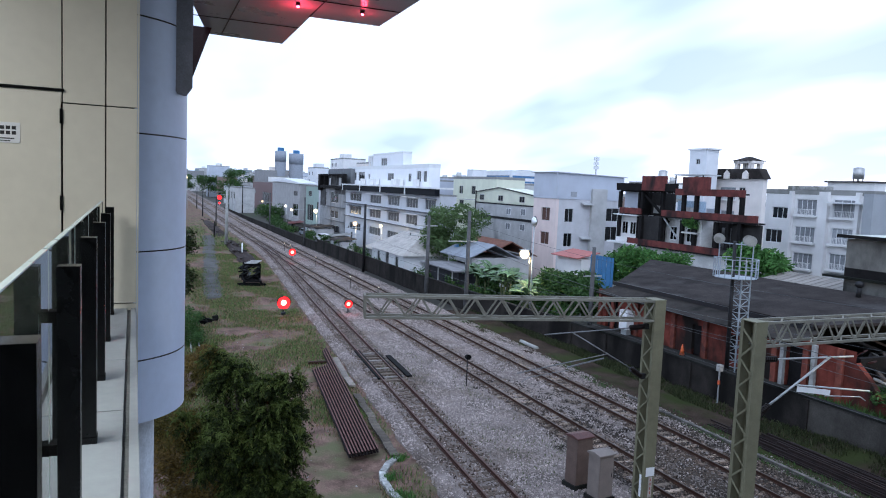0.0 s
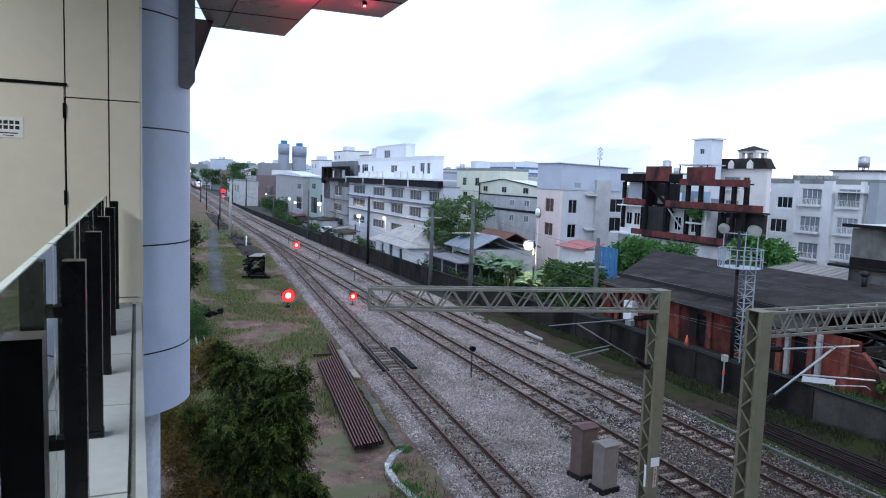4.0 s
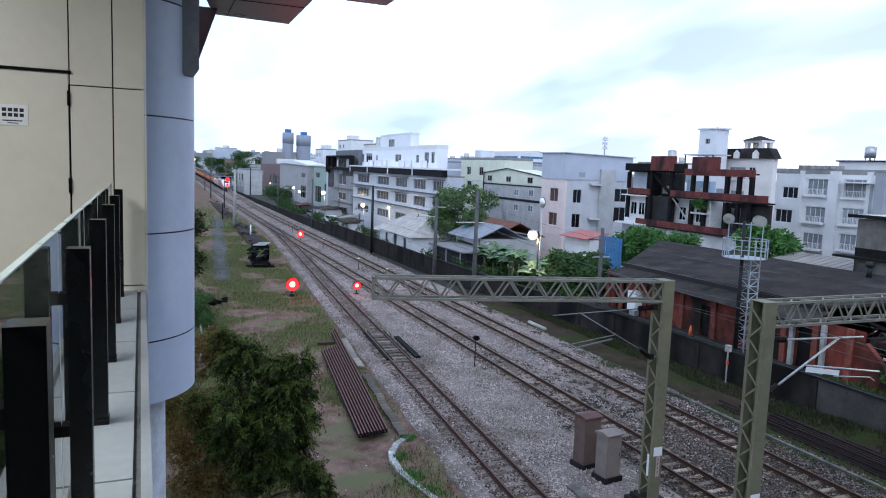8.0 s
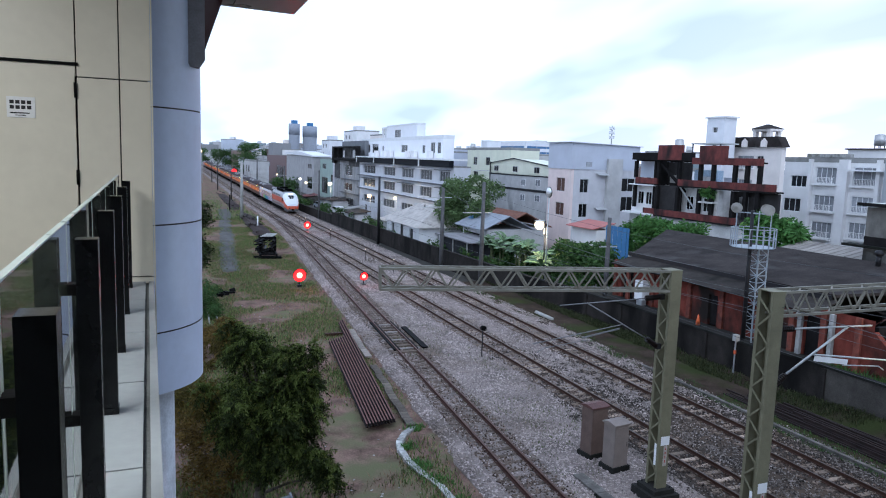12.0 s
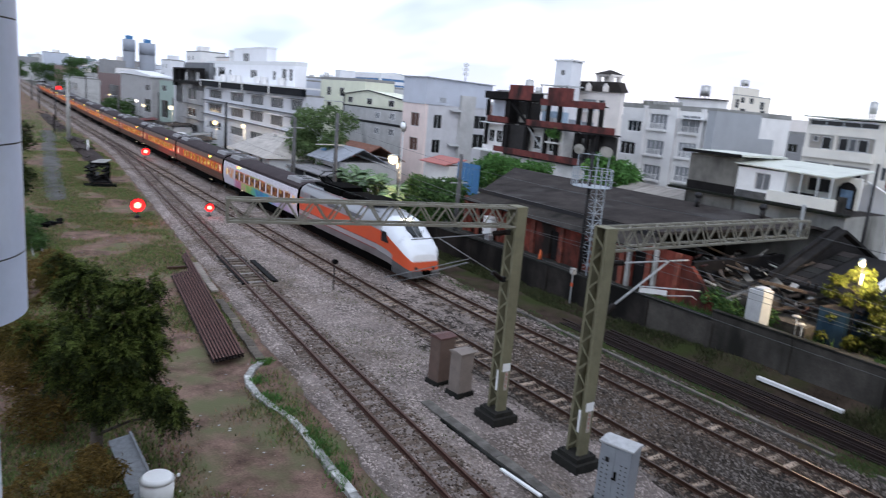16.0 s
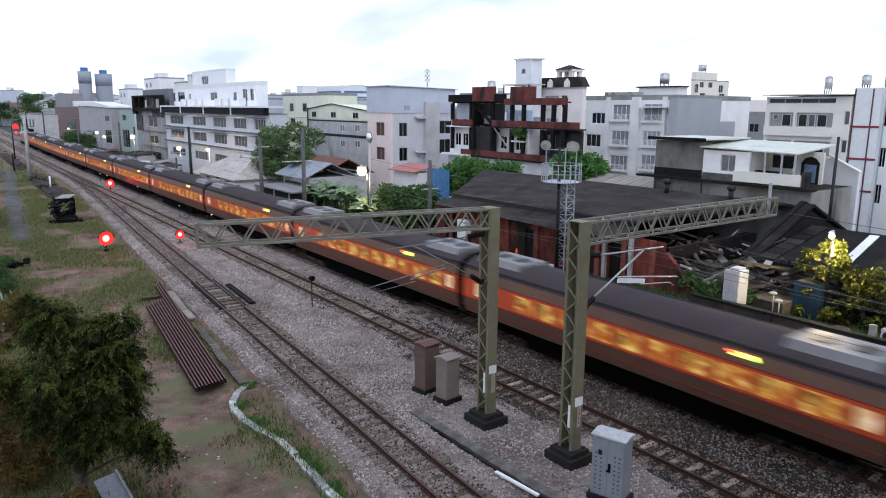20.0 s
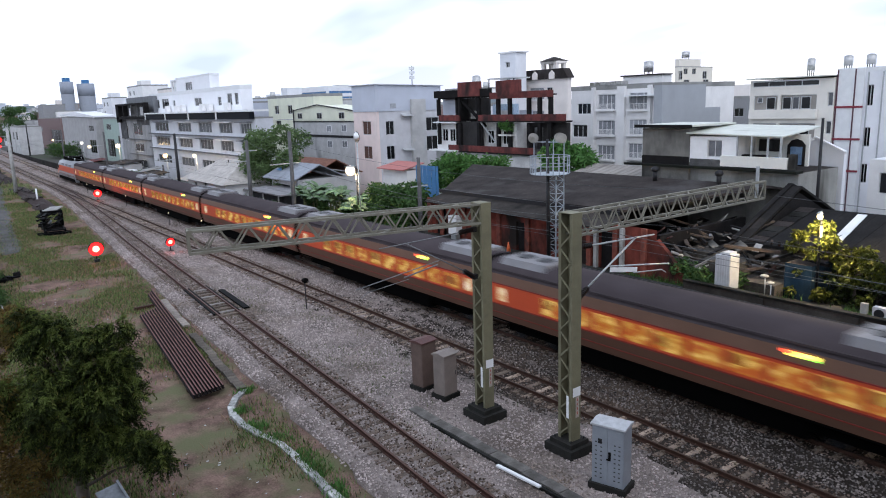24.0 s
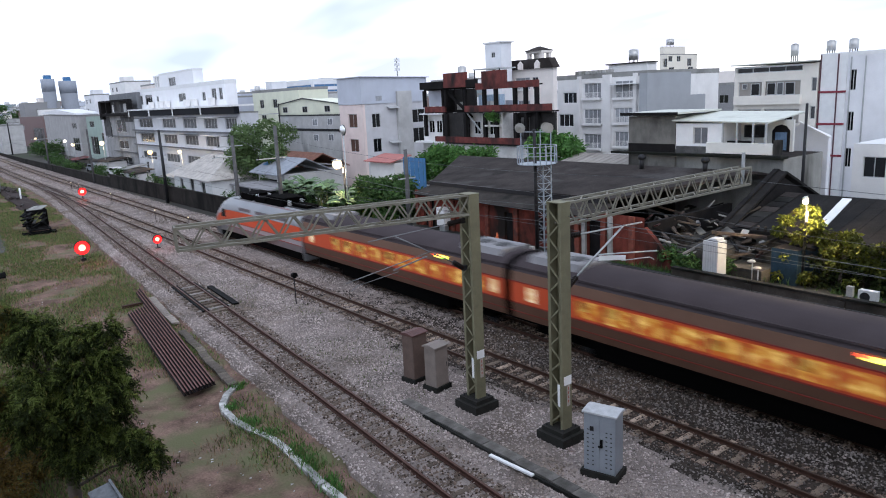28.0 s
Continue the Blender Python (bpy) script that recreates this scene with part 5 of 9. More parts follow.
for z in (7.35, 4.75):
    add_box(hotel, "ledge", -0.5, 0, 0, H1 - H0, z, z + 0.16, PALETILE)
    # dark strip that paints the shadow line along the ledge
    add_box(hotel, "ledge_edge", -0.53, -0.5, 0, H1 - H0, z - 0.04, z + 0.2, DARKLEDGE)
    for k in range(5):
        y = 142.8 - win[k][0] - 91.9 - win[k][1]
        add_box(hotel, "window_hood", -0.75, -0.02, y - 0.4, y + win[k][1] + 0.4, z + 2.15, z + 2.24, PALETILE if k % 2 else DARKLEDGE)
for k, (y, w) in enumerate(((4.0, 1.2), (14.0, 1.0), (24.0, 3.0), (36.0, 1.2), (45.0, 1.0))):
    add_box(hotel, "street_door", -0.06, -0.005, y, y + w, -0.7, 1.6, GLASSDARK)
upper = building("white_upper_block", "bright white upper storey set back on a grey block", 40, 41.8, 101.5, 149.0, 14.2, mat("bright_white_paint", (0.88, 0.89, 0.92), 0.5, 0, 0.04, 0.6, 14, 0.03), [(5, 6.5, 12, 13.6), (8, 12.5, 11.9, 13.7, None, 2), (15, 16.3, 12.2, 13.3), (27, 30.5, 12.1, 13.4), (38, 39.5, 12.0, 13.3), (42, 44, 12.0, 13.7), (45, 46.5, 12.0, 13.7)], z0=10.0, roof=WHITE, parapet=0.6)
pent = building("white_penthouse", "bright white rooftop penthouse with one dark window", 40.6, 42.2, 115.6, 133.0, 16.8, MATS["bright_white_paint"], [(5, 8.6, 14.8, 16.2, None, 2)], z0=14.2, roof=WHITE, parapet=0.35)
for y, z in ((14.0, 11.25), (21.5, 11.25), (25.0, 11.25), (35.0, 11.25), (38.5, 11.25), (44, 11.25)):
    bm = bmesh.new()
    quad_box(bm, -0.5, 0.1, -0.7, 0.7, 0, 1.1)
    part("air_conditioner", bm, PALETILE, hotel, at=(1.7, y, z))
for y0 in (18.6, 19.8, 21.2):
    add_box(pent, "pergola_post", 0.0, 0.25, y0 - 1.2, y0 - 0.9, 14.3, 16.6, WHITE)
add_box(pent, "pergola_beam", -0.05, 1.4, 17.2, 20.6, 16.6, 16.9, WHITE)
# weathered block beside it
WORN = mat("worn_dark_cement", (0.31, 0.315, 0.325), 0.9, 0, 0.22, 0.6, 14, 0.25, ((0.12, 0.12, 0.125), 0.53), streak=0.8)
SOOTWALL = mat("soot_grey", (0.10, 0.10, 0.105), 0.9, 0, 0.5, 0.8, 12, 0.2, ((0.22, 0.22, 0.22), 0.52))
stairb = building("weathered_block", "weathered grey block with fire-blackened open top floor", 38, 47, 143.2, 166, 10.2, WORN, [(10, 17, 6.9, 9.3, GLASSMID, 1), (10, 17, 3.6, 5.2, GLASSMID, 1), (2, 3.4, 5.6, 9.2), (4.6, 6, 5.6, 9.2), (11, 18, 0.5, 2.0)], roof=ROOFGREY, frame_mat=PALETILE)
for a, m in (((0.2, 22.6, 10.05, 10.65), CHAR), ((0.2, 22.6, 12.85, 13.2), CHAR), ((0.2, 1.0, 10.65, 12.85), CHAR), ((20.6, 22.6, 9.4, 12.85), CHAR), ((9.6, 10.2, 10.65, 12.85), SOOTWALL), ((16.2, 16.8, 10.65, 12.85), CHAR)):
    add_box(stairb, "burnt_frame", -0.7, 0.2, *a, m, "charred open frame")
add_box(stairb, "inner_wall", 0.25, 0.6, 1.0, 20.6, 10.25, 12.85, SOOTWALL, "soot-stained inner wall")
add_box(stairb, "pale_patch", 0.15, 0.24, 3.2, 6.4, 10.8, 12.4, BAREGREY)
add_box(stairb, "pale_patch", 0.15, 0.24, 12.0, 15.0, 10.8, 12.3, PALETILE)
add_box(stairb, "soot_patch", -0.04, -0.005, 0.2, 9.0, 8.9, 10.0, SOOTWALL)
add_box(stairb, "soot_patch", -0.04, -0.005, 17.5, 22.6, 6.0, 10.0, SOOTWALL)
for z in (6.0, 3.0):
    add_box(stairb, "ledge", -0.35, 0, 0.2, 16, z, z + 0.14, DARKLEDGE)
add_box(stairb, "roof_room", 1.2, 6, 0.5, 20.5, 10.25, 14.4, mat("dark_roof_room", (0.19, 0.2, 0.215), 0.85, 0, 0.2, 0.8, 12, 0.1))

# grey house with pink end
grey = building("grey_house", "grey four-storey house with a pale pink tiled end and rusty windows", 50, 60.1, 80, 85.8, 10.4, GREYPLASTER,
                (), [(1.0, 2.3, 7.35, 9.15), (1.0, 2.3, 4.1, 5.9), (7.4, 9.7, 4.9, 6.9), (7.4, 9.7, 7.6, 9.4), (8.4, 9.4, 11.0, 11.6)], roof=ROOFGREY, parapet=0)
pinkend = building("pink_wing", "pale pink tiled wing with two rusty shuttered windows", 49.6, 49.99, 80, 85.9, 10.4, PINK, [(2.2, 4.4, 7.4, 9.2, mat("rusty_shutter", (0.13, 0.07, 0.055), 0.7)), (2.2, 4.4, 4.2, 5.9, MATS["rusty_shutter"])], (), roof=ROOFGREY, parapet=0)
top = thing("metal_roof_storey", (49.5, 79.9, 10.4), "blue-grey sheet metal rooftop storey", "roof storey")
bm = bmesh.new()
extrude_y(bm, [(0, 0.02), (10.6, 0.02), (10.6, 3.2), (0.6, 3.45), (0, 3.45)], 0, 6.0)
part("sheet_wall", bm, BLUEGREY, top)
bm = bmesh.new()
extrude_y(bm, [(-0.3, 3.45), (10.9, 3.2), (10.9, 3.28), (-0.3, 3.55)], -0.3, 6.4)
part("sheet_roof", bm, mat("pale_roof_edge", (0.6, 0.62, 0.66), 0.5), top)
for x in (2.2,):
    bm = bmesh.new()
    quad_box(bm, x, x + 0.9, -0.05, 0.0, 0.4, 1.0)
    part("shutter", bm, GLASSPALE, top)
for z in (9.55, 5.0):
    bm = bmesh.new()
    extrude_x(bm, [(0, 0.4), (-0.8, 0.15), (-0.8, 0.2), (0, 0.5)], 0, 1.6)
    tagged(new("window_canopy", mesh_of("window_canopy", bm, ALU)), "small pale sheet canopy over a window", "canopy", "window canopies").location = (53.4, 80.0, z)
add_box(grey, "stair_shaft", 4.9, 7.2, -0.5, 0, -0.5, 11.9, BAREGREY)
building("antenna_house", "pale house carrying a thin antenna mast", 80, 90, 120, 128, 13.0, PALETILE, (), (), roof=ROOFGREY, parapet=0.3)
antenna = thing("antenna_mast", (85.5, 123.3, 13.0), "thin pale antenna mast with small drum aerials", "antenna")
bm = bmesh.new()
rod(bm, (0, 0, 0), (0, 0, 6.0), 0.12)
part("pole", bm, GALV, antenna)
for z in (3.4, 4.3, 5.2):
    bm = bmesh.new()
    quad_box(bm, -0.5, 0.5, -0.25, 0.25, z, z + 0.6)
    part("aerial", bm, WHITE, antenna)

# burnt-out house
burnt = thing("burnt_house", (54, 51.5, 0), "fire-blackened house with rust-red parapets and open floors", "house")
SOOTBLACK = mat("soot_black_plaster", (0.055, 0.052, 0.052), 0.9, 0, 0.5, 0.5, 10, 0.3, ((0.20, 0.19, 0.185), 0.60), streak=0.5)
SOOTY = mat("sooty_plaster", (0.62, 0.61, 0.60), 0.8, 0, 0.2, 0.7, 12, 0.2, ((0.12, 0.115, 0.11), 0.56), streak=0.6)
add_box(burnt, "core_wall", 1.6, 2.6, 1.2, 21, -0.75, 8.8, CHAR)
add_box(burnt, "front_wall", 0.0, 3.0, 16.2, 21.3, -0.75, 9.0, PALETILE, "pale surviving bay")
add_box(burnt, "front_wall", -0.3, 3.0, 6.3, 9.6, -0.75, 8.85, SOOTY, "pale bay streaked with soot")
add_box(burnt, "front_wall", 0.3, 3.0, 9.6, 12.6, -0.75, 8.85, SOOTY)
add_box(burnt, "inner_wall", 1.2, 1.6, 2.6, 5.0, 5.0, 8.3, mat("soot_grey_wall", (0.20, 0.20, 0.205), 0.9, 0, 0.3, 0.8, 12, 0.2, ((0.03, 0.03, 0.03), 0.5)))
add_box(burnt, "inner_wall", 1.3, 1.6, 1.3, 2.2, 5.0, 7.9, SOOTY)
add_box(burnt, "lower_wall", -0.45, 3.0, 0.0, 17.0, -0.75, 5.35, SOOTY)
add_box(burnt, "lower_wall", -0.2, 3.0, 17.0, 21.3, -0.75, 5.35, BAREGREY)
for z, y0, y1, m in ((5.55, 3.2, 18.0, RUSTRED), (9.1, -1.3, 12.2, RUSTRED), (9.1, 15.8, 19.8, RUSTRED)):
    add_box(burnt, "parapet", -0.8, -0.55, y0, y1, z, z + 0.68, m, "rust-red parapet")
    add_box(burnt, "balcony_slab", -0.8, 0.4, y0, y1, z - 0.16, z - 0.005, CHAR)
add_box(burnt, "ledge", -1.0, 0, 16.2, 20.8, 8.85, 8.98, WHITE)
add_box(burnt, "ledge", -1.0, 0, 16.0, 21.8, 5.4, 5.6, WHITE)
for y in (0.6, 2.2, 3.8, 6.8, 8.7, 12.1, 15.6, 19.8):
    for z0, z1 in ((9.7, 11.7), (6.2, 8.9)):
        add_box(burnt, "post", -0.75, -0.4, y, y + 0.4, z0, z1, CHAR)
add_box(burnt, "top_beam", -0.9, -0.5, 10.0, 20.2, 11.85, 12.7, CHAR)
add_box(burnt, "top_beam", -0.9, 4, 20.2, 20.5, 11.85, 12.7, CHAR)
add_box(burnt, "top_beam", -0.9, -0.5, 0.5, 10.0, 11.5, 12.2, RUSTRED)
add_box(burnt, "top_slab", -0.5, 0.5, 1.0, 20.2, 11.7, 11.85, CHAR)
add_box(burnt, "end_wall", -0.1, 0.2, -1.2, 2.4, 5.35, 8.9, SOOTBLACK, "soot-black end wall")
add_box(burnt, "brick_parapet", -0.95, -0.6, 11.7, 15.7, 11.9, 13.55, RUSTRED)
add_box(burnt, "brick_parapet", -0.95, -0.6, 5.1, 8.9, 11.8, 13.45, RUSTRED)
add_box(burnt, "blue_cladding", 0.5, 3.2, 17.2, 20.6, 9.8, 12.3, BLUEGREY)
add_box(burnt, "back_room", 1.8, 2.6, 9, 12.6, 8.8, 10.9, mat("sky_blue_wall", (0.40, 0.52, 0.66), 0.7))
for a, b in (((-0.6, 8.6, 6.0), (-0.5, 12.4, 9.2)), ((-0.6, 17.0, 12.6), (0.2, 12.0, 8.4))):
    bm = bmesh.new()
    bar(bm, a, b, 0.3 if a[2] > 8 else 0.13, 0.25 if a[2] > 8 else 0.13)
    part("fallen_beam", bm, CHAR if a[2] > 8 else GALV, burnt)
add_box(burnt, "back_wall", 1.4, 1.7, 12.8, 17.0, 8.8, 11.7, SOOTBLACK, "charred back wall")
add_box(burnt, "side_wall", -0.4, 3.0, 16.6, 16.9, 5.2, 11.7, CHAR, "charred side wall")
add_box(burnt, "dark_front", -0.35, -0.15, 12.2, 16.6, 5.6, 9.0, SOOTBLACK, "charred front wall")
for k, (x, y, z) in enumerate(((0.6, 9.3, 9.3), (1.2, 6.2, 9.3), (0.9, 14.4, 9.3))):
    add_box(burnt, "rubbish", x, x + 0.9, y, y + 1.2, z, z + 0.9, (BAREGREY, BLUEGREY, CONCRETE)[k])
for y, z in ((17.4, 6.6), (7.3, 6.5), (18.9, 6.6), (10.6, 6.5)):
    window(burnt, (-0.3 if y < 10 else 0.3 if y < 12 else 0, y + 1.1, z), (0, -1, 0), 0, 1.1, z, z + 1.5, GLASSDARK, WHITE, 1, deep=-0.06)
add_box(burnt, "ledge", -0.95, -0.3, 6.5, 8.6, 7.45, 7.62, SOOTY)
add_box(burnt, "rooftop_sheet", 0.5, 3, 7.5, 12, 13.7, 13.82, ALU)
for y in (7.6, 11.8):
    add_box(burnt, "sheet_post", 0.6, 0.7, y, y + 0.1, 11.85, 13.7, DARKSTEEL)
water_tank(55.5, 66.6, 11.85, 0.5, 1.9)

# block with stair tower and mansard behind
stt = building("stair_tower", "pale stair tower with small windows above the roofs", 68, 70.0, 73.2, 76.4, 17.7, WHITETILE, [(1.2, 2.0, 15.8, 16.5), (1.2, 2.0, 13.6, 14.3)], roof=ROOFGREY, parapet=0, z0=-0.75)
add_box(stt, "roof_plate", -0.15, 2.2, -0.3, 3.5, 17.7, 17.9, PALETILE)
peach = building("peach_house", "pale peach house with a dark mansard roof", 71.2, 71.9, 66.6, 79.4, 14.0, PEACH, [(8.9, 10.0, 11.3, 12.9), (1.4, 2.5, 11.3, 12.9), (3.4, 4.6, 11.3, 12.9), (5.6, 8.4, 11.3, 12.9, GLASSPALE, 2, True), (5.6, 8.4, 8.4, 9.8, GLASSPALE, 2, True)], (), roof=ROOFDARK, parapet=0)
bm = bmesh.new()
extrude_x(bm, [(-0.4, 14.0), (12.9, 14.0), (12.5, 15.3), (0.5, 15.3)], -0.4, 0.9)
part("mansard", bm, ROOFDARK, peach)
for y in (2.0, 5.2, 8.6):
    bm = bmesh.new()
    extrude_x(bm, [(y, 14.0), (y + 0.9, 14.0), (y + 0.9, 14.7), (y + 0.45, 15.1), (y, 14.7)], -0.6, 1.2)
    part("dormer", bm, PEACH, peach)
dome = thing("roof_pavilion", (70.9, 68.4, 15.3), "small pale roof pavilion with arched openings and a dark hipped cap", "pavilion")
for x in (0, 1.4):
    for y in (0, 2.3):
        bm = bmesh.new()
        quad_box(bm, x, x + 0.5, y, y + 0.5, 0, 0.95)
        part("pier", bm, PEACH, dome)
bm = bmesh.new()
quad_box(bm, -0.1, 2.0, -0.1, 2.9, 0.7, 1.0)
part("lintel", bm, PEACH, dome)
bm = bmesh.new()
res = bmesh.ops.create_cone(bm, cap_ends=True, segments=4, radius1=2.1, radius2=0.2, depth=0.6, matrix=Matrix.Translation((1.0, 1.4, 1.3)) @ Matrix.Rotation(radians(45), 4, "Z"))
part("cap", bm, ROOFDARK, dome)

# white apartment house with balconies
apt = building("apartment_house", "pale grey apartment house with white grilled balcony windows", 62, 75, 45, 57.4, 12.1, PALETILE,
               [(3.95, 6.35, 9.95, 11.6, GLASSPALE, 3, True), (3.95, 6.35, 7.2, 8.8, GLASSPALE, 3, True), (3.95, 6.35, 4.5, 6.1, GLASSPALE, 3, True), (8.2, 10.9, 9.9, 11.7, GLASSPALE, 2, True), (8.2, 10.5, 7.3, 8.9, GLASSPALE, 3, True), (8.2, 10.5, 4.8, 6.4, GLASSPALE, 3, True), (0.9, 2.9, 9.5, 10.7, GLASSDARK, 2, False), (0.2, 2.4, 6.9, 8.3, GLASSDARK, 2, False)], (), roof=ROOFGREY, parapet=0.5, frame_mat=WHITE)
for y, w in ((4.55, 1.0), (8.75, 0.35), (1.2, 0.4)):
    add_box(apt, "pier", -0.4, 0, y, y + w, -0.75, 12.4, PALETILE)
for z in (12.6,):
    for k in range(7):
        add_box(apt, "roof_planter", -0.1, 0.3, 4.6 + k * 0.75, 5.1 + k * 0.75, 12.6, 12.95, PALECONC)
add_box(apt, "canopy", -0.9, 0.1, 0.4, 4.2, 11.3, 11.42, WHITE)
roofroom = building("roof_room", "pale rooftop room with a thin dark overhanging roof", 63.2, 64.8, 46, 51.0, 13.4, PALETILE, (), (), z0=12.1, roof=ROOFDARK, parapet=0)
add_box(roofroom, "roof_plate", -0.25, 1.5, -0.25, 5.2, 13.4, 13.52, ROOFDARK)
water_tank(64.1, 48.4, 13.3, 0.5, 1.0)
gb = building("windowless_annex", "bare grey cement annex wall without windows", 60.5, 68.0, 44.0, 44.95, 12.3, mat("plain_cement", (0.38, 0.40, 0.43), 0.9, 0, 0.08, 0.4, 10, 0.1, ((0.3, 0.31, 0.33), 0.6), streak=0.9), (), (), roof=ROOFGREY, parapet=0.2)
add_box(gb, "lower_wing", 7.5, 10.3, 0.0, 0.9, -0.7, 9.9, MATS["plain_cement"])

# house with pale sheet roof behind the shed
hs = building("terrace_house", "old house with mossy grey walls below a pale sheet roof", 44, 48.6, 29.6, 33.6, 8.9, MOSSY, (), (), roof=ROOFMINT, parapet=0, z0=-0.7)
add_box(hs, "roof_sheet", -0.5, 5.0, -0.5, 4.4, 9.05, 9.17, ROOFMINT)
hw = building("white_house_wing", "white painted house wing with a small grey window", 44, 48.4, 26.0, 29.55, 8.4, WHITE, [(1.35, 2.45, 7.0, 8.15, GLASSPALE)], (), roof=ROOFMINT, parapet=0, z0=6.6)
lower = building("house_base", "stained cement ground floor with a dark roof edge", 44.2, 49.5, 21.9, 33.5, 6.2, mat("stained_pale_cement", (0.33, 0.33, 0.31), 0.9, 0, 0.2, 0.8, 14, 0.2, ((0.08, 0.08, 0.07), 0.50), streak=0.85), (), (), z0=-0.7, roof=ROOFDARK, parapet=0)
add_box(lower, "edge_slab", -0.7, 0.2, -0.2, 13.0, 6.2, 6.36, mat("black_mossy_edge", (0.018, 0.022, 0.014), 0.95, 0, 0.5, 2, 20, 0.4, ((0.05, 0.06, 0.03), 0.6)))
add_box(hs, "soot_band", -0.03, -0.005, 0.0, 4.0, 6.3, 6.95, CHAR, "black sooty band")
add_box(hs, "roof_edge", -0.53, -0.5, -0.5, 4.4, 8.98, 9.2, CHAR)
add_box(hw, "soot_band", -0.03, -0.005, 0.0, 3.5, 6.3, 6.85, mat("grey_soot", (0.12, 0.12, 0.12), 0.9, 0, 0.4, 1.5, 15, 0.2))
OFFWHITE = mat("off_white_render", (0.72, 0.72, 0.68), 0.7, 0, 0.08, 0.8, 14, 0.1, ((0.36, 0.36, 0.32), 0.6), streak=0.7)
ter = thing("roof_terrace", (44, 21.0, 6.45), "roof terrace with white parapet under a sheet roof on thin posts", "terrace")
add_box(ter, "parapet", -0.3, 0.0, 1.4, 6.0, 0.0, 0.7, OFFWHITE)
add_box(ter, "parapet", -0.3, 0.0, 0.9, 1.35, 0.0, 0.95, MOSSY)
add_box(ter, "back_wall", 2.3, 2.5, 1.4, 5.0, 0.0, 2.05, OFFWHITE)
# solid black slab; its colour is the shade inside the arched opening
bm = bmesh.new()
extrude_x(bm, [(1.6, 0), (2.75, 0), (2.75, 1.35), (2.5, 1.65), (2.175, 1.75), (1.85, 1.65), (1.6, 1.35)], 2.2, 2.3)
part("arched_doorway", bm, CHAR, ter)
add_box(ter, "blue_door", 2.12, 2.2, 1.75, 2.5, 0.1, 1.25, mat("dull_blue_door", (0.14, 0.22, 0.34), 0.6))
add_box(ter, "bench", 0.6, 1.0, 3.3, 5.0, 0.3, 0.75, CHAR)
add_box(ter, "dark_window", 2.2, 2.3, 3.3, 4.7, 0.9, 1.7, GLASSDARK)
for y in (1.95, 2.8, 3.9, 4.9):
    add_box(ter, "post", -0.1, 0.0, y, y + 0.1, 0.0, 2.0, GALV)
bm = bmesh.new()
v = [bm.verts.new(p) for p in ((0.0, 1.9, 1.95), (-0.3, 8.7, 2.12), (4.8, 8.7, 2.5), (5.0, 1.9, 2.4), (0.0, 1.9, 2.03), (-0.3, 8.7, 2.2), (4.8, 8.7, 2.58), (5.0, 1.9, 2.48))]
for f in ((3, 2, 1, 0), (4, 5, 6, 7), (0, 1, 5, 4), (1, 2, 6, 5), (2, 3, 7, 6), (3, 0, 4, 7)):
    bm.faces.new([v[i] for i in f])
part("sheet_roof", bm, ROOFMINT, ter, "pale mint corrugated sheet roof")
add_box(ter, "gas_drum", 1.0, 1.5, 2.8, 3.2, 0, 0.6, BLUETIN)

# right-hand white buildings
BEIGETILE = mat("beige_tile", (0.80, 0.765, 0.70), 0.6, 0, 0.08, 0.6, 14, 0.05, ((0.5, 0.47, 0.42), 0.63), streak=0.85)
# beige tile darkened, so the colour holds the shade inside the balconies
SHADEDTILE = mat("shaded_beige_tile", (0.33, 0.31, 0.285), 0.8, 0, 0.15, 0.8, 14, 0.1)
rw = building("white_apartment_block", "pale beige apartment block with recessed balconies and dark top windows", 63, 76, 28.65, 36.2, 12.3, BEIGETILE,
              [(0.2, 6.2, 11.72, 12.28, GLASSDARK, 3, False), (0.4, 6.1, 9.65, 10.95, SHADEDTILE, 0, False), (0.4, 6.1, 7.2, 8.5, SHADEDTILE, 0, False), (0.4, 6.1, 4.6, 5.9, SHADEDTILE, 0, False), (7.0, 7.45, 9.95, 11.1, GLASSMID, 0, False), (7.0, 7.45, 7.6, 8.7, GLASSMID, 0, False)],
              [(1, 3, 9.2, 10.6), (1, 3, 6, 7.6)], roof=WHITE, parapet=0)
add_box(rw, "roof_plate", -0.45, 13, 0.0, 7.75, 12.42, 12.52, ROOFMINT)
for z in (9.65, 7.2):
    for a, w in ((0.75, 0.5), (1.6, 0.85), (3.1, 0.8), (4.0, 0.6), (4.75, 0.85)):
        window(rw, (0, 7.55, z), (0, -1, 0), a, a + w, z + (0.65 if w < 0.55 else 0.06), z + 1.15, GLASSDARK if w > 0.7 else GLASSMID, ALU, 0, deep=0.03)
    add_box(rw, "balcony_band", -0.35, 0, 1.3, 7.4, z - 0.75, z + 0.05, BEIGETILE)
    add_box(rw, "balcony_pier", -0.3, 0, 4.55, 4.75, z + 0.05, z + 1.3, BEIGETILE)
ws = building("white_tower_block", "tall white block with dark red bands beside a shaft", 63.2, 80, 18, 28.6, 12.7, WHITETILE, [(2.4, 2.9, 9.9, 11.6), (2.4, 2.9, 6.6, 8.2), (2.4, 2.9, 3.6, 5.2)], (), roof=WHITE, parapet=0.3)
add_box(ws, "panel_bay", -0.14, -0.01, 8.42, 10.55, -0.7, 12.95, WHITE, "smooth white panel bay")
for z in (9.75, 7.1, 4.45):
    add_box(ws, "red_band", -0.20, -0.14, 8.38, 10.6, z, z + 0.17, mat("maroon_band", (0.25, 0.04, 0.06), 0.6))
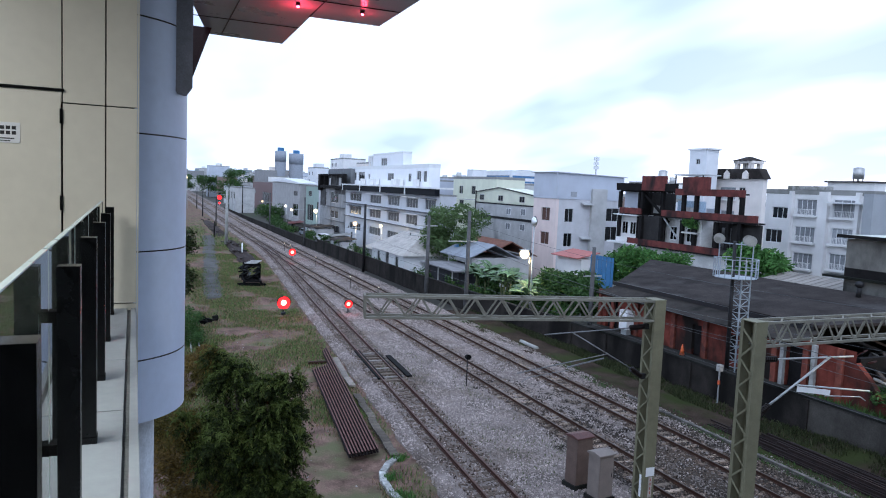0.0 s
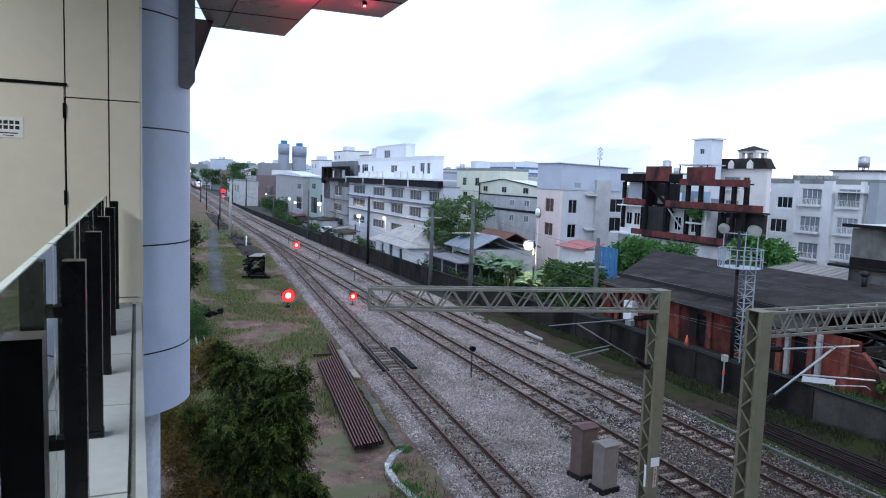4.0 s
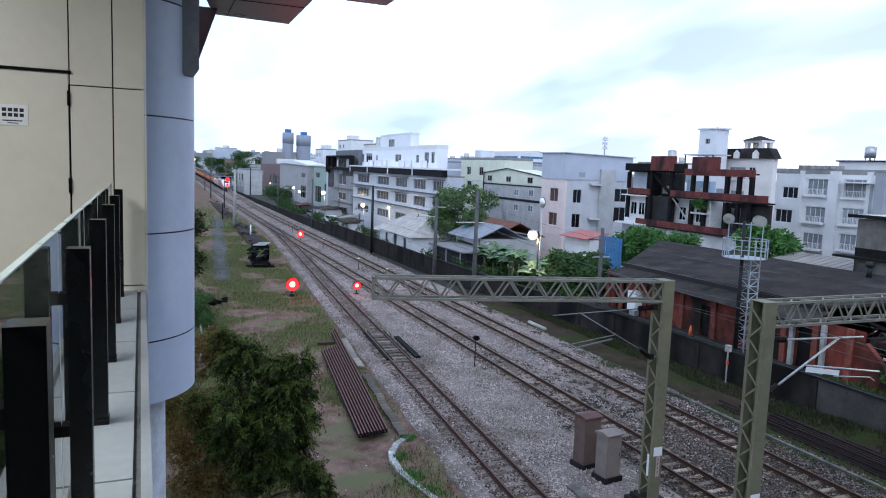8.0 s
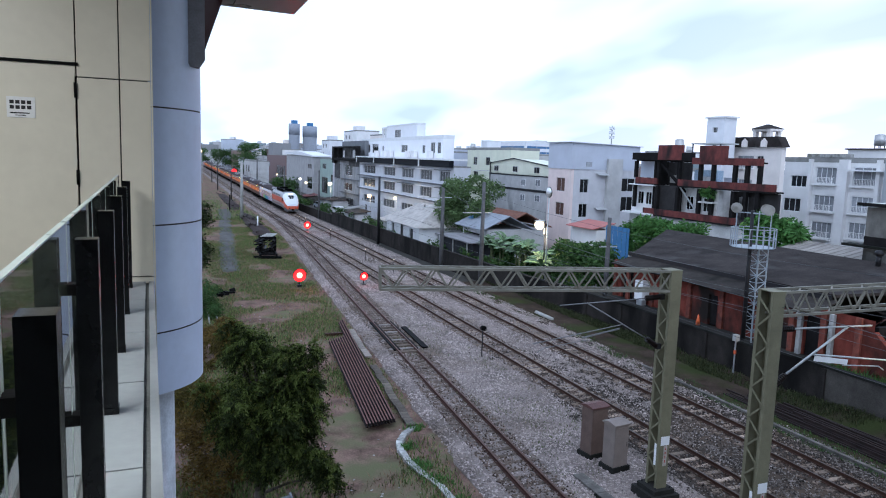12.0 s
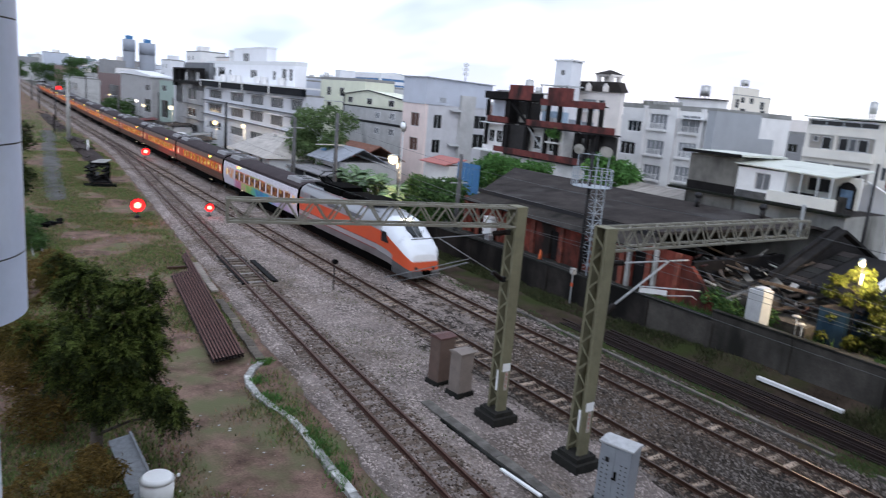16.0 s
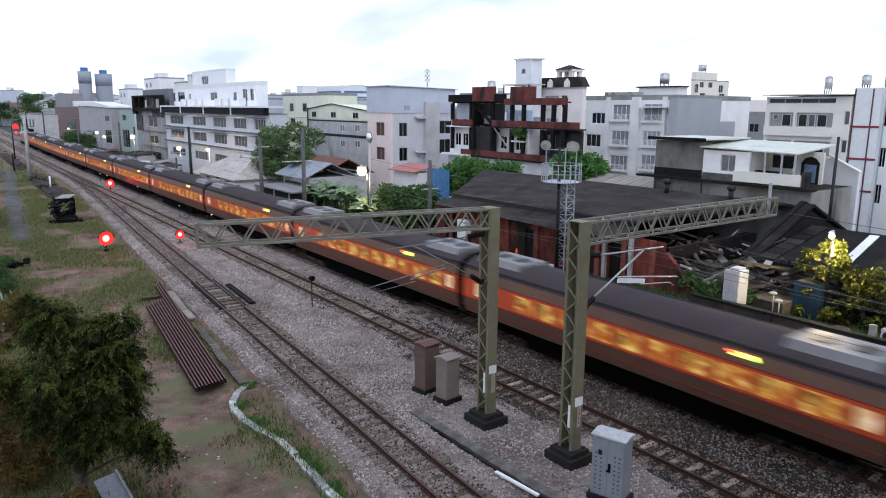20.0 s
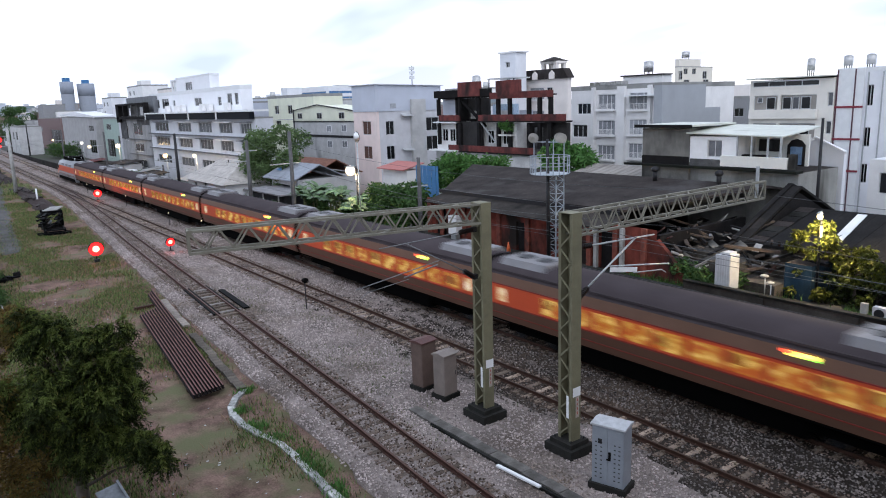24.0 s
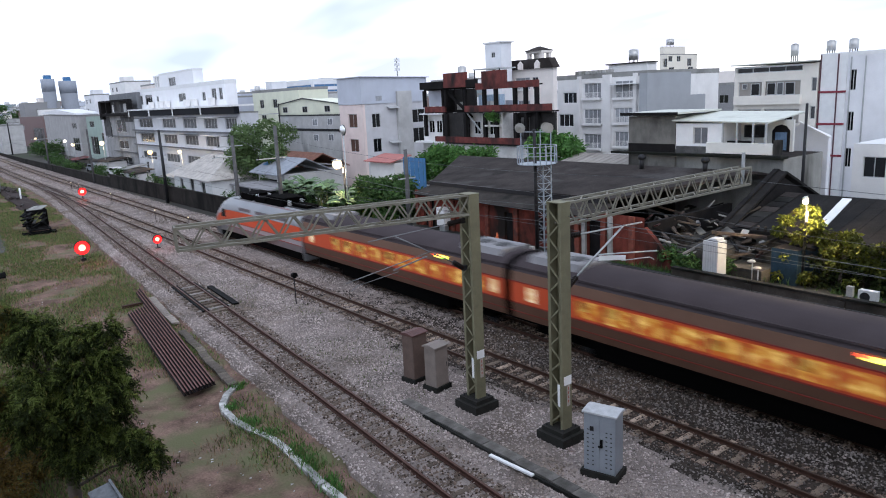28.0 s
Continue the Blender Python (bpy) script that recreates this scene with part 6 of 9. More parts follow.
for y in (9.05, 10.45):
    add_box(ws, "brown_joint", -0.19, -0.14, y, y + 0.1, -0.7, 12.9, mat("brown_band", (0.13, 0.06, 0.075), 0.6))
for y in (7.0, 8.1):
    add_box(ws, "drain_pipe", -0.1, 0, y, y + 0.08, -0.7, 12.6, GALV)
water_tank(64.5, 31.5, 12.52, 0.32, 0.95)
water_tank(64.5, 28.4, 12.75, 0.36, 0.75)
water_tank(64.5, 26.6, 12.75, 0.36, 0.75)
gr = building("low_grey_house", "low grey house with one dark window", 55, 60, 12, 22.2, 6.3, PALETILE, [(0.7, 2.2, 3.9, 5.4), (4.4, 6.6, 3.9, 5.4)], (), roof=WHITE, parapet=0)

# yellow and greyish house, far tower, more blocks
yel = building("pale_yellow_house", "pale yellow house with a shallow gable and small windows", 52, 57, 89.4, 122.8, 9.3, CREAMTILE, [(17, 19, 8.1, 9.1), (28, 30, 8.0, 9.1), (6, 8, 8.0, 9.2)], (), roof=ROOFGREY, parapet=0)
bm = bmesh.new()
extrude_x(bm, [(-0.1, 9.3), (20.1, 9.3), (20.1, 10.7), (11.5, 11.55), (-0.1, 10.5)], -0.05, 5)
part("gable", bm, CREAMTILE, yel)
add_box(yel, "grey_front", -0.25, -0.02, 0, 20.1, -0.7, 9.0, BAREGREY, "bare grey cement lower front")
add_box(yel, "dark_band", -0.32, -0.25, 0, 20.1, 6.7, 7.05, DARKSTEEL)
add_box(yel, "dark_band", -0.30, -0.25, 0, 20.1, 8.95, 9.15, DARKSTEEL)
add_box(yel, "drain_pipe", -0.35, -0.25, 19.6, 19.85, -0.7, 11.0, DARKSTEEL)
bm = bmesh.new()
bar(bm, (-0.15, 20.1, 10.8), (-0.15, 11.5, 11.62), 0.2, 0.14)
bar(bm, (-0.15, 11.5, 11.62), (-0.15, -0.1, 10.58), 0.2, 0.14)
part("gable_trim", bm, DARKSTEEL, yel)
for y, z in ((7.0, 7.5), (2.4, 7.6), (7.0, 5.2), (2.4, 5.3)):
    window(yel, (-0.25, y + 1.5, z), (0, -1, 0), 0, 1.5, z, z + 1.0, GLASSPALE, WHITE, 1, deep=-0.06)
for y in (3.2, 10.2, 17.0):
    window(yel, (-0.05, y + 1.6, 9.5), (0, -1, 0), 0, 1.6, 9.5, 10.4, GLASSDARK, BAREGREY, 1, deep=-0.06)
building("pale_cream_block", "pale cream block with water tank on the roof", 60, 66, 118, 138, 13.2, CREAMTILE, [(3, 5, 10.2, 11.8), (9, 11, 10.2, 11.8)], [(3, 5, 10, 11.6)], roof=ROOFGREY)
building("blue_striped_block", "distant pale block with blue glass bands", 80.2, 92, 150, 166, 15.6, WHITETILE, [(1, 15, 14.2, 14.9, mat("blue_glass", (0.10, 0.22, 0.42), 0.2)), (1, 15, 12.8, 13.4, MATS["blue_glass"])], [(0.3, 11, 14.3, 14.9, MATS["blue_glass"], 3), (0.3, 11, 13.1, 13.6, MATS["blue_glass"], 3), (0.3, 11, 11.9, 12.4, MATS["blue_glass"], 3)], roof=WHITE)
building("white_roof_room", "bright white rooftop room over a cream block", 69.9, 73.6, 150, 153, 15.6, WHITETILE, (), (), roof=WHITE, parapet=0.2)
ft = building("cream_tower_house", "cream tower house with stepped roof and dark windows", 149.4, 163.2, 104, 105.2, 17.9, mat("warm_cream", (0.80, 0.75, 0.66), 0.7, 0, 0.07), [(1, 2, 15, 17)], [(1.8, 3.4, 16.3, 17.6), (5.2, 6.8, 16.3, 17.6), (9.6, 11.4, 15.2, 17), (10, 12.2, 12.4, 15), (2, 4.2, 12.4, 15)], roof=ROOFGREY, parapet=0.2)
add_box(ft, "step_room", 0, 8.6, 0, 1.2, 17.9, 19.8, MATS["warm_cream"])
water_tank(152.6, 104.6, 19.7, 0.9, 1.3)

# twin silos far off
for x0, x1, z in ((32.3, 35.3, 19.3), (36.1, 40.0, 18.8)):
    s = 1.72
    e = thing("grain_tower", ((x0 + x1) / 2 * s, 196.9 * s, 0), "tall grey twin tower with a small blue roof tank", "tower", "twin grey towers")
    r = (x1 - x0) / 2 * s
    top = 11.145 + (z - 11.145) * s
    bm = bmesh.new()
    rod(bm, (0, 0, -0.7), (0, 0, top - 5.0), r, n=20)
    part("drum", bm, mat("tower_grey", (0.27, 0.29, 0.33), 0.8), e)
    bm = bmesh.new()
    rod(bm, (0, 0, top - 5.0), (0, 0, top), r * 1.02, n=20)
    part("drum_top", bm, mat("tower_grey_light", (0.33, 0.36, 0.42), 0.8), e)
    bm = bmesh.new()
    quad_box(bm, -1.3, 1.3, -1.3, 1.3, top, top + 1.6)
    part("roof_tank", bm, BLUETIN, e)

# blocks along the far street
for a in (
    ("tan_brick_house", "dull tan brick house far down the line", 44, 50, 276, 326, 10.4, mat("tan_brick", (0.22, 0.15, 0.145), 0.8), ((3, 9, 5.5, 7), (28, 46, 1.5, 6.4))),
    ("pale_gable_house", "pale grey house with a white sheet gable roof", 41, 46, 206, 254, 10.6, mat("warm_grey_cement", (0.40, 0.395, 0.40), 0.9, 0, 0.15, 0.5, 12, 0.2, ((0.24, 0.24, 0.24), 0.58), streak=0.8), ((39, 45, 6.9, 8.4), (38, 46, 1, 4.6))),
    ("green_house", "pale green rendered house", 42.5, 52, 182, 204, 10.0, GREENISH, ((3, 8, 7.3, 8.8), (2, 10, 0.5, 5.0), (14, 18, 4, 6))),
    ("grey_house_far", "grey weathered house in the far row", 41, 50, 168, 181, 10.8, GREYPLASTER, ((2, 4, 6, 9), (7, 9, 6, 9))),
    ("white_sheet_shed", "white sheet-roofed shed by the line", 29.6, 36, 262, 284, 8.0, BAREGREY, ((5, 9, 4, 6.5), (13, 18, 4, 6.5))),
    ("far_block", "distant pale flat-roofed block", 56, 74, 330, 350, 11.5, BAREGREY, ((4, 8, 9, 11), (14, 18, 9, 11))),
    ("far_block", "distant white flat-roofed block", 36, 46, 345, 372, 8.0, GREYPLASTER, ((6, 12, 7, 9), (20, 26, 7, 9))),
):
    building(*a[:8], [(*q, None, 2, False) for q in a[8]], (), roof=ROOFGREY, parapet=0.3, group="houses along the line")

bm = bmesh.new()
extrude_x(bm, [(205.5, 10.5), (254.5, 11.2), (254.5, 11.5), (230, 12.2), (205.5, 10.9)], 40.6, 46.4)
solo("sheet_gable_roof", bm, WHITETILE, "white sheet gable roof on a grey house", "roof")
for x0, x1, y0, y1, z, m in ((62, 70, 238, 256, 19.6, PALETILE), (58, 63, 262, 276, 16.5, WHITETILE), (52, 58, 214, 226, 13.6, WHITETILE), (54, 60, 190, 204, 14.0, BLUEGREY), (60, 66, 196, 214, 17.4, PEACH), (70, 78, 222, 238, 18.2, BAREGREY)):
    h = building("back_row_house", "pale house rising behind the row along the line", x0, x1, y0, y1, z, m, [(2, 4, z - 2.6, z - 1.2), (7, 9, z - 2.6, z - 1.2), (2, 4, z - 5.6, z - 4.2)], (), roof=ROOFGREY, parapet=0.4, group="houses behind the row")
    add_box(h, "roof_hut", 0.5, 3.5, 2, 7, z, z + 1.8, m)
gab = building("white_gable_house", "white rendered house with a low gable roof", 50, 50.4, 21.8, 25.0, 7.2, WHITETILE, (), (), roof=ROOFGREY, parapet=0, z0=-0.7)
bm = bmesh.new()
extrude_x(bm, [(0.0, 7.2), (3.2, 7.2), (1.9, 8.05)], 0, 0.4)
part("gable", bm, WHITETILE, gab)
bm = bmesh.new()
bar(bm, (-0.15, -0.2, 7.1), (-0.15, 1.9, 8.15), 0.12, 0.08)
bar(bm, (-0.15, 1.9, 8.15), (-0.15, 3.4, 7.15), 0.12, 0.08)
part("verge", bm, PALETILE, gab)
town = random.Random(5)
TOWN = [PALETILE, BAREGREY, GREYPLASTER, BAREGREY, PEACH, BLUEGREY, mat("town_grey", (0.30, 0.30, 0.31), 0.9), mat("town_brown", (0.26, 0.19, 0.17), 0.9), mat("town_teal", (0.27, 0.33, 0.35), 0.8), WHITETILE, MATS["town_grey"]]


def town_house(x, y, w, d, h, glazed):
    fr = []
    if glazed:
        for j in range(int(d // 4)):
            for q in range(1, int(h // 3.1)):
                fr.append((1.2 + j * 4, 3.0 + j * 4, 1.0 + q * 3.1, 2.5 + q * 3.1, town.choice((GLASSDARK, GLASSPALE)), 1, False))
    e = building("town_house", "distant flat-roofed town house among many others", x, x + w, y, y + d, h, town.choice(TOWN), fr[:12], (), roof=ROOFGREY, parapet=0.4, group="distant town houses")
    if town.random() < 0.6:
        a, b = town.uniform(0.1, 0.5) * w, town.uniform(0.1, 0.6) * d
        add_box(e, "roof_hut", a, a + 3.2, b, b + 4, h, h + town.uniform(1.8, 2.8), town.choice(TOWN))
    if town.random() < 0.5:
        bm = bmesh.new()
        rod(bm, (w * 0.6, d * 0.3, h), (w * 0.6, d * 0.3, h + 1.8), 0.7, n=10)
        part("roof_tank", bm, STEELTANK, e)


# rows behind the first line of houses, then the far town
for x0, x1, y0, y1, n, hs in ((60, 130, 140, 330, 34, (10.5, 12.5, 13.5, 14.2)), (90, 200, 60, 140, 10, (8.5, 9.5, 10.5)), (40, 260, 330, 620, 60, (10, 12.5, 13, 15)), (-160, 30, 420, 900, 60, (8, 10, 12.5, 14)), (200, 420, 100, 500, 26, (9, 11, 12.5, 14)), (60, 500, 620, 1000, 30, (11, 14, 18)), (30, 150, 470, 720, 46, (12, 15, 17.5, 19)), (-40, 60, 560, 800, 24, (12, 15, 17))):
    for k in range(n):
        x, y = town.uniform(x0, x1), town.uniform(y0, y1)
        w, d = town.uniform(8, 15), town.uniform(9, 20)
        if x < 30 and x + w > 8 and y < 700:
            continue
        town_house(x, y, w, d, town.choice(hs) + town.uniform(-0.7, 0.7), math.hypot(x, y) < 300)

# ---- brick shed behind the wall ----
shed = thing("brick_shed", (32.2, 23.5, 1.25), "long old red brick shed with a dark weathered roof", "shed")
LEN = 21.5
bm = bmesh.new()
holes = [(1.0, 2.4, 1.25, 3.3), (5.6, 6.9, 1.25, 3.6), (10.2, 11.0, 1.25, 3.2), (13.2, 14.4, 1.6, 3.2), (17.45, 19.05, 1.25, 3.5)]
facade(bm, (0, LEN, 0), (0, -1, 0), LEN, 0, 2.75, [(a, b, z0 - 1.25, z1 - 1.25) for a, b, z0, z1 in holes], 0.25)
part("wall", bm, BRICKWALL, shed)
# black sheets in the openings paint the dark of the interior
for a, b, z0, z1 in holes:
    add_box(shed, "doorway", 0.2, 0.24, LEN - b + 0.01, LEN - a - 0.01, z0 - 1.25, z1 - 1.25, CHAR, "black sheet standing in for the shade of an empty doorway")
add_box(shed, "end_wall", 0.3, 9, 0.0, 0.25, 0, 2.4, CHAR, "charred end wall")
for y in (0.6, 2.6, 4.6, 7.2, 9.9, 12.8, 14.2, 16.6, 19.4, 21.0):
    add_box(shed, "pilaster", -0.16, 0, y, y + 0.34, 0, 2.75, BRICKMAT)
add_box(shed, "white_frame", -0.19, 0.02, 2.15, 2.4, 0, 2.6, PALECONC)
add_box(shed, "white_frame", -0.19, 0.02, 4.1, 4.35, 0, 2.6, PALECONC)
bm = bmesh.new()
for dz in (0.0, 0.16):
    q = [bm.verts.new(p) for p in ((1.1, 3.2, 3.25 + dz), (1.1, 20.9, 3.1 + dz), (9.8, 27.7, 4.15 + dz), (9.8, -1.0, 4.2 + dz), (17.3, 28.0, 2.9 + dz), (17.3, -0.5, 2.9 + dz))]
    bm.faces.new((q[0], q[3], q[2], q[1]))
    bm.faces.new((q[3], q[5], q[4], q[2]))
    if dz == 0:
        low = q
for i, j in ((0, 1), (1, 2), (2, 4), (4, 5), (5, 3), (3, 0)):
    bm.faces.new((low[i], low[j], q[j], q[i]))
part("roof", bm, ROOFDARK, shed, "dark weathered felt roof")
bm = bmesh.new()
quad_box(bm, 0.98, 1.12, 3.4, 21.2, 3.05, 3.32)
part("gutter", bm, DARKSTEEL, shed)
bm = bmesh.new()
extrude_y(bm, [(-0.75, 2.50), (1.2, 3.02), (1.2, 3.10), (-0.8, 2.58)], 3.0, 20.8)
part("lean_to_roof", bm, mat("brown_felt", (0.075, 0.066, 0.06), 0.95, 0, 0.4, 0.8, 12, 0.5, ((0.03, 0.028, 0.026), 0.52), spec=0.1), shed, "worn brown felt lean-to roof")
add_box(shed, "side_wall", 9.8, 10.1, 7, 28, 0, 4.2, DARKCONC)
bm = bmesh.new()
extrude_x(bm, [(-2.1, 0), (0, 0), (0, 2.2), (-0.7, 1.6), (-1.4, 0.8)], 0, 0.3)
part("broken_wall", bm, BRICKWALL, shed)
for x, y, z in ((41, 30.2, 5.85), (41.4, 25.6, 5.8)):
    e = thing("roof_vent", (x, y, z), "small dark round roof vent", "roof vent", "vents on the shed roof")
    bm = bmesh.new()
    rod(bm, (0, 0, -0.4), (0, 0, 0.3), 0.16, n=10)
    part("pipe", bm, DARKSTEEL, e)
    bm = bmesh.new()
    ball(bm, (0, 0, 0.42), 0.28, 10, 6, 0.8)
    part("cowl", bm, DARKSTEEL, e)
cone = thing("traffic_cone", (31.3, 34.6, 1.25), "orange traffic cone standing beside a brick shed", "traffic cone")
bm = bmesh.new()
rod(bm, (0, 0, 0.04), (0, 0, 0.7), 0.17, 0.03, n=14)
part("cone_body", bm, mat("cone_orange", (0.75, 0.16, 0.05), 0.5), cone)
bm = bmesh.new()
quad_box(bm, -0.22, 0.22, -0.22, 0.22, 0, 0.04)
part("base", bm, BLACK, cone)
wbx = thing("switch_box", (31.8, 41.0, 1.25), "white metal switch box standing by a brick wall", "switch box")
add_box(wbx, "body", -0.3, 0.3, -0.45, 0.45, 0.4, 1.75, WHITE)
add_box(wbx, "stand", -0.2, 0.2, -0.3, 0.3, 0.0, 0.4, GALV)
add_box(wbx, "handle", -0.34, -0.3, -0.05, 0.05, 0.9, 1.2, BLACK)

# collapsed shed
ruin = thing("collapsed_roof", (31.5, 17.0, 1.25), "collapsed timber roof with black beams and grey debris", "ruin")
rr = random.Random(3)
OLDBEAM = mat("broken_brown_timber", (0.095, 0.072, 0.06), 0.95, 0, 0.4, 4, 40, 0.5, rand=0.4)
for k in range(90):
    bm = bmesh.new()
    a = Vector((rr.uniform(1.5, 9), rr.uniform(0.5, 8.5), rr.uniform(0.2, 2.4)))
    b = a + Vector((rr.uniform(-2.5, 2.5), rr.uniform(-2.8, 2.8), rr.uniform(-0.8, 0.9)))
    bar(bm, a, b, rr.uniform(0.05, 0.2), rr.uniform(0.05, 0.15))
    part("beam", bm, rr.choice((CHAR, CHAR, CHAR, TIMBER, OLDBEAM, OLDBEAM, DULLTUBE)), ruin)
for k in range(110):
    bm = bmesh.new()
    s = rr.uniform(0.1, 0.5)
    quad_box(bm, -s, s, -s * 0.6, s * 0.6, -0.03, 0.03)
    ob = part("rubble_sheet", bm, rr.choice((MOSSY, MOSSY, CONCRETE, RUSTRED, TIMBER, BARK, CHAR)), ruin)
    ob.matrix_basis = pose(rr.uniform(1.2, 9), rr.uniform(0.5, 9.5), rr.uniform(0.4, 2.3), rr.uniform(-40, 40), rr.uniform(-40, 40), rr.uniform(0, 180))
bm = bmesh.new()
for k in range(20):
    quad_box(bm, 1.2 + (k % 5) * 1.7, 2.9 + (k % 5) * 1.7, (k // 5) * 2.2, 2.0 + (k // 5) * 2.2, 0, 0.7 + 0.35 * (k % 3))
part("debris_heap", bm, mat("rubble", (0.10, 0.088, 0.075), 0.95, 0, 0.5, 2.5, 14, 1.0, ((0.03, 0.03, 0.028), 0.5)), ruin)
BLACKROOF = mat("black_sheet_roof", (0.035, 0.033, 0.033), 0.9, 0, 0.4, 0.9, 11, 0.5, ((0.075, 0.07, 0.065), 0.6), spec=0.1)
hall = thing("dark_gable_hall", (36, 20.6, 1.25), "low hall with a dark corrugated gable roof", "hall")
bm = bmesh.new()
extrude_y(bm, [(-0.6, 1.95), (5.2, 3.2), (11, 1.9), (11, 2.05), (5.2, 3.35), (-0.6, 2.1)], -28, -0.45)
part("roof", bm, BLACKROOF, hall, "dark corrugated sheet roof")
bm = bmesh.new()
extrude_y(bm, [(-0.6, 1.95), (5.2, 4.42), (11, 1.9), (11, 2.05), (5.2, 4.58), (-0.6, 2.1)], -0.44, 0.2)
part("gable_roof", bm, BLACKROOF, hall)
add_box(hall, "wall", 0.2, 10.4, -27.8, -0.1, 0, 2.0, MOSSY)
bm = bmesh.new()
extrude_y(bm, [(0.2, 2.0), (10.4, 2.0), (5.2, 4.2)], -0.3, -0.1)
part("gable", bm, CHAR, hall)
bm = bmesh.new()
bar(bm, (-0.65, 0.22, 2.1), (5.2, 0.22, 4.62), 0.28, 0.16)
part("verge_board", bm, CHAR, hall)
bm = bmesh.new()
bar(bm, (11, 0.22, 2.1), (5.2, 0.22, 4.62), 0.28, 0.16)
part("verge_board", bm, CHAR, hall)
for k in range(7):
    bm = bmesh.new()
    bar(bm, (-0.5 + k * 0.8, -0.95 - 0.05 * (k % 2), 2.18 + k * 0.172), (0.25 + k * 0.8, -0.95, 2.34 + k * 0.172), 0.9, 0.03)
    part("patch_sheet", bm, (ROOFDARK, BLACKROOF, DARKCONC)[k % 3], hall, "weathered grey patch sheet")
bm = bmesh.new()
bar(bm, (0.9, -4.45, 2.44), (4.8, -4.0, 3.30), 0.46, 0.06)
part("skylight", bm, WHITE, hall, "white skylight sheet")
for k in range(34):
    bm = bmesh.new()
    bar(bm, (-0.6, -0.6 - k * 0.8, 2.10), (5.2, -0.6 - k * 0.8, 3.35), 0.05, 0.03)
    part("roof_rib", bm, BLACKROOF, hall)
UNITWHITE = mat("dull_white_plastic", (0.52, 0.53, 0.54), 0.5, 0, 0.12, 2, 20, 0.05, ((0.3, 0.3, 0.3), 0.6))
tank = thing("air_unit", (31.4, 18.75, 1.25), "tall white ribbed plastic outdoor unit on the wall", "outdoor unit")
add_box(tank, "body", -0.4, 0.4, -0.4, 0.4, 0.55, 2.25, UNITWHITE)
for k in range(6):
    add_box(tank, "rib", -0.425, -0.40, -0.37 + k * 0.13, -0.30 + k * 0.13, 0.65, 2.15, UNITWHITE)
add_box(tank, "cap", -0.3, 0.3, -0.3, 0.15, 2.25, 2.38, UNITWHITE)
add_box(tank, "stand", -0.4, 0.4, -0.45, 0.45, 0, 0.55, DARKSTEEL)
bt = building("blue_shed", "small dark blue tin shed", 33.6, 36.5, 15.7, 17.0, 3.0, mat("dark_blue_tin", (0.025, 0.055, 0.09), 0.7, 0, 0.3, 1.5, 15, 0.2, ((0.012, 0.02, 0.03), 0.5), spec=0.1), (), (), roof=ROOFDARK, parapet=0, z0=1.25)
for y in (16.8, 17.1):
    e = thing("satellite_dish", (32.0, y, 2.2 + (y - 16.8)), "small white satellite dish on a stake", "satellite dish", "dishes behind the wall")
    bm = bmesh.new()
    rod(bm, (0, 0, -1.0), (0, 0, 0), 0.03)
    part("stake", bm, GALV, e)
    bm = bmesh.new()
    ball(bm, (-0.1, 0, 0.1), 0.2, 12, 6, 0.4)
    part("dish", bm, CONCRETE, e)

tin = thing("tin_roof_shed", (45.0, 34.6, -0.5), "low shed with a weathered pale brown tin roof", "shed")
add_box(tin, "wall", 0, 3.2, 0, 7.4, 0, 5.3, MOSSY)
bm = bmesh.new()
extrude_y(bm, [(-0.4, 5.25), (3.4, 6.0), (3.4, 6.07), (-0.4, 5.32)], -0.3, 7.6)
part("tin_roof", bm, mat("brown_grey_tin", (0.30, 0.275, 0.25), 0.8, 0, 0.25, 1.2, 14, 0.2, ((0.14, 0.12, 0.11), 0.54), stretch=(0.3, 1, 1)), tin)
for k in range(12):
    bm = bmesh.new()
    bar(bm, (-0.4, -0.1 + k * 0.66, 5.33), (3.4, -0.1 + k * 0.66, 6.08), 0.05, 0.04)
    part("roof_rib", bm, MATS["brown_grey_tin"], tin)
unit = thing("outdoor_unit", (31.0, 11.5, 1.25), "small white outdoor cooling unit behind the wall", "outdoor unit")
add_box(unit, "body", -0.15, 0.15, -0.36, 0.36, 0.62, 1.15, UNITWHITE)
add_box(unit, "stand", -0.14, 0.14, -0.32, 0.32, 0, 0.62, DARKSTEEL)
bm = bmesh.new()
rod(bm, (-0.165, 0.09, 0.88), (-0.15, 0.09, 0.88), 0.2, n=18)
part("fan_grille", bm, DARKSTEEL, unit)
add_box(unit, "meter_box", -0.1, 0.1, 0.6, 0.85, 0.75, 1.2, CONCRETE, "grey meter box")

# small white house, shelter, blue hut
sw = building("small_white_house", "small white plastered house with a grey hipped roof", 30.2, 38, 84, 98, 2.4, WHITE, [(2.4, 3.6, 0.6, 2.0), (6.2, 7.6, 0.6, 2.2), (10.2, 11.6, 0.0, 2.0)], (), roof=ROOFGREY, parapet=0, category="house")
bm = bmesh.new()
v = [bm.verts.new(p) for p in ((-0.7, -0.7, 2.4), (8.5, -0.7, 2.4), (8.5, 14.7, 2.4), (-0.7, 14.7, 2.4), (3.9, 3.5, 4.9), (3.9, 10.5, 4.9))]
for f in ((0, 1, 4), (1, 2, 5, 4), (2, 3, 5), (3, 0, 4, 5), (3, 2, 1, 0)):
    bm.faces.new([v[i] for i in f])
part("hipped_roof", bm, mat("grey_tiles", (0.47, 0.44, 0.41), 0.9, 0, 0.25, 1.2, 15, 0.3), sw)
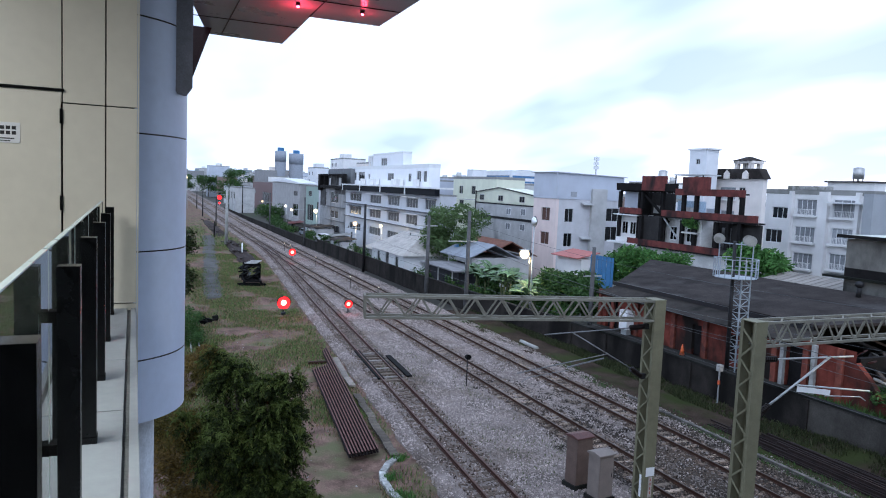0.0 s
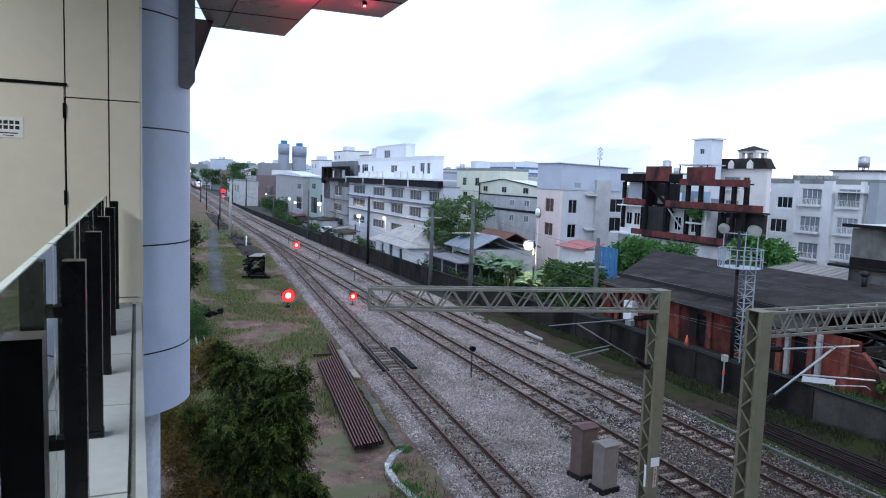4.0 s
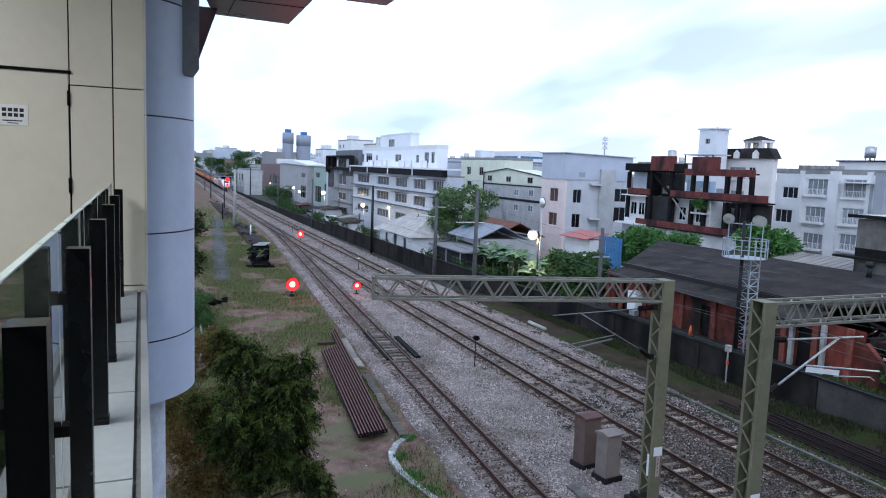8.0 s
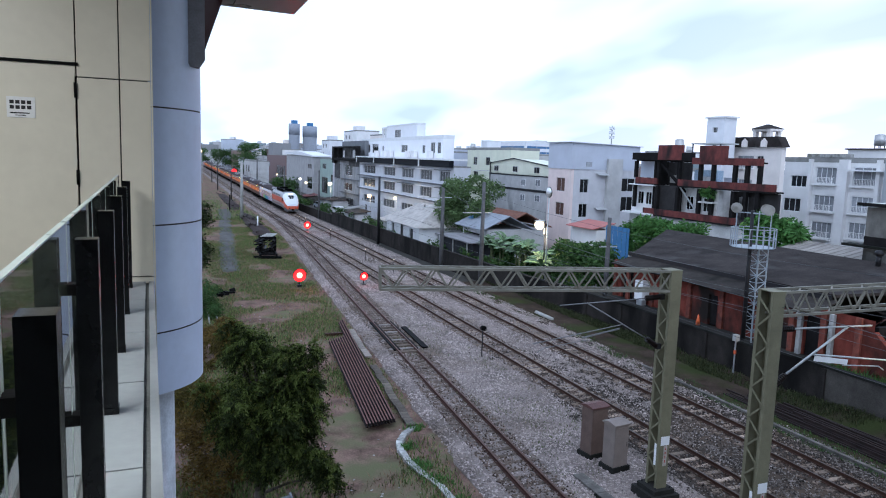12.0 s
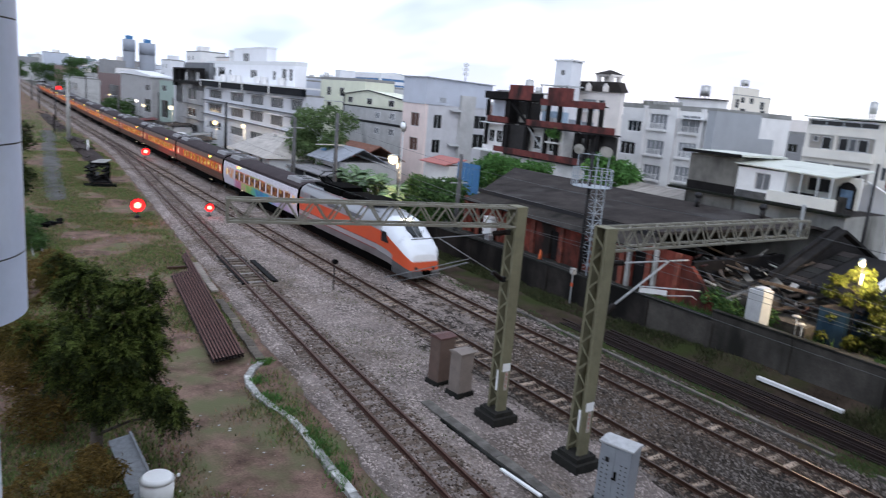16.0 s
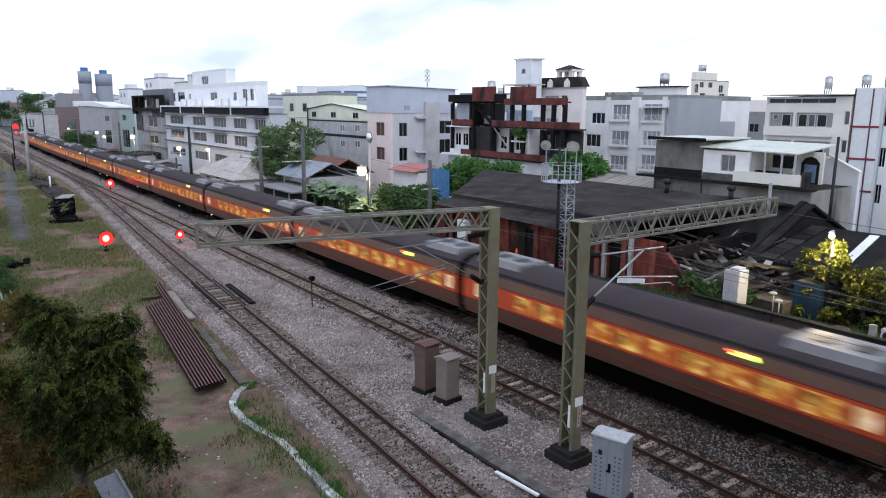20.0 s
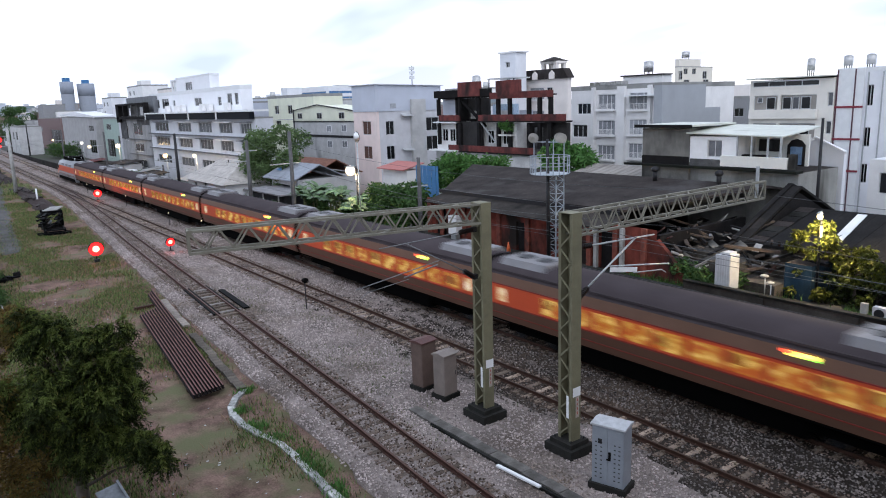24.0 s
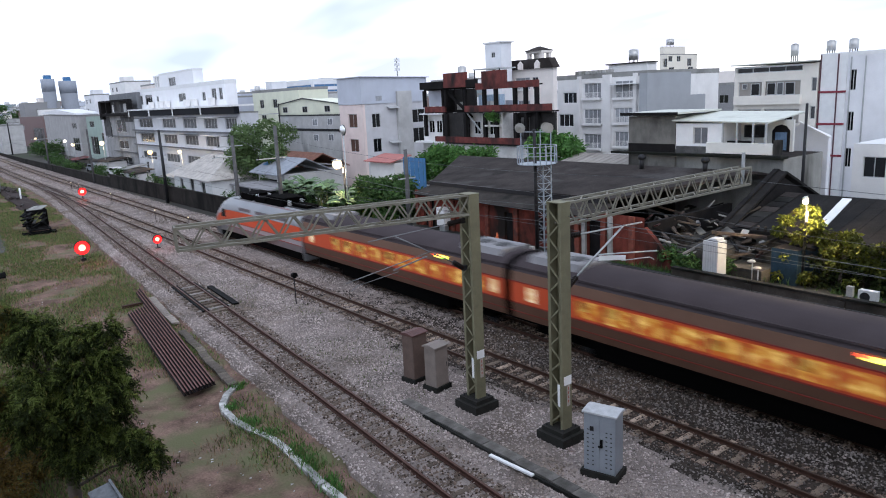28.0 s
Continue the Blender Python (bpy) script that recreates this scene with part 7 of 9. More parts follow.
lean = building("grey_shelter", "low grey shelter with a sloping tin roof", 34.5, 39.5, 73, 80, 3.3, BAREGREY, [(1, 5, 0.9, 2.6, GLASSDARK, 0)], (), roof=ROOFGREY, parapet=0, category="shelter")
bm = bmesh.new()
extrude_y(bm, [(-0.9, 3.2), (2.5, 4.8), (5.9, 3.2), (5.9, 3.3), (2.5, 4.92), (-0.9, 3.32)], -0.7, 7.6)
part("tin_roof", bm, mat("dull_blue_grey_tin", (0.30, 0.325, 0.37), 0.6, 0.1, 0.2, 1.5, 15, 0.1, ((0.16, 0.16, 0.17), 0.56)), lean)
bm = bmesh.new()
bar(bm, (0.6, 6.3, 4.02), (2.3, 6.3, 4.84), 1.2, 0.04)
part("blue_sheet", bm, BLUETIN, lean)
# closed dark block whose colour gives the shade under the carport roof
lean2 = building("dark_carport", "dark open carport with a grey flat roof", 31, 36, 69, 78, 2.2, mat("carport_shade_wall", (0.05, 0.052, 0.06), 0.9, 0, 0.3, 1, 12, 0.2), (), (), roof=ROOFGREY, parapet=0, category="carport")
add_box(lean2, "roof_plate", -0.7, 5.2, -0.5, 9.4, 2.25, 2.38, mat("weathered_plank", (0.24, 0.235, 0.245), 0.85, 0, 0.25, 2, 20, 0.2, stretch=(1, 0.2, 1)))
for y in (0.4, 4.4, 8.4):
    add_box(lean2, "post", -0.55, -0.43, y, y + 0.12, -0.75, 2.25, PALECONC)
rt = thing("red_roof_hut", (44.3, 70.6, 0), "hut with a faded red tin roof beside a blue fence", "hut")
add_box(rt, "wall", 0, 2.2, -5.0, 0, -0.7, 3.95, PALETILE)
bm = bmesh.new()
extrude_y(bm, [(-0.7, 4.0), (2.3, 4.62), (2.3, 4.72), (-0.7, 4.1)], -5.2, 0.3)
part("tin_roof", bm, REDTIN, rt, "faded red tin roof")
bf = thing("blue_tin_fence", (44.2, 62.8, 0), "bright blue corrugated tin fence", "fence")
for k in range(10):
    add_box(bf, "sheet", -0.04 - 0.05 * (k % 2), 0.0 - 0.05 * (k % 2), -3.2 + k * 0.4, -2.82 + k * 0.4, -0.7, 4.75, BLUETIN)
orange = building("tile_roof_house", "low house under a rusty red tile roof", 40, 46, 80, 92, 2.8, BAREGREY, (), (), roof=ROOFGREY, parapet=0, category="house")
bm = bmesh.new()
extrude_y(bm, [(-0.8, 2.8), (3, 4.6), (6.8, 2.8), (6.8, 2.9), (3, 4.75), (-0.8, 2.9)], -0.6, 12.6)
part("tile_roof", bm, mat("rusty_tile", (0.22, 0.10, 0.07), 0.85, 0, 0.3, 2, 20, 0.3), orange)

# poles
POLEGREY = mat("weathered_pole", (0.13, 0.13, 0.135), 0.9, 0, 0.25, 2, 25, 0.2, ((0.06, 0.06, 0.06), 0.55))


def pole(x, y, top, label, arms=(), name="utility_pole", r=0.14, m=None, base=-0.5):
    e = thing(name, (x, y, base), label, "pole", "poles along the wall")
    bm = bmesh.new()
    rod(bm, (0, 0, 0), (0, 0, top - base), r * 1.15, r * 0.8, n=12)
    part("shaft", bm, m or POLEGREY, e)
    for z, a, b in arms:
        bm = bmesh.new()
        bar(bm, (a, 0, z - base), (b, 0, z - base), 0.07, 0.09)
        part("cross_arm", bm, GALV, e)
        bm = bmesh.new()
        rod(bm, (a * 0.9, 0, z - base), (a * 0.9, 0, z - base + 0.25), 0.05, n=8)
        part("insulator", bm, INSUL, e)
    return e


pole(27.0, 68.1, 8.2, "round concrete pole with a black box near its top", ((7.2, -1.6, 1.0), (6.2, -2.2, 0)), r=0.2)
e = pole(27.2, 58.6, 9.2, "tall round concrete pole with cross arms", ((6.4, -2.0, 0.8),), r=0.19)
pole(26.9, 91.0, 8.6, "dark slim concrete pole by the wall", ((5.4, -2.5, 0.5),), r=0.19, m=DARKSTEEL)
pole(31.2, 44.6, 7.2, "grey concrete pole with a transformer bracket", ((5.0, -0.8, 0.8),), r=0.17, m=POLEGREY, base=1.2)
pole(26.5, 128, 8.4, "slim concrete pole beside a wall", ((6.2, -2.5, 0.5),), r=0.17)
pole(26.3, 166, 8.4, "slim concrete pole beside a wall", ((6.2, -2.5, 0.5),), r=0.17)
pole(12.8, 127, 9.6, "tall white concrete pole beside the points", (), r=0.26, m=PALECONC)
pole(14.8, 170, 7.0, "slim dark pole by the line", ((5.5, -0.5, 6.5),), r=0.13, m=DARKSTEEL)
pole(15.0, 215, 8.0, "slim dark pole by the line", ((6.5, -0.5, 8.5),), r=0.15, m=DARKSTEEL)
pole(16.2, 260, 8.0, "slim dark pole by the line", ((6.5, -0.5, 8.5),), r=0.15, m=DARKSTEEL)
pole(44.3, 20.7, 9.6, "black utility pole beside white blocks", (), r=0.1, m=DARKSTEEL, base=1.2)
pole(30.6, 252, 9.0, "slim dark pole beside a white shed", ((8.7, -4.0, 0.4),), r=0.2, m=DARKSTEEL)

# street lamps
WARM = glow("warm_lamp", (1.0, 0.66, 0.30), 3.0)
BRIGHT = glow("bright_lamp", (1.0, 0.82, 0.52), 2.0)
COOL = glow("cool_lamp", (1.0, 0.90, 0.75), 3.5)


def street_lamp(x, y, z, r, m, watts, label, base=-0.5, tube=False):
    e = thing("street_lamp", (x, y, base), label, "street lamp", "street lamps")
    h = z - base
    reach = r * 0.6 if tube else 0.0
    bm = bmesh.new()
    rod(bm, (0.25, 0, 0), (0.25, 0, h + 0.1), 0.07, 0.05, n=10)
    part("pole", bm, DARKSTEEL if tube else GALV, e)
    if tube:
        bm = bmesh.new()
        rod(bm, (0.12, -0.1, h - 1.1), (0.12, -0.1, h - 0.6), 0.05)
        part("tube", bm, m, e, "lit tube lamp")
    bm = bmesh.new()
    bar(bm, (0.25, 0, h + 0.1), (-reach, -0.1, h + 0.12), 0.05)
    part("arm", bm, GALV, e)
    bm = bmesh.new()
    rod(bm, (-reach, -0.1, h + 0.05), (-reach, -0.1, h + 0.14), r * 0.7, r * 0.3, n=12)
    part("shade", bm, GALV, e)
    bm = bmesh.new()
    ball(bm, (-reach, -0.1, h - r * 0.4), r * 0.62, 14, 10)
    part("bulb", bm, m, e, "lit lamp")
    if watts:
        li = bpy.data.lights.new("lamp_light", "POINT")
        li.energy, li.color, li.shadow_soft_size = watts, (1.0, 0.75, 0.42), r
        o = new("lamp_light", li)
        o.location = (x - 0.3, y - 0.3, z - r * 1.6)
    return e


street_lamp(31.0, 54.2, 6.0, 0.7, BRIGHT, 520, "warm lit street lamp on a pole among trees", -0.5, True)
street_lamp(33.6, 15.55, 5.55, 0.22, BRIGHT, 1300, "warm lit street lamp beside a leafy tree", 1.25, True)
disc = thing("convex_mirror", (31.0, 53.4, -0.4), "round convex traffic mirror with a dark rim on a pole", "mirror")
bm = bmesh.new()
rod(bm, (0, 0, 0), (0, 0, 9.0), 0.06)
part("pole", bm, GALV, disc)
bm = bmesh.new()
rod(bm, (-0.02, 0, 9.0), (0.02, 0, 9.0), 0.47, n=24)
part("rim", bm, DARKSTEEL, disc)
bm = bmesh.new()
ball(bm, (0, 0, 0), 0.43, 20, 10, 0.25)
m = part("mirror_face", bm, mat("mirror_face", (0.95, 0.96, 0.96), 0.35, 1.0, 0.02), disc, "bright convex mirror face")
m.matrix_basis = pose(-0.04, 0, 9.0, 0, 90, 0)
for x, y, z, r, m in ((34, 152.9, 5.3, 0.75, BRIGHT), (34, 180.5, 4.3, 0.62, BRIGHT), (34, 188.9, 4.9, 0.55, COOL), (34, 121.2, 4.5, 0.6, WARM), (34, 106.3, 5.0, 0.45, BRIGHT), (37, 250, 4.1, 0.5, WARM), (12.5, 255, 11.3, 0.55, WARM), (9, 262, 10.5, 0.45, WARM), (14, 290, 11.8, 0.45, COOL)):
    street_lamp(x, y, z, r, m, 260 if y < 180 else 0, "lit street lamp far along the line")

# lattice lighting tower
TOWERSTEEL = mat("blue_grey_tower_steel", (0.40, 0.45, 0.50), 0.5, 0.4, 0.15, 4, 50, 0.1)
lt = thing("lighting_tower", (31.0, 30.55, 1.25), "slender lattice tower with a round railed platform and floodlights", "lighting tower")
for sx in (-1, 1):
    for sy in (-1, 1):
        bm = bmesh.new()
        bar(bm, (0.62 + sx * 0.34, sy * 0.34, 0), (0.62 + sx * 0.34, sy * 0.34, 5.4), 0.06)
        part("leg", bm, TOWERSTEEL, lt)
for k in range(13):
    z = 0.3 + k * 0.4
    bm = bmesh.new()
    s = 1 if k % 2 else -1
    bar(bm, (0.62 - 0.32 * s, -0.34, z), (0.62 + 0.32 * s, -0.34, z + 0.38), 0.035)
    bar(bm, (0.28, -0.32 * s, z), (0.28, 0.32 * s, z + 0.38), 0.03)
    bar(bm, (0.28, -0.35, z), (0.96, -0.35, z), 0.04)
    bar(bm, (0.27, -0.34, z), (0.27, 0.34, z), 0.04)
    part("brace", bm, TOWERSTEEL, lt)
bm = bmesh.new()
rod(bm, (0, 0, 0), (0, 0.1, 7.6), 0.13, 0.1, n=12)
part("pole", bm, DARKSTEEL, lt)
bm = bmesh.new()
rod(bm, (0.1, 0, 5.52), (0.1, 0, 5.55), 1.15, n=28)
part("platform", bm, TOWERSTEEL, lt)
for z in (6.05, 6.6):
    bm = bmesh.new()
    ring_v = [[bm.verts.new((0.1 + rr_ * math.cos(math.tau * k / 28), rr_ * math.sin(math.tau * k / 28), zz)) for rr_, zz in ((1.18, z - 0.02), (1.22, z - 0.02), (1.22, z + 0.02), (1.18, z + 0.02))] for k in range(28)]
    for k in range(28):
        for i in range(4):
            bm.faces.new((ring_v[k][i], ring_v[k][(i + 1) % 4], ring_v[(k + 1) % 28][(i + 1) % 4], ring_v[(k + 1) % 28][i]))
    part("rail_ring", bm, TOWERSTEEL, lt)
for k in range(20):
    a0 = math.tau * k / 20
    bm = bmesh.new()
    bar(bm, (0.1 + 1.2 * math.cos(a0), 1.2 * math.sin(a0), 5.55), (0.1 + 1.2 * math.cos(a0), 1.2 * math.sin(a0), 6.6), 0.035)
    part("baluster", bm, TOWERSTEEL, lt)
for y, x in ((0.95, -0.3), (-0.35, 0.6), (-1.0, 0.1)):
    bm = bmesh.new()
    rod(bm, (x, y, 7.8), (x - 0.25, y - 0.2, 7.7), 0.16, 0.32, n=16)
    part("floodlight", bm, PALECONC, lt)
bm = bmesh.new()
bar(bm, (-0.3, 1.1, 7.45), (0.3, -1.1, 7.45), 0.06)
part("lamp_bar", bm, TOWERSTEEL, lt)
for x, y in ((-0.25, 1.0), (0.28, -1.0), (0.05, -0.35)):
    bm = bmesh.new()
    bar(bm, (x, y, 5.5), (x, y, 7.6), 0.045)
    part("lamp_stand", bm, TOWERSTEEL, lt)
stopper = thing("marker_post", (29.35, 29.4, -0.3), "short post with a red and white band by the wall", "marker post")
add_box(stopper, "post", -0.03, 0.03, -0.03, 0.03, 0, 2.3, GALV)
add_box(stopper, "box", -0.13, 0.13, -0.13, 0.13, 2.0, 2.36, CONCRETE)
add_box(stopper, "red_band", -0.05, 0.05, -0.05, 0.05, 1.25, 1.48, mat("signal_orange", (0.7, 0.13, 0.05), 0.5))

# hand trolley and old timber left of the siding
buf = thing("loading_trolley", (10.7, 78.6, -0.40), "low black track trolley loaded with grey boards in grass", "trolley", rz=-4)
for y in (-0.1, 0.75):
    bm = bmesh.new()
    bar(bm, (-1.55, y, 0.12), (1.45, y - 0.1, 0.14), 0.22, 0.22)
    part("skid", bm, BLACK, buf, bevel=0.02)
for x in (-0.8, 0.9):
    bm = bmesh.new()
    bar(bm, (x, -0.2, 0.42), (x, 5.6, 0.42), 0.16, 0.26)
    part("side_beam", bm, BLACK, buf, bevel=0.01)
for k in range(5):
    add_box(buf, "cross_beam", -0.8, 0.9, 0.3 + k * 1.2, 0.5 + k * 1.2, 0.36, 0.5, CHAR)
for x in (-0.85, 0.95):
    for y in (0.6, 4.6):
        bm = bmesh.new()
        rod(bm, (x - 0.06, y, 0.3), (x + 0.06, y, 0.3), 0.3, n=18)
        rod(bm, (x - 0.1, y, 0.3), (x + 0.1, y, 0.3), 0.07, n=10)
        part("wheel", bm, BLACK, buf)
tg = random.Random(5)
for k in range(30):
    bm = bmesh.new()
    x, y = tg.uniform(-1.5, 0.7), tg.uniform(0.0, 3.4)
    bar(bm, (x, y, 0.5 + 0.048 * k), (x + tg.uniform(0.2, 0.9), y + tg.uniform(0.8, 2.2), 0.5 + 0.048 * k + tg.uniform(-0.3, 0.3)), 0.26, 0.12)
    part("scrap_timber", bm, tg.choice((BLACK, CHAR, BLACK, DARKSTEEL)), buf)
for k in range(4):
    add_box(buf, "board", -0.7 + 0.25 * k, 0.7 + 0.2 * k, 2.6 + k * 0.55, 3.05 + k * 0.55, 2.15 + 0.03 * k, 2.23 + 0.03 * k, PALECONC, "weathered grey board")
for x in (-0.7, 0.95):
    for y in (2.7, 4.5):
        add_box(buf, "upright", x - 0.12, x + 0.12, y - 0.12, y + 0.12, 0.5, 2.12, BLACK)
for y in (2.7, 4.5):
    add_box(buf, "header_beam", -0.75, 1.05, y - 0.08, y + 0.08, 1.92, 2.14, BLACK)
OLDWOOD = mat("old_dark_timber", (0.06, 0.045, 0.04), 0.9, 0, 0.4, 4, 40, 0.5, rand=0.4)


def timber_pile(x, y, w, length, h, rz, seed):
    e = thing("timber_pile", (x, y, -0.45), "low pile of old dark timber beside the tracks", "timber pile", "piles of old timber", rz=rz)
    g = random.Random(seed)
    for k in range(26):
        bm = bmesh.new()
        yy, xx, zz = g.uniform(0, length), g.uniform(-w / 2, w / 2), g.uniform(0.1, h)
        d = g.uniform(-0.5, 0.5)
        bar(bm, (xx, yy, zz), (xx + d, yy + g.uniform(1.6, 2.6), zz + g.uniform(-0.1, 0.1)), 0.24, 0.18)
        part("timber", bm, OLDWOOD, e)
    bm = bmesh.new()
    n = 9
    rows_v = [[bm.verts.new((w * 0.5 * math.cos(math.pi * i / 6) * g.uniform(0.8, 1.15), length * j / n, max(-0.05, h * 0.8 * math.sin(math.pi * i / 6) * g.uniform(0.7, 1.1) * (0.15 if j in (0, n) else 1)))) for i in range(7)] for j in range(n + 1)]
    for j in range(n):
        for i in range(6):
            bm.faces.new((rows_v[j][i], rows_v[j][i + 1], rows_v[j + 1][i + 1], rows_v[j + 1][i]))
    part("rubble_core", bm, mat("rust_brown_rubble", (0.055, 0.034, 0.03), 0.95, 0, 0.4, 2, 14, 0.8), e)


timber_pile(13.2, 100, 2.5, 36, 0.85, -1.2, 3)
timber_pile(14.1, 147, 2.3, 52, 1.0, -0.6, 4)
bm = bmesh.new()
rod(bm, (0, 0, 0), (0, 0, 2.1), 0.11, n=10)
solo("white_stake", bm, WHITE, "white painted stake beside old timber", "stake").location = (13.4, 110, -0.5)
bm = bmesh.new()
rod(bm, (0, 0, 0), (0, 0, 3.2), 0.12, n=8)
solo("dark_stake", bm, CHAR, "dark timber stake in grass", "stake").location = (12.4, 146, -0.5)

# scrap heap and pale pipes by the column
heap = thing("scrap_heap", (4.35, 58.6, -0.42), "small black heap of scrap on grass", "scrap heap")
for k in range(13):
    bm = bmesh.new()
    p = Vector((tg.uniform(-0.75, 0.75), tg.uniform(-0.4, 0.4), tg.uniform(0.06, 0.4)))
    bar(bm, p, p + Vector((tg.uniform(-0.5, 0.5), tg.uniform(-0.4, 0.4), tg.uniform(-0.1, 0.25))), tg.uniform(0.15, 0.4), tg.uniform(0.1, 0.3))
    part("scrap_piece", bm, tg.choice((BLACK, CHAR)), heap)
for a, b in (((3.35, 60.5), (3.35, 46.5)), ((2.9, 53.0), (2.75, 48.5))):
    bm = bmesh.new()
    rod(bm, (0, 0, 0), (b[0] - a[0], b[1] - a[1], 0), 0.055, n=8)
    solo("pale_pipe", bm, PALECONC, "long pale pipe lying in the grass", "pipe", "pipes in the grass").location = (a[0], a[1], -0.28)


def lane(x, y):
    return 5.9 + (y - 70) * 0.072 + 0.08 * math.sin(y * 0.2)


lv, lf = [], []
lys = np.arange(70.5, 150, 1.0)
for y in lys:
    for i in range(6):
        u = i / 5 * 2 - 1
        x = lane(0, y) + u * (1.25 + 0.5 * noise.noise(Vector((u * 3, y * 0.5, 1))))
        lv.append((x, y, yard(x, y) + (0.05 if abs(u) < 0.9 else -0.06) if y < 130 else -0.42 + (0.05 if abs(u) < 0.9 else -0.06)))
for j in range(len(lys) - 1):
    for i in range(5):
        k = j * 6 + i
        lf.append((k, k + 1, k + 7, k + 6))
tagged(new("gravel_path", raw("gravel_path", lv, lf, mat("g_path", (0.115, 0.11, 0.108), 0.95, 0, 0.35, 0.8, 12, 0.6, ((0.07, 0.075, 0.05), 0.47)), True)), "worn grey gravel path through grass", "path", "", "structure")

# pale tank and leaning sheet under the tree
tk = thing("pale_barrel", (3.75, 18.55, -0.4), "pale plastic barrel with a domed lid on bare earth", "barrel")
bm = bmesh.new()
rod(bm, (0, 0, 0), (0, 0, 0.75), 0.42, 0.45, n=24)
part("drum", bm, WHITE, tk)
bm = bmesh.new()
rod(bm, (0, 0, 0.75), (0, 0, 0.86), 0.47, 0.36, n=24)
rod(bm, (0.5, -0.1, 0.8), (0.58, -0.12, 0.8), 0.05, n=8)
part("lid", bm, WHITE, tk)
bm = bmesh.new()
quad_box(bm, -0.33, 0.33, -1.7, 1.6, -0.02, 0.02)
quad_box(bm, 0.29, 0.36, -1.7, 1.6, 0.015, 0.1)
ob = solo("leaning_sheet", bm, mat("dull_zinc", (0.24, 0.25, 0.26), 0.5, 0.4), "dull grey metal sheet leaning beside a trunk", "sheet")
ob.matrix_basis = pose(3.4, 20.3, -0.02, 4, -10, 1.5)

# parked car by the wall
car = thing("parked_car", (33.5, 143, -0.7), "small white car parked behind the boundary wall", "car", rz=6)
bm = bmesh.new()
extrude_x(bm, [(-2.1, 0.3), (2.1, 0.3), (2.15, 0.85), (1.4, 0.95), (0.8, 1.5), (-1.0, 1.5), (-1.8, 0.95), (-2.15, 0.85)], -0.82, 0.82)
part("body", bm, WHITE, car, bevel=0.05)
bm = bmesh.new()
extrude_x(bm, [(-1.55, 0.98), (1.2, 0.98), (0.72, 1.42), (-0.95, 1.42)], -0.83, 0.83)
part("windows", bm, GLASSDARK, car)
for y in (-1.3, 1.3):
    for x in (-0.75, 0.75):
        bm = bmesh.new()
        rod(bm, (x - 0.1, y, 0.32), (x + 0.1, y, 0.32), 0.32, n=16)
        part("wheel", bm, BLACK, car)

for x, y, m in ((32.5, 122, DARKSTEEL), (33, 158, CABGREY), (34.5, 131, DARKSTEEL)):
    c = copy_thing(car, pose(x, y, -0.7, 0, 0, 4 + (y % 7)))
    c["label"] = "small car parked behind the boundary wall" if m is CABGREY else "dark car parked behind the boundary wall"
    for ch in c.children:
        if ch.name.startswith("body"):
            ch.data = ch.data.copy()
            ch.data.materials[0] = m

# ---- plants ----
LEAF_A = leafy("feathery_leaf", (0.036, 0.052, 0.015), 0.7, (0.10, 0.10, 0.025))
LEAF_B = leafy("tree_leaf", (0.062, 0.12, 0.038), 0.45, (0.12, 0.15, 0.03))
LEAF_C = leafy("lamp_tree_leaf", (0.072, 0.085, 0.016), 0.4, (0.25, 0.26, 0.04))
LEAF_D = leafy("bright_leaf", (0.082, 0.185, 0.05), 0.5, (0.18, 0.26, 0.06))
GRASS = leafy("grass_blade", (0.118, 0.168, 0.056), 0.75, (0.32, 0.23, 0.11))


def tree(name, at, label, clumps, count, size, leaf, trunk_top, trunk_r=0.16, limbs=7, droop=0.3, ratio=2.6, flat=0.8, group="", out=None):
    e = thing(name, at, label, "tree", group)
    bm = bmesh.new()
    top = Vector(trunk_top)
    rod(bm, (0, 0, -0.4), top * 0.5 + Vector((0.08, 0.05, 0)), trunk_r * 1.25, trunk_r * 0.9, n=9)
    rod(bm, top * 0.5 + Vector((0.08, 0.05, 0)), top, trunk_r * 0.9, trunk_r * 0.5, n=9)
    part("trunk", bm, BARK, e)
    for c in clumps[:limbs]:
        bm = bmesh.new()
        q = Vector(c[:3])
        s = top * random.Random(int(c[0] * 100)).uniform(0.5, 0.95)
        m = s.lerp(q, 0.55) + Vector((0, 0, 0.15))
        rod(bm, s, m, trunk_r * 0.42, trunk_r * 0.25, n=6)
        rod(bm, m, q, trunk_r * 0.25, trunk_r * 0.08, n=6)
        part("limb", bm, BARK, e)
    me = leaf_mesh("crown", blob_points(clumps, count, flat), size, leaf, droop, ratio, out)
    part("crown", me, leaf, e)
    return e


def clumps(seed, n, spread, z0, z1, r0, r1):
    g = random.Random(seed)
    out = []
    for _ in range(n):
        a, d = g.uniform(0, math.tau), g.uniform(0.15, 1) ** 0.7
        out.append((math.cos(a) * d * spread[0], math.sin(a) * d * spread[1], g.uniform(z0, z1), g.uniform(r0, r1)))
    return out


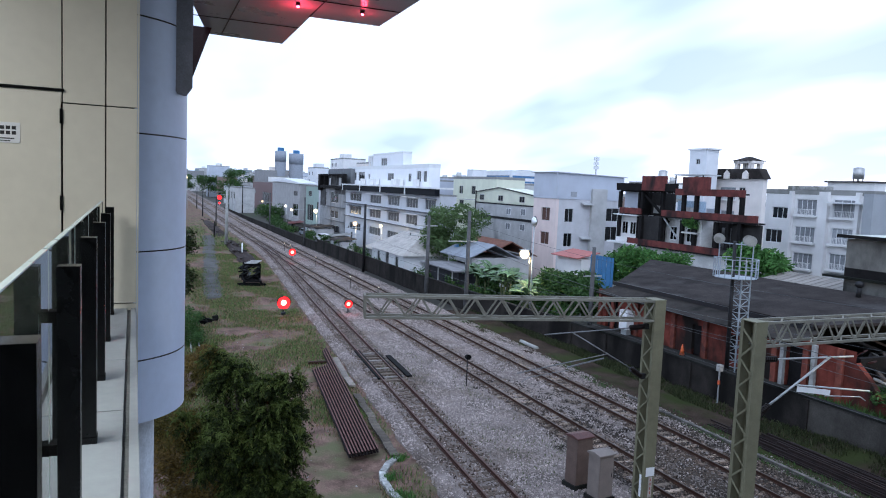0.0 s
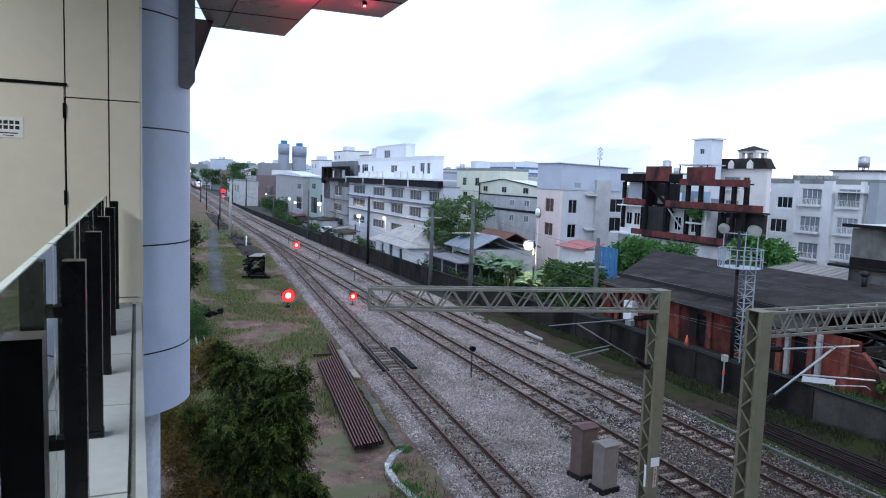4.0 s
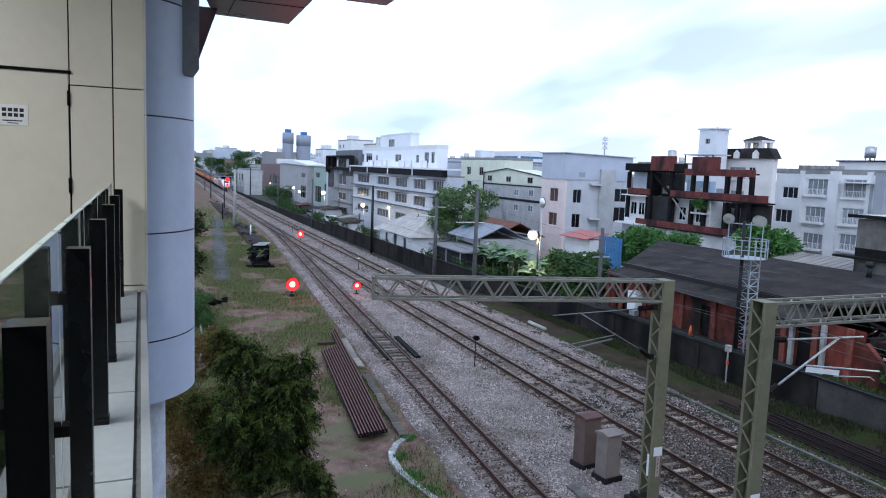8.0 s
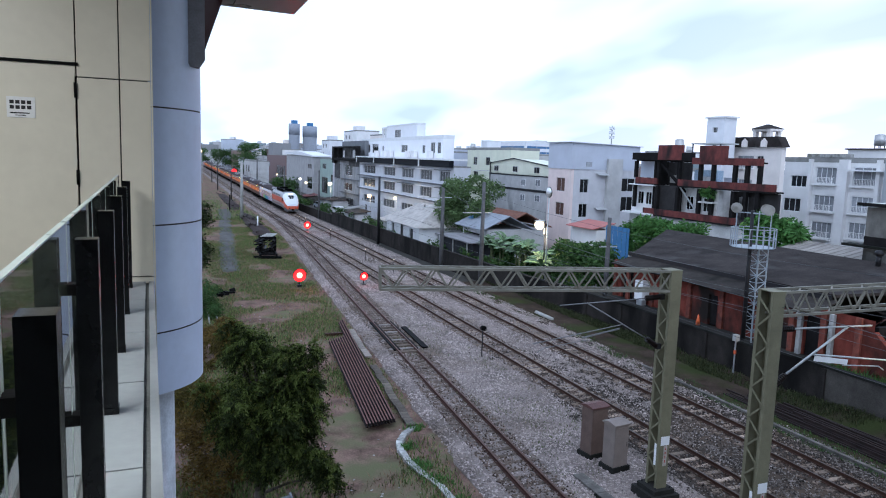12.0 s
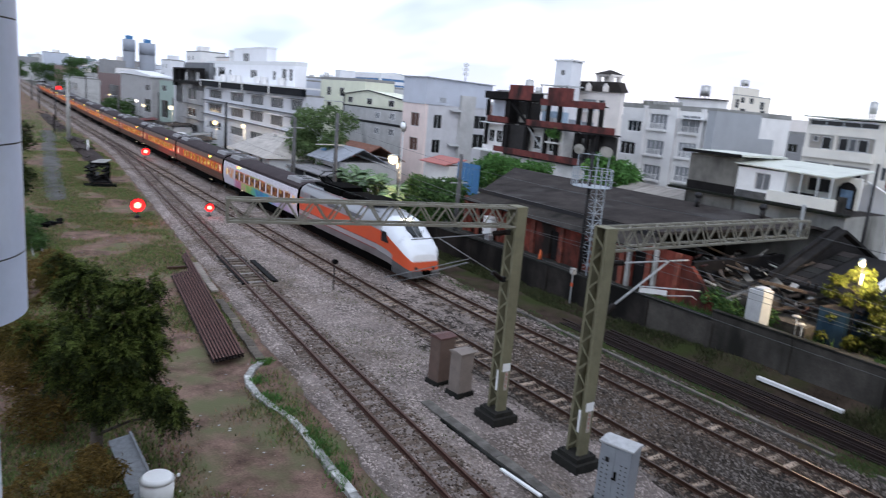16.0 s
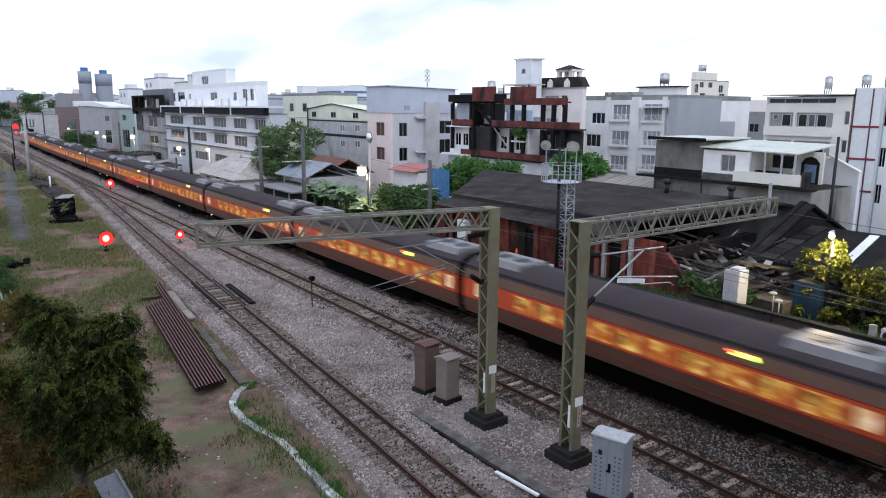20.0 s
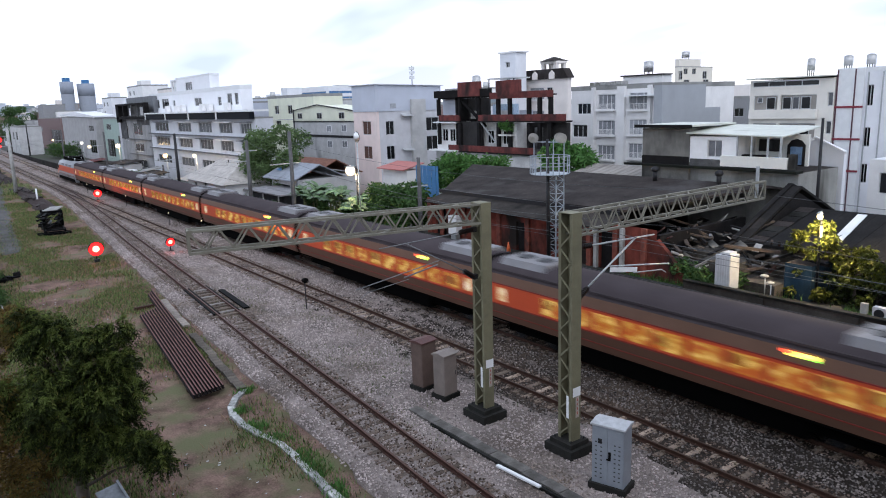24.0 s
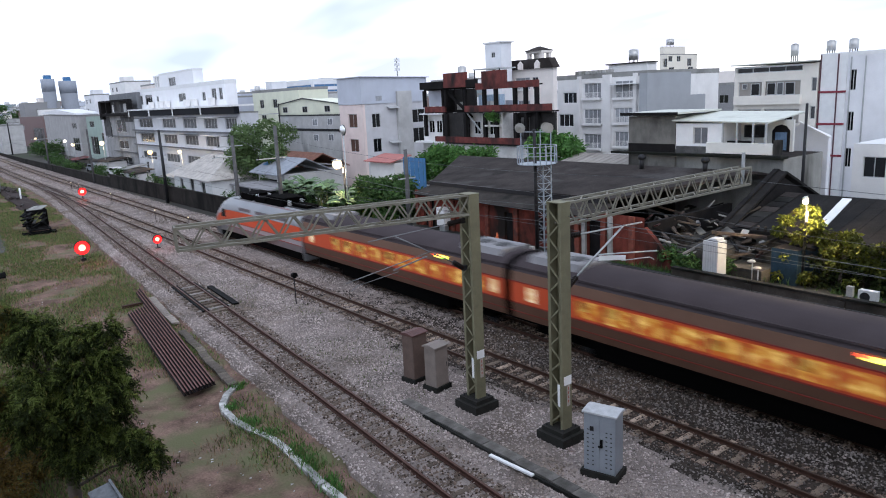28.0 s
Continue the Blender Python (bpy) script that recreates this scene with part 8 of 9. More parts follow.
def spray_crown(name, lobes, sprays, per, leaf, material, seed):
    """A crown of thin drooping sprays that leave each lobe's middle, with narrow leaflets along both sides of every spray."""
    g = np.random.default_rng(seed)
    c = np.array(lobes, float)
    w = c[:, 3] ** 2
    pick = g.choice(len(c), sprays, p=w / w.sum())
    d = g.normal(size=(sprays, 3))
    d[:, 2] = d[:, 2] * 0.8 + 0.15
    d /= np.linalg.norm(d, axis=1)[:, None]
    reach = c[pick, 3] * g.uniform(0.75, 1.25, sprays)
    start = c[pick, :3] + d * (reach * g.uniform(0.15, 0.45, sprays))[:, None]
    u = np.linspace(0.12, 1.0, per)[None, :]
    length = (reach * g.uniform(0.55, 0.9, sprays))[:, None]
    pos = start[:, None, :] + d[:, None, :] * (u * length)[..., None]
    pos[..., 2] -= 0.55 * length * u ** 2 * g.uniform(0.5, 1.3, (sprays, 1))
    along = np.repeat(d[:, None, :], per, 1).copy()
    along[..., 2] -= 1.1 * u * g.uniform(0.5, 1.3, (sprays, 1))
    along /= np.linalg.norm(along, axis=2)[..., None]
    side = np.cross(along, g.normal(size=(sprays, 1, 3)))
    side /= np.linalg.norm(side, axis=2)[..., None] + 1e-9
    side *= np.where(np.arange(per) % 2 == 0, 1.0, -1.0)[None, :, None]
    out = (along * 0.55 + side * 0.75 + g.normal(0, 0.18, (sprays, per, 3))).reshape(-1, 3)
    out[:, 2] -= 0.35
    out /= np.linalg.norm(out, axis=1)[:, None]
    p = pos.reshape(-1, 3) + g.normal(0, 0.02, (sprays * per, 3))
    n = len(p)
    ln = leaf * g.uniform(0.6, 1.35, (n, 1))
    flat = np.cross(out, g.normal(size=(n, 3)))
    flat /= np.linalg.norm(flat, axis=1)[:, None] + 1e-9
    wd = ln * 0.11
    v = np.stack([p, p + out * ln * 0.45 + flat * wd, p + out * ln, p + out * ln * 0.45 - flat * wd], 1).reshape(-1, 3)
    k = np.arange(n)[:, None] * 4
    return raw(name, v, np.concatenate([k + [[0, 1, 2]], k + [[0, 2, 3]]]), material)


fg = random.Random(11)
# lobes of the crown: across the view from the station, along it, height and size
SHAPE = [(-0.2, 0, 4.2, 1.2), (-1.9, 0, 4.2, 0.8), (0.8, 0, 4.5, 0.9), (-0.3, 0.2, 5.7, 0.75), (-0.9, 0.3, 5.4, 0.55), (0.8, 0.2, 5.5, 0.6), (-2.5, 0.2, 4.1, 0.6), (0.2, 0, 3.1, 1.0), (1.1, -0.3, 2.9, 0.7), (1.9, -0.3, 2.5, 0.55), (2.4, -0.2, 2.1, 0.4), (-1.0, -0.2, 3.6, 0.6), (0.1, -0.3, 2.4, 0.5), (1.6, 0.1, 4.0, 0.65), (1.5, 0.1, 4.9, 0.5)]
for _ in range(40):
    u, w, z, r = fg.choice(SHAPE[:15])
    a, b = fg.uniform(0, math.tau), fg.uniform(-0.5, 1.2)
    SHAPE.append((u + math.cos(a) * math.cos(b) * r * 1.15, w + math.sin(a) * math.cos(b) * r * 1.15, z + math.sin(b) * r * 1.1, fg.uniform(0.2, 0.42)))
LOBES = [(0.81 * u + 0.59 * w, -0.59 * u + 0.81 * w, z, r * (0.86 if r > 0.48 else 1.15)) for u, w, z, r in SHAPE]
spot = (2.5, 21.0, -0.4)
ft = thing("feathery_tree", spot, "dark green feathery-leaved tree beside the station", "tree")
bm = bmesh.new()
for p, q, r0, r1 in (((0, 0, -0.4), (0.1, 0.05, 1.3), 0.22, 0.17), ((0.1, 0.05, 1.3), (0.0, 0.15, 2.6), 0.17, 0.13), ((0.0, 0.15, 2.6), (0.15, 0.1, 4.6), 0.13, 0.05)):
    rod(bm, p, q, r0, r1, n=10)
part("trunk", bm, BARK, ft)
for x, y, z, r in LOBES[:30]:
    bm = bmesh.new()
    s = Vector((0.05, 0.1, max(0.9, min(4.0, z - 1.0))))
    q = Vector((x, y, z))
    m = s.lerp(q, 0.5) + Vector((0, 0, 0.2))
    rod(bm, s, m, 0.055, 0.035, n=6)
    rod(bm, m, q, 0.035, 0.012, n=6)
    part("limb", bm, BARK, ft)
GREEN = [q for q, s in zip(LOBES, SHAPE) if s[0] > -1.35]
part("crown", spray_crown("crown", GREEN, 2500, 46, 0.115, LEAF_A, 21), LEAF_A, ft)
# paler leaves on top and outside carry the crown's highlights in their colour
part("light_foliage", spray_crown("light_foliage", [(x, y, z + 0.15, r * 1.1) for x, y, z, r in GREEN], 1500, 40, 0.115, leafy("lit_feathery_leaf", (0.095, 0.125, 0.03), 0.55, (0.19, 0.17, 0.05)), 22), LEAF_A, ft, "lighter outer leaves painted as the lit side of the crown")
part("dry_foliage", spray_crown("dry_foliage", [q for q, s in zip(LOBES, SHAPE) if s[0] < -1.0], 560, 34, 0.12, leafy("browning_leaf", (0.115, 0.095, 0.026), 0.6, (0.24, 0.14, 0.03)), 23), LEAF_A, ft, "browning leaves")
DRYLEAF = leafy("dry_leaf", (0.125, 0.085, 0.024), 0.6, (0.20, 0.12, 0.03))
tree("dry_bush", (1.5, 18.2, -0.4), "yellow-brown dry bush at the foot of a tree", clumps(45, 30, (1.3, 1.2), 0.2, 2.0, 0.25, 0.5), 12000, 0.15, DRYLEAF, (0, 0, 0.8), 0.05, 6, 0.3, 4.5)
tree("dry_bush", (1.7, 25.0, -0.4), "yellow-brown dry bush beside the station column", clumps(41, 34, (1.6, 1.9), 0.3, 2.8, 0.3, 0.6), 14000, 0.16, DRYLEAF, (0, 0, 1.0), 0.06, 6, 0.3, 4.0)
tree("low_bush", (4.2, 30.5, -0.4), "low olive green bush in grass", clumps(42, 20, (2.4, 2.4), 0.1, 0.8, 0.3, 0.55), 9000, 0.16, LEAF_B, (0, 0, 0.5), 0.05, 5, 0.3, 4.0)
tree("round_tree", (36.5, 83.5, -0.6), "round green tree in front of a yellow house", clumps(12, 40, (2.6, 7.0), 2.2, 8.8, 0.9, 1.7), 17000, 0.42, leafy("hazy_leaf", (0.105, 0.16, 0.065), 0.5, (0.16, 0.2, 0.08)), (0, 0, 4.0), 0.25)
def banana(x, y, h, seed):
    """A banana plant: a soft stem and long arching leaves, folded along the midrib and torn at the edges."""
    g = random.Random(seed)
    e = thing("banana_plant", (x, y, -0.4), "broad-leaved banana plant behind a wall", "banana plant", "banana plants by the street")
    bm = bmesh.new()
    rod(bm, (0, 0, 0), (0.05, 0.04, h * 0.62), 0.13, 0.08, n=8)
    part("stem", bm, mat("banana_stem", (0.12, 0.14, 0.06), 0.8), e)
    n = 9
    for k in range(n):
        a = math.tau * k / n + g.uniform(-0.3, 0.3)
        ln, wd, up = g.uniform(1.6, 2.6), g.uniform(0.26, 0.38), g.uniform(0.6, 1.7)
        c, s = math.cos(a), math.sin(a)
        bm = bmesh.new()
        rings, steps = [], 8
        for q in range(steps + 1):
            t = q / steps
            out, z = ln * t * (0.5 + 0.25 * t), h * 0.55 + up * ln * (t - 0.75 * t * t)
            half = wd * math.sin(math.pi * min(1, 0.12 + t * 0.86)) * g.uniform(0.8, 1.1)
            rings.append([bm.verts.new((c * out - s * o * half, s * out + c * o * half, z + (0.10 if o == 0 else 0) * (1 - t) - 0.25 * half * abs(o))) for o in (-1, 0, 1)])
        for p, q in zip(rings[:-1], rings[1:]):
            for o in (0, 1):
                bm.faces.new((p[o], p[o + 1], q[o + 1], q[o]))
        part("leaf", bm, BANANA, e)


BANANA = mat("banana_leaf", (0.12, 0.20, 0.085), 0.45, 0, 0.35, 1.5, 14, 0.2, ((0.2, 0.22, 0.10), 0.62), stretch=(1, 1, 1), rand=0.4, spec=0.4)
bg = random.Random(31)
for k in range(20):
    banana(31.4 + bg.uniform(-0.4, 2.4), 54.2 + k * 0.68 + bg.uniform(-0.3, 0.3), bg.uniform(3.6, 5.4), 300 + k)
tree("low_shrubs", (33.5, 62.0, -0.4), "dark green shrubs under banana plants", clumps(13, 26, (1.6, 6.0), 0.4, 2.8, 0.5, 0.9), 3600, 0.5, LEAF_B, (0, 0, 1.0), 0.08, 6, 0.2, 2.2)
tree("broadleaf_tree", (33.0, 50.0, -0.4), "dense green broadleaf tree under a street lamp", clumps(14, 34, (2.0, 4.4), 1.4, 4.5, 0.7, 1.2), 9000, 0.42, LEAF_B, (0, 0, 2.2), 0.2)
tree("bushy_tree", (46.5, 57.5, -0.4), "bright green bushy tree behind the dark roof", clumps(15, 60, (1.6, 5.6), 3.0, 6.0, 0.6, 1.0), 14000, 0.4, LEAF_D, (0, 0, 3.0), 0.2)
tree("balcony_plant", (53.35, 59.0, 8.0), "feathery green plant growing on a burnt balcony", clumps(46, 14, (0.25, 1.0), 0.1, 1.1, 0.25, 0.45), 1500, 0.28, LEAF_D, (0, 0, 0.4), 0.05, 4, 0.4, 3.5)
tree("papaya_tree", (48, 44.8, -0.4), "green large-leaved tree beside a white apartment house", clumps(16, 26, (1.8, 2.8), 3.6, 7.4, 0.6, 1.1), 4200, 0.6, LEAF_D, (0, 0, 4.5), 0.18)
BUNCHES = [(-0.3, 2.5, 3.3, 0.42), (-0.2, 2.9, 2.7, 0.36), (0, 1.7, 3.75, 0.5), (-0.2, 1.3, 3.2, 0.5), (0, 0.9, 2.6, 0.5), (-0.3, 1.9, 2.5, 0.4), (-0.2, -0.3, 2.75, 0.5), (-0.4, -0.8, 2.3, 0.5), (0, -1.6, 2.35, 0.42), (-0.2, -2.4, 2.7, 0.5), (-0.2, -2.9, 2.1, 0.45), (0, -3.5, 2.5, 0.4), (-0.5, 2.3, 1.6, 0.3), (-0.4, 0.1, 1.5, 0.4), (-0.4, -2.0, 1.4, 0.35), (-0.6, 1.3, 0.7, 0.35), (-0.6, 2.6, 0.6, 0.3), (-0.5, -0.7, 0.7, 0.35), (-0.2, -4.2, 2.5, 0.5), (-0.2, -4.9, 2.9, 0.42), (-0.3, -5.2, 2.0, 0.45), (-0.4, -3.9, 1.6, 0.4), (-0.1, 0.4, 2.1, 0.5), (-0.2, -1.3, 1.7, 0.45)]
tree("lamplit_tree", (34.3, 14.0, 1.1), "yellow-green large-leaved tree lit by a street lamp", BUNCHES, 4600, 0.24, LEAF_C, (0, 0, 2.0), 0.08, 14, 0.75, 2.0)
tree("dark_shrub", (34.9, 13.2, 1.1), "dark green shrub under a lamplit tree", clumps(17, 30, (0.9, 3.2), 0.1, 1.5, 0.3, 0.55), 3600, 0.24, LEAF_A, (0, 0, 1.0), 0.06, 6, 0.4, 2.2)
tree("vine_thicket", (32.6, 20.5, 1.0), "dark green creepers over the collapsed shed", clumps(18, 26, (0.9, 2.2), 0.2, 1.3, 0.3, 0.6), 3000, 0.25, LEAF_B, (0, 0, 0.5), 0.05, 4)
tree("roadside_tree", (1.3, 60, -0.4), "dark tree beside the station column", clumps(19, 24, (1.6, 4.0), 0.9, 4.4, 0.6, 1.1), 7000, 0.3, LEAF_A, (0, 0, 2.5), 0.16)
tree("roadside_tree", (2.9, 80, -0.4), "dark dense tree beyond the station column", clumps(20, 40, (1.7, 4.5), 0.4, 5.6, 0.7, 1.2), 9000, 0.32, LEAF_A, (0, 0, 3.2), 0.2)
tree("low_bush", (2.4, 52.0, -0.4), "low olive green bush in grass", clumps(43, 22, (1.2, 3.2), 0.2, 1.9, 0.35, 0.65), 7000, 0.2, LEAF_B, (0, 0, 0.6), 0.05, 5, 0.3, 4.0)
tree("dry_bush", (2.6, 41.0, -0.4), "yellow-brown dry bush in grass beside the station column", clumps(44, 26, (1.5, 2.6), 0.1, 1.6, 0.3, 0.55), 9000, 0.17, DRYLEAF, (0, 0, 0.6), 0.05, 5, 0.3, 4.0)
for k, (x, y, r, h) in enumerate(((37, 232, 5, 4.0), (32.5, 196, 2.5, 2.6), (30.5, 296, 5, 12.5), (-2, 320, 8, 10), (45, 400, 7, 18.5), (36, 470, 8, 15), (14, 430, 7, 12), (3, 350, 6, 9), (56, 440, 6, 16), (24, 520, 8, 14), (62, 270, 6, 9), (72, 24, 3, 3.2), (66, 17, 4, 4.0))):
    tree("distant_tree", (x, y, -0.7), "green tree among far houses", clumps(30 + k, 30, (r * 0.8, r), h * 0.35, h * 0.88, r * 0.22, r * 0.36), 3200, 0.12 * r, LEAF_B, (0, 0, h * 0.5), 0.25, group="trees among far houses")


def grass(name, count, place, h0, h1, label, m=None):
    xs, ys, zs = place(count)
    n = len(xs)
    a = RNG.uniform(0, math.tau, n)
    h = RNG.uniform(h0, h1, n)
    lean = RNG.normal(0, 0.35, (n, 2)) * h[:, None]
    wd = 0.012 + h * 0.05
    base = np.stack([xs, ys, zs], 1)
    s = np.stack([np.cos(a) * wd, np.sin(a) * wd, 0 * a], 1)
    tip = base + np.stack([lean[:, 0], lean[:, 1], h], 1)
    v = np.stack([base - s, base + s, tip], 1).reshape(-1, 3)
    f = np.arange(n * 3).reshape(-1, 3)
    tagged(new(name, raw(name, v, f, m or GRASS)), label, "grass", "", "stuff")


def patchy(x0, x1, y0, y1, thresh, zf):
    def place(count):
        x, y = RNG.uniform(x0, x1, count * 3), RNG.uniform(0, 1, count * 3)
        y = y0 + (y1 - y0) * y ** 1.3
        keep = np.array([noise.noise(Vector((p * 0.22, q * 0.16, 5))) + 0.35 * noise.noise(Vector((p * 0.9, q * 0.8, 8))) > thresh + s for p, q, s in zip(x, y, RNG.normal(0, 0.13, count * 3))])
        if x0 < 0:
            bare = ((x - 6.4) / 2.0) ** 2 + ((y - 55) / 1.6) ** 2 < RNG.uniform(0.4, 1.3, count * 3)
            lane_gap = np.abs(x - np.array([lane(0, q) for q in y]))
            edge = np.array([track_a(q) for q in y]) - 2.0 - RNG.exponential(0.45, count * 3)
            keep &= ~((y < 31) & (x > 7.6) & (RNG.uniform(0, 1, count * 3) < 0.45))
            keep &= ~bare & (x < edge) & ~((y > 70) & (lane_gap < 1.5 * RNG.uniform(0, 1, count * 3) ** 0.8))
        x, y = x[keep][:count], y[keep][:count]
        return x, y, np.array([zf(p, q) for p, q in zip(x, y)])
    return place


DRYGRASS = leafy("dry_grass_blade", (0.26, 0.175, 0.11), 0.5, (0.30, 0.22, 0.10))
grass("dry_grass", 90000, patchy(-2, 15.5, 12, 128, -0.2, lambda x, y: yard(x, y) - 0.02), 0.05, 0.22, "dry brown grass among green on earth beside the siding", DRYGRASS)
grass("grass", 190000, patchy(-2, 15.5, 12, 128, -0.04, lambda x, y: yard(x, y) - 0.02), 0.06, 0.26, "patchy green and brown grass on earth beside the siding")
grass("far_grass", 26000, patchy(-6, 16.2, 125, 300, -0.2, lambda x, y: -0.5), 0.2, 0.7, "rough green grass beside the far tracks")
grass("yard_weeds", 7000, patchy(29.95, 33.5, 2, 26, -0.2, lambda x, y: 1.24), 0.1, 0.5, "dark weeds on a raised yard behind the wall", LEAF_B)
grass("verge_weeds", 36000, patchy(28.0, 29.6, -4, 60, -0.05, lambda x, y: bank(x, y) - 0.03), 0.06, 0.3, "green weeds along the foot of a wall", leafy("verge_weed_leaf", (0.062, 0.075, 0.034), 0.6, (0.14, 0.12, 0.07)))
grass("conduit_weeds", 9000, patchy(25.0, 26.2, -4, 58, -0.05, lambda x, y: bank(x, y) - 0.03), 0.05, 0.2, "low green weeds between the ballast and old rails", LEAF_B)
WEED = leafy("weed_leaf", (0.10, 0.12, 0.05), 0.4)
grass("ballast_weeds", 3500, patchy(13.0, 17.4, 18, 60, 0.16, lambda x, y: bed(x, y)), 0.04, 0.14, "sparse low weeds growing in the ballast", WEED)

sg = random.Random(77)
for k in range(16):
    y = 62 + k * 8.5 + sg.uniform(-2, 2)
    tree("street_bush", (29.2 + sg.uniform(0, 2.2), y, -0.7), "green bush behind the boundary wall", clumps(80 + k, 9, (0.8, 1.8), 0.5, 2.0, 0.4, 0.8), 500, 0.35, LEAF_B, (0, 0, 0.8), 0.05, 3, group="bushes behind the wall")
for k in range(9):
    y = 66 + k * 13 + sg.uniform(-4, 4)
    x = 30.5 + sg.uniform(0, 3)
    e = thing("lean_to", (x, y, -0.7), "low grey lean-to with a rusty tin roof", "lean-to", "sheds along the street")
    w, d, h = sg.uniform(2, 3.5), sg.uniform(3, 6), sg.uniform(1.8, 2.6)
    add_box(e, "wall", 0, w, 0, d, 0, h, sg.choice((BAREGREY, MOSSY, GREYPLASTER)))
    bm = bmesh.new()
    extrude_y(bm, [(-0.5, h), (w + 0.3, h + 0.5), (w + 0.3, h + 0.58), (-0.5, h + 0.08)], -0.3, d + 0.3)
    part("tin_roof", bm, sg.choice((ROOFGREY, RUSTRED, BAREGREY, ROOFDARK)), e)


def kerb_side(count):
    k = RNG.integers(0, len(pts) - 3, count)
    f = RNG.uniform(0, 1, count)
    a, b = np.array(pts)[k], np.array(pts)[k + 1]
    c = a + (b - a) * f[:, None] + RNG.normal(0.25, 0.22, (count, 2)) * np.array([1, 0.3])
    keep = np.array([noise.noise(Vector((p[0] * 0.8, p[1] * 0.7, 2))) > -0.05 for p in c])
    c = c[keep]
    return c[:, 0] + 0.1, c[:, 1], np.full(len(c), -0.42)


grass("kerb_weeds", 5200, kerb_side, 0.08, 0.3, "fresh green weeds along a kerb", LEAF_D)
n = 420
lx, ly = RNG.uniform(0, 9.5, n), 14 + 46 * RNG.uniform(0, 1, n) ** 1.4
ls, la = RNG.uniform(0.015, 0.07, n), RNG.uniform(0, math.tau, n)
lv = np.stack([np.stack([lx + ls * np.cos(la + k * 1.57), ly + ls * np.sin(la + k * 1.57) * 0.7, np.array([yard(p, q) for p, q in zip(lx, ly)]) + 0.03 + 0.02 * (k % 2)], 1) for k in range(4)], 1).reshape(-1, 3)
tagged(new("litter", raw("litter", lv, np.arange(n * 4).reshape(-1, 4), mat("pale_litter", (0.42, 0.42, 0.42), 0.8, island=0.7))), "scattered pale scraps and stones on bare earth", "litter", "", "stuff")

# ---- train ----
T_ORANGE = mat("train_orange", (0.54, 0.072, 0.020), 0.4, 0, 0.06, 0.8, 10, 0.0, spec=0.5)
T_SILVER = mat("train_silver", (0.30, 0.31, 0.33), 0.35, 0.4, 0.08, 0.8, 10, 0.0)
T_LOWER = mat("train_lower_grey", (0.148, 0.078, 0.051), 0.5, 0.1, 0.12, 0.8, 10, 0.0, ((0.14, 0.085, 0.06), 0.58))
T_ROOF = mat("train_roof", (0.085, 0.070, 0.075), 0.9, 0, 0.15, 0.6, 10, 0.05, spec=0.05)
T_UPPER = mat("train_upper_tan", (0.165, 0.09, 0.06), 0.5, 0.1, 0.1, 0.8, 10, 0.0)
T_UNDER = mat("train_underframe", (0.005, 0.005, 0.005), 0.95, 0, 0.3, 2, 20, 0.1, spec=0.03)
T_RED = mat("train_red_line", (0.24, 0.03, 0.024), 0.5)


def lit_saloon(name, dark, mid_tone, light, strength):
    """A lit window: seats, curtains and lamps show as uneven warm patches."""
    m = bpy.data.materials.new(name)
    m.use_nodes = True
    nt = m.node_tree
    b = nt.nodes["Principled BSDF"]
    b.inputs["Base Color"].default_value, b.inputs["Roughness"].default_value = (0.05, 0.03, 0.02, 1), 0.1
    tc, info = nt.nodes.new("ShaderNodeTexCoord"), nt.nodes.new("ShaderNodeObjectInfo")
    sc = nt.nodes.new("ShaderNodeVectorMath")
    sc.operation = "MULTIPLY_ADD"
    sc.inputs[1].default_value = (1.0, 1.9, 3.2)
    nt.links.new(tc.outputs["Object"], sc.inputs[0])
    k = nt.nodes.new("ShaderNodeVectorMath")
    k.operation = "SCALE"
    k.inputs["Scale"].default_value = 40.0
    cb = nt.nodes.new("ShaderNodeCombineXYZ")
    for axis in "XYZ":
        nt.links.new(info.outputs["Random"], cb.inputs[axis])
    nt.links.new(cb.outputs[0], k.inputs[0])
    nt.links.new(k.outputs[0], sc.inputs[2])
    no = nt.nodes.new("ShaderNodeTexNoise")
    no.inputs["Scale"].default_value, no.inputs["Detail"].default_value = 1.0, 2
    nt.links.new(sc.outputs[0], no.inputs["Vector"])
    rp = nt.nodes.new("ShaderNodeValToRGB")
    rp.color_ramp.elements[0].position, rp.color_ramp.elements[0].color = 0.43, (*dark, 1)
    rp.color_ramp.elements[1].position, rp.color_ramp.elements[1].color = 0.68, (*light, 1)
    rp.color_ramp.elements.new(0.53).color = (*mid_tone, 1)
    nt.links.new(no.outputs["Fac"], rp.inputs[0])
    nt.links.new(rp.outputs[0], b.inputs["Emission Color"])
    b.inputs["Emission Strength"].default_value = strength
    MATS[name] = m
    return m


LITWIN = lit_saloon("lit_window", (0.42, 0.09, 0.012), (0.52, 0.23, 0.025), (0.90, 0.58, 0.15), 0.75)
LITDIM = lit_saloon("lit_window_dim", (0.30, 0.09, 0.012), (0.42, 0.22, 0.025), (0.75, 0.48, 0.12), 0.6)
LITDOOR = lit_saloon("lit_door_window", (0.7, 0.42, 0.20), (0.85, 0.62, 0.36), (1.0, 0.85, 0.62), 0.75)
HEADLIGHT = glow("headlight", (1.0, 0.93, 0.75), 5)
LEDY = glow("led_yellow", (1.0, 0.75, 0.1), 4)
LEDG = glow("led_green", (0.35, 1.0, 0.08), 2.5)
LEDR = glow("led_red", (1.0, 0.08, 0.03), 4)
TAIL = glow("tail_red", (1.0, 0.04, 0.03), 10)


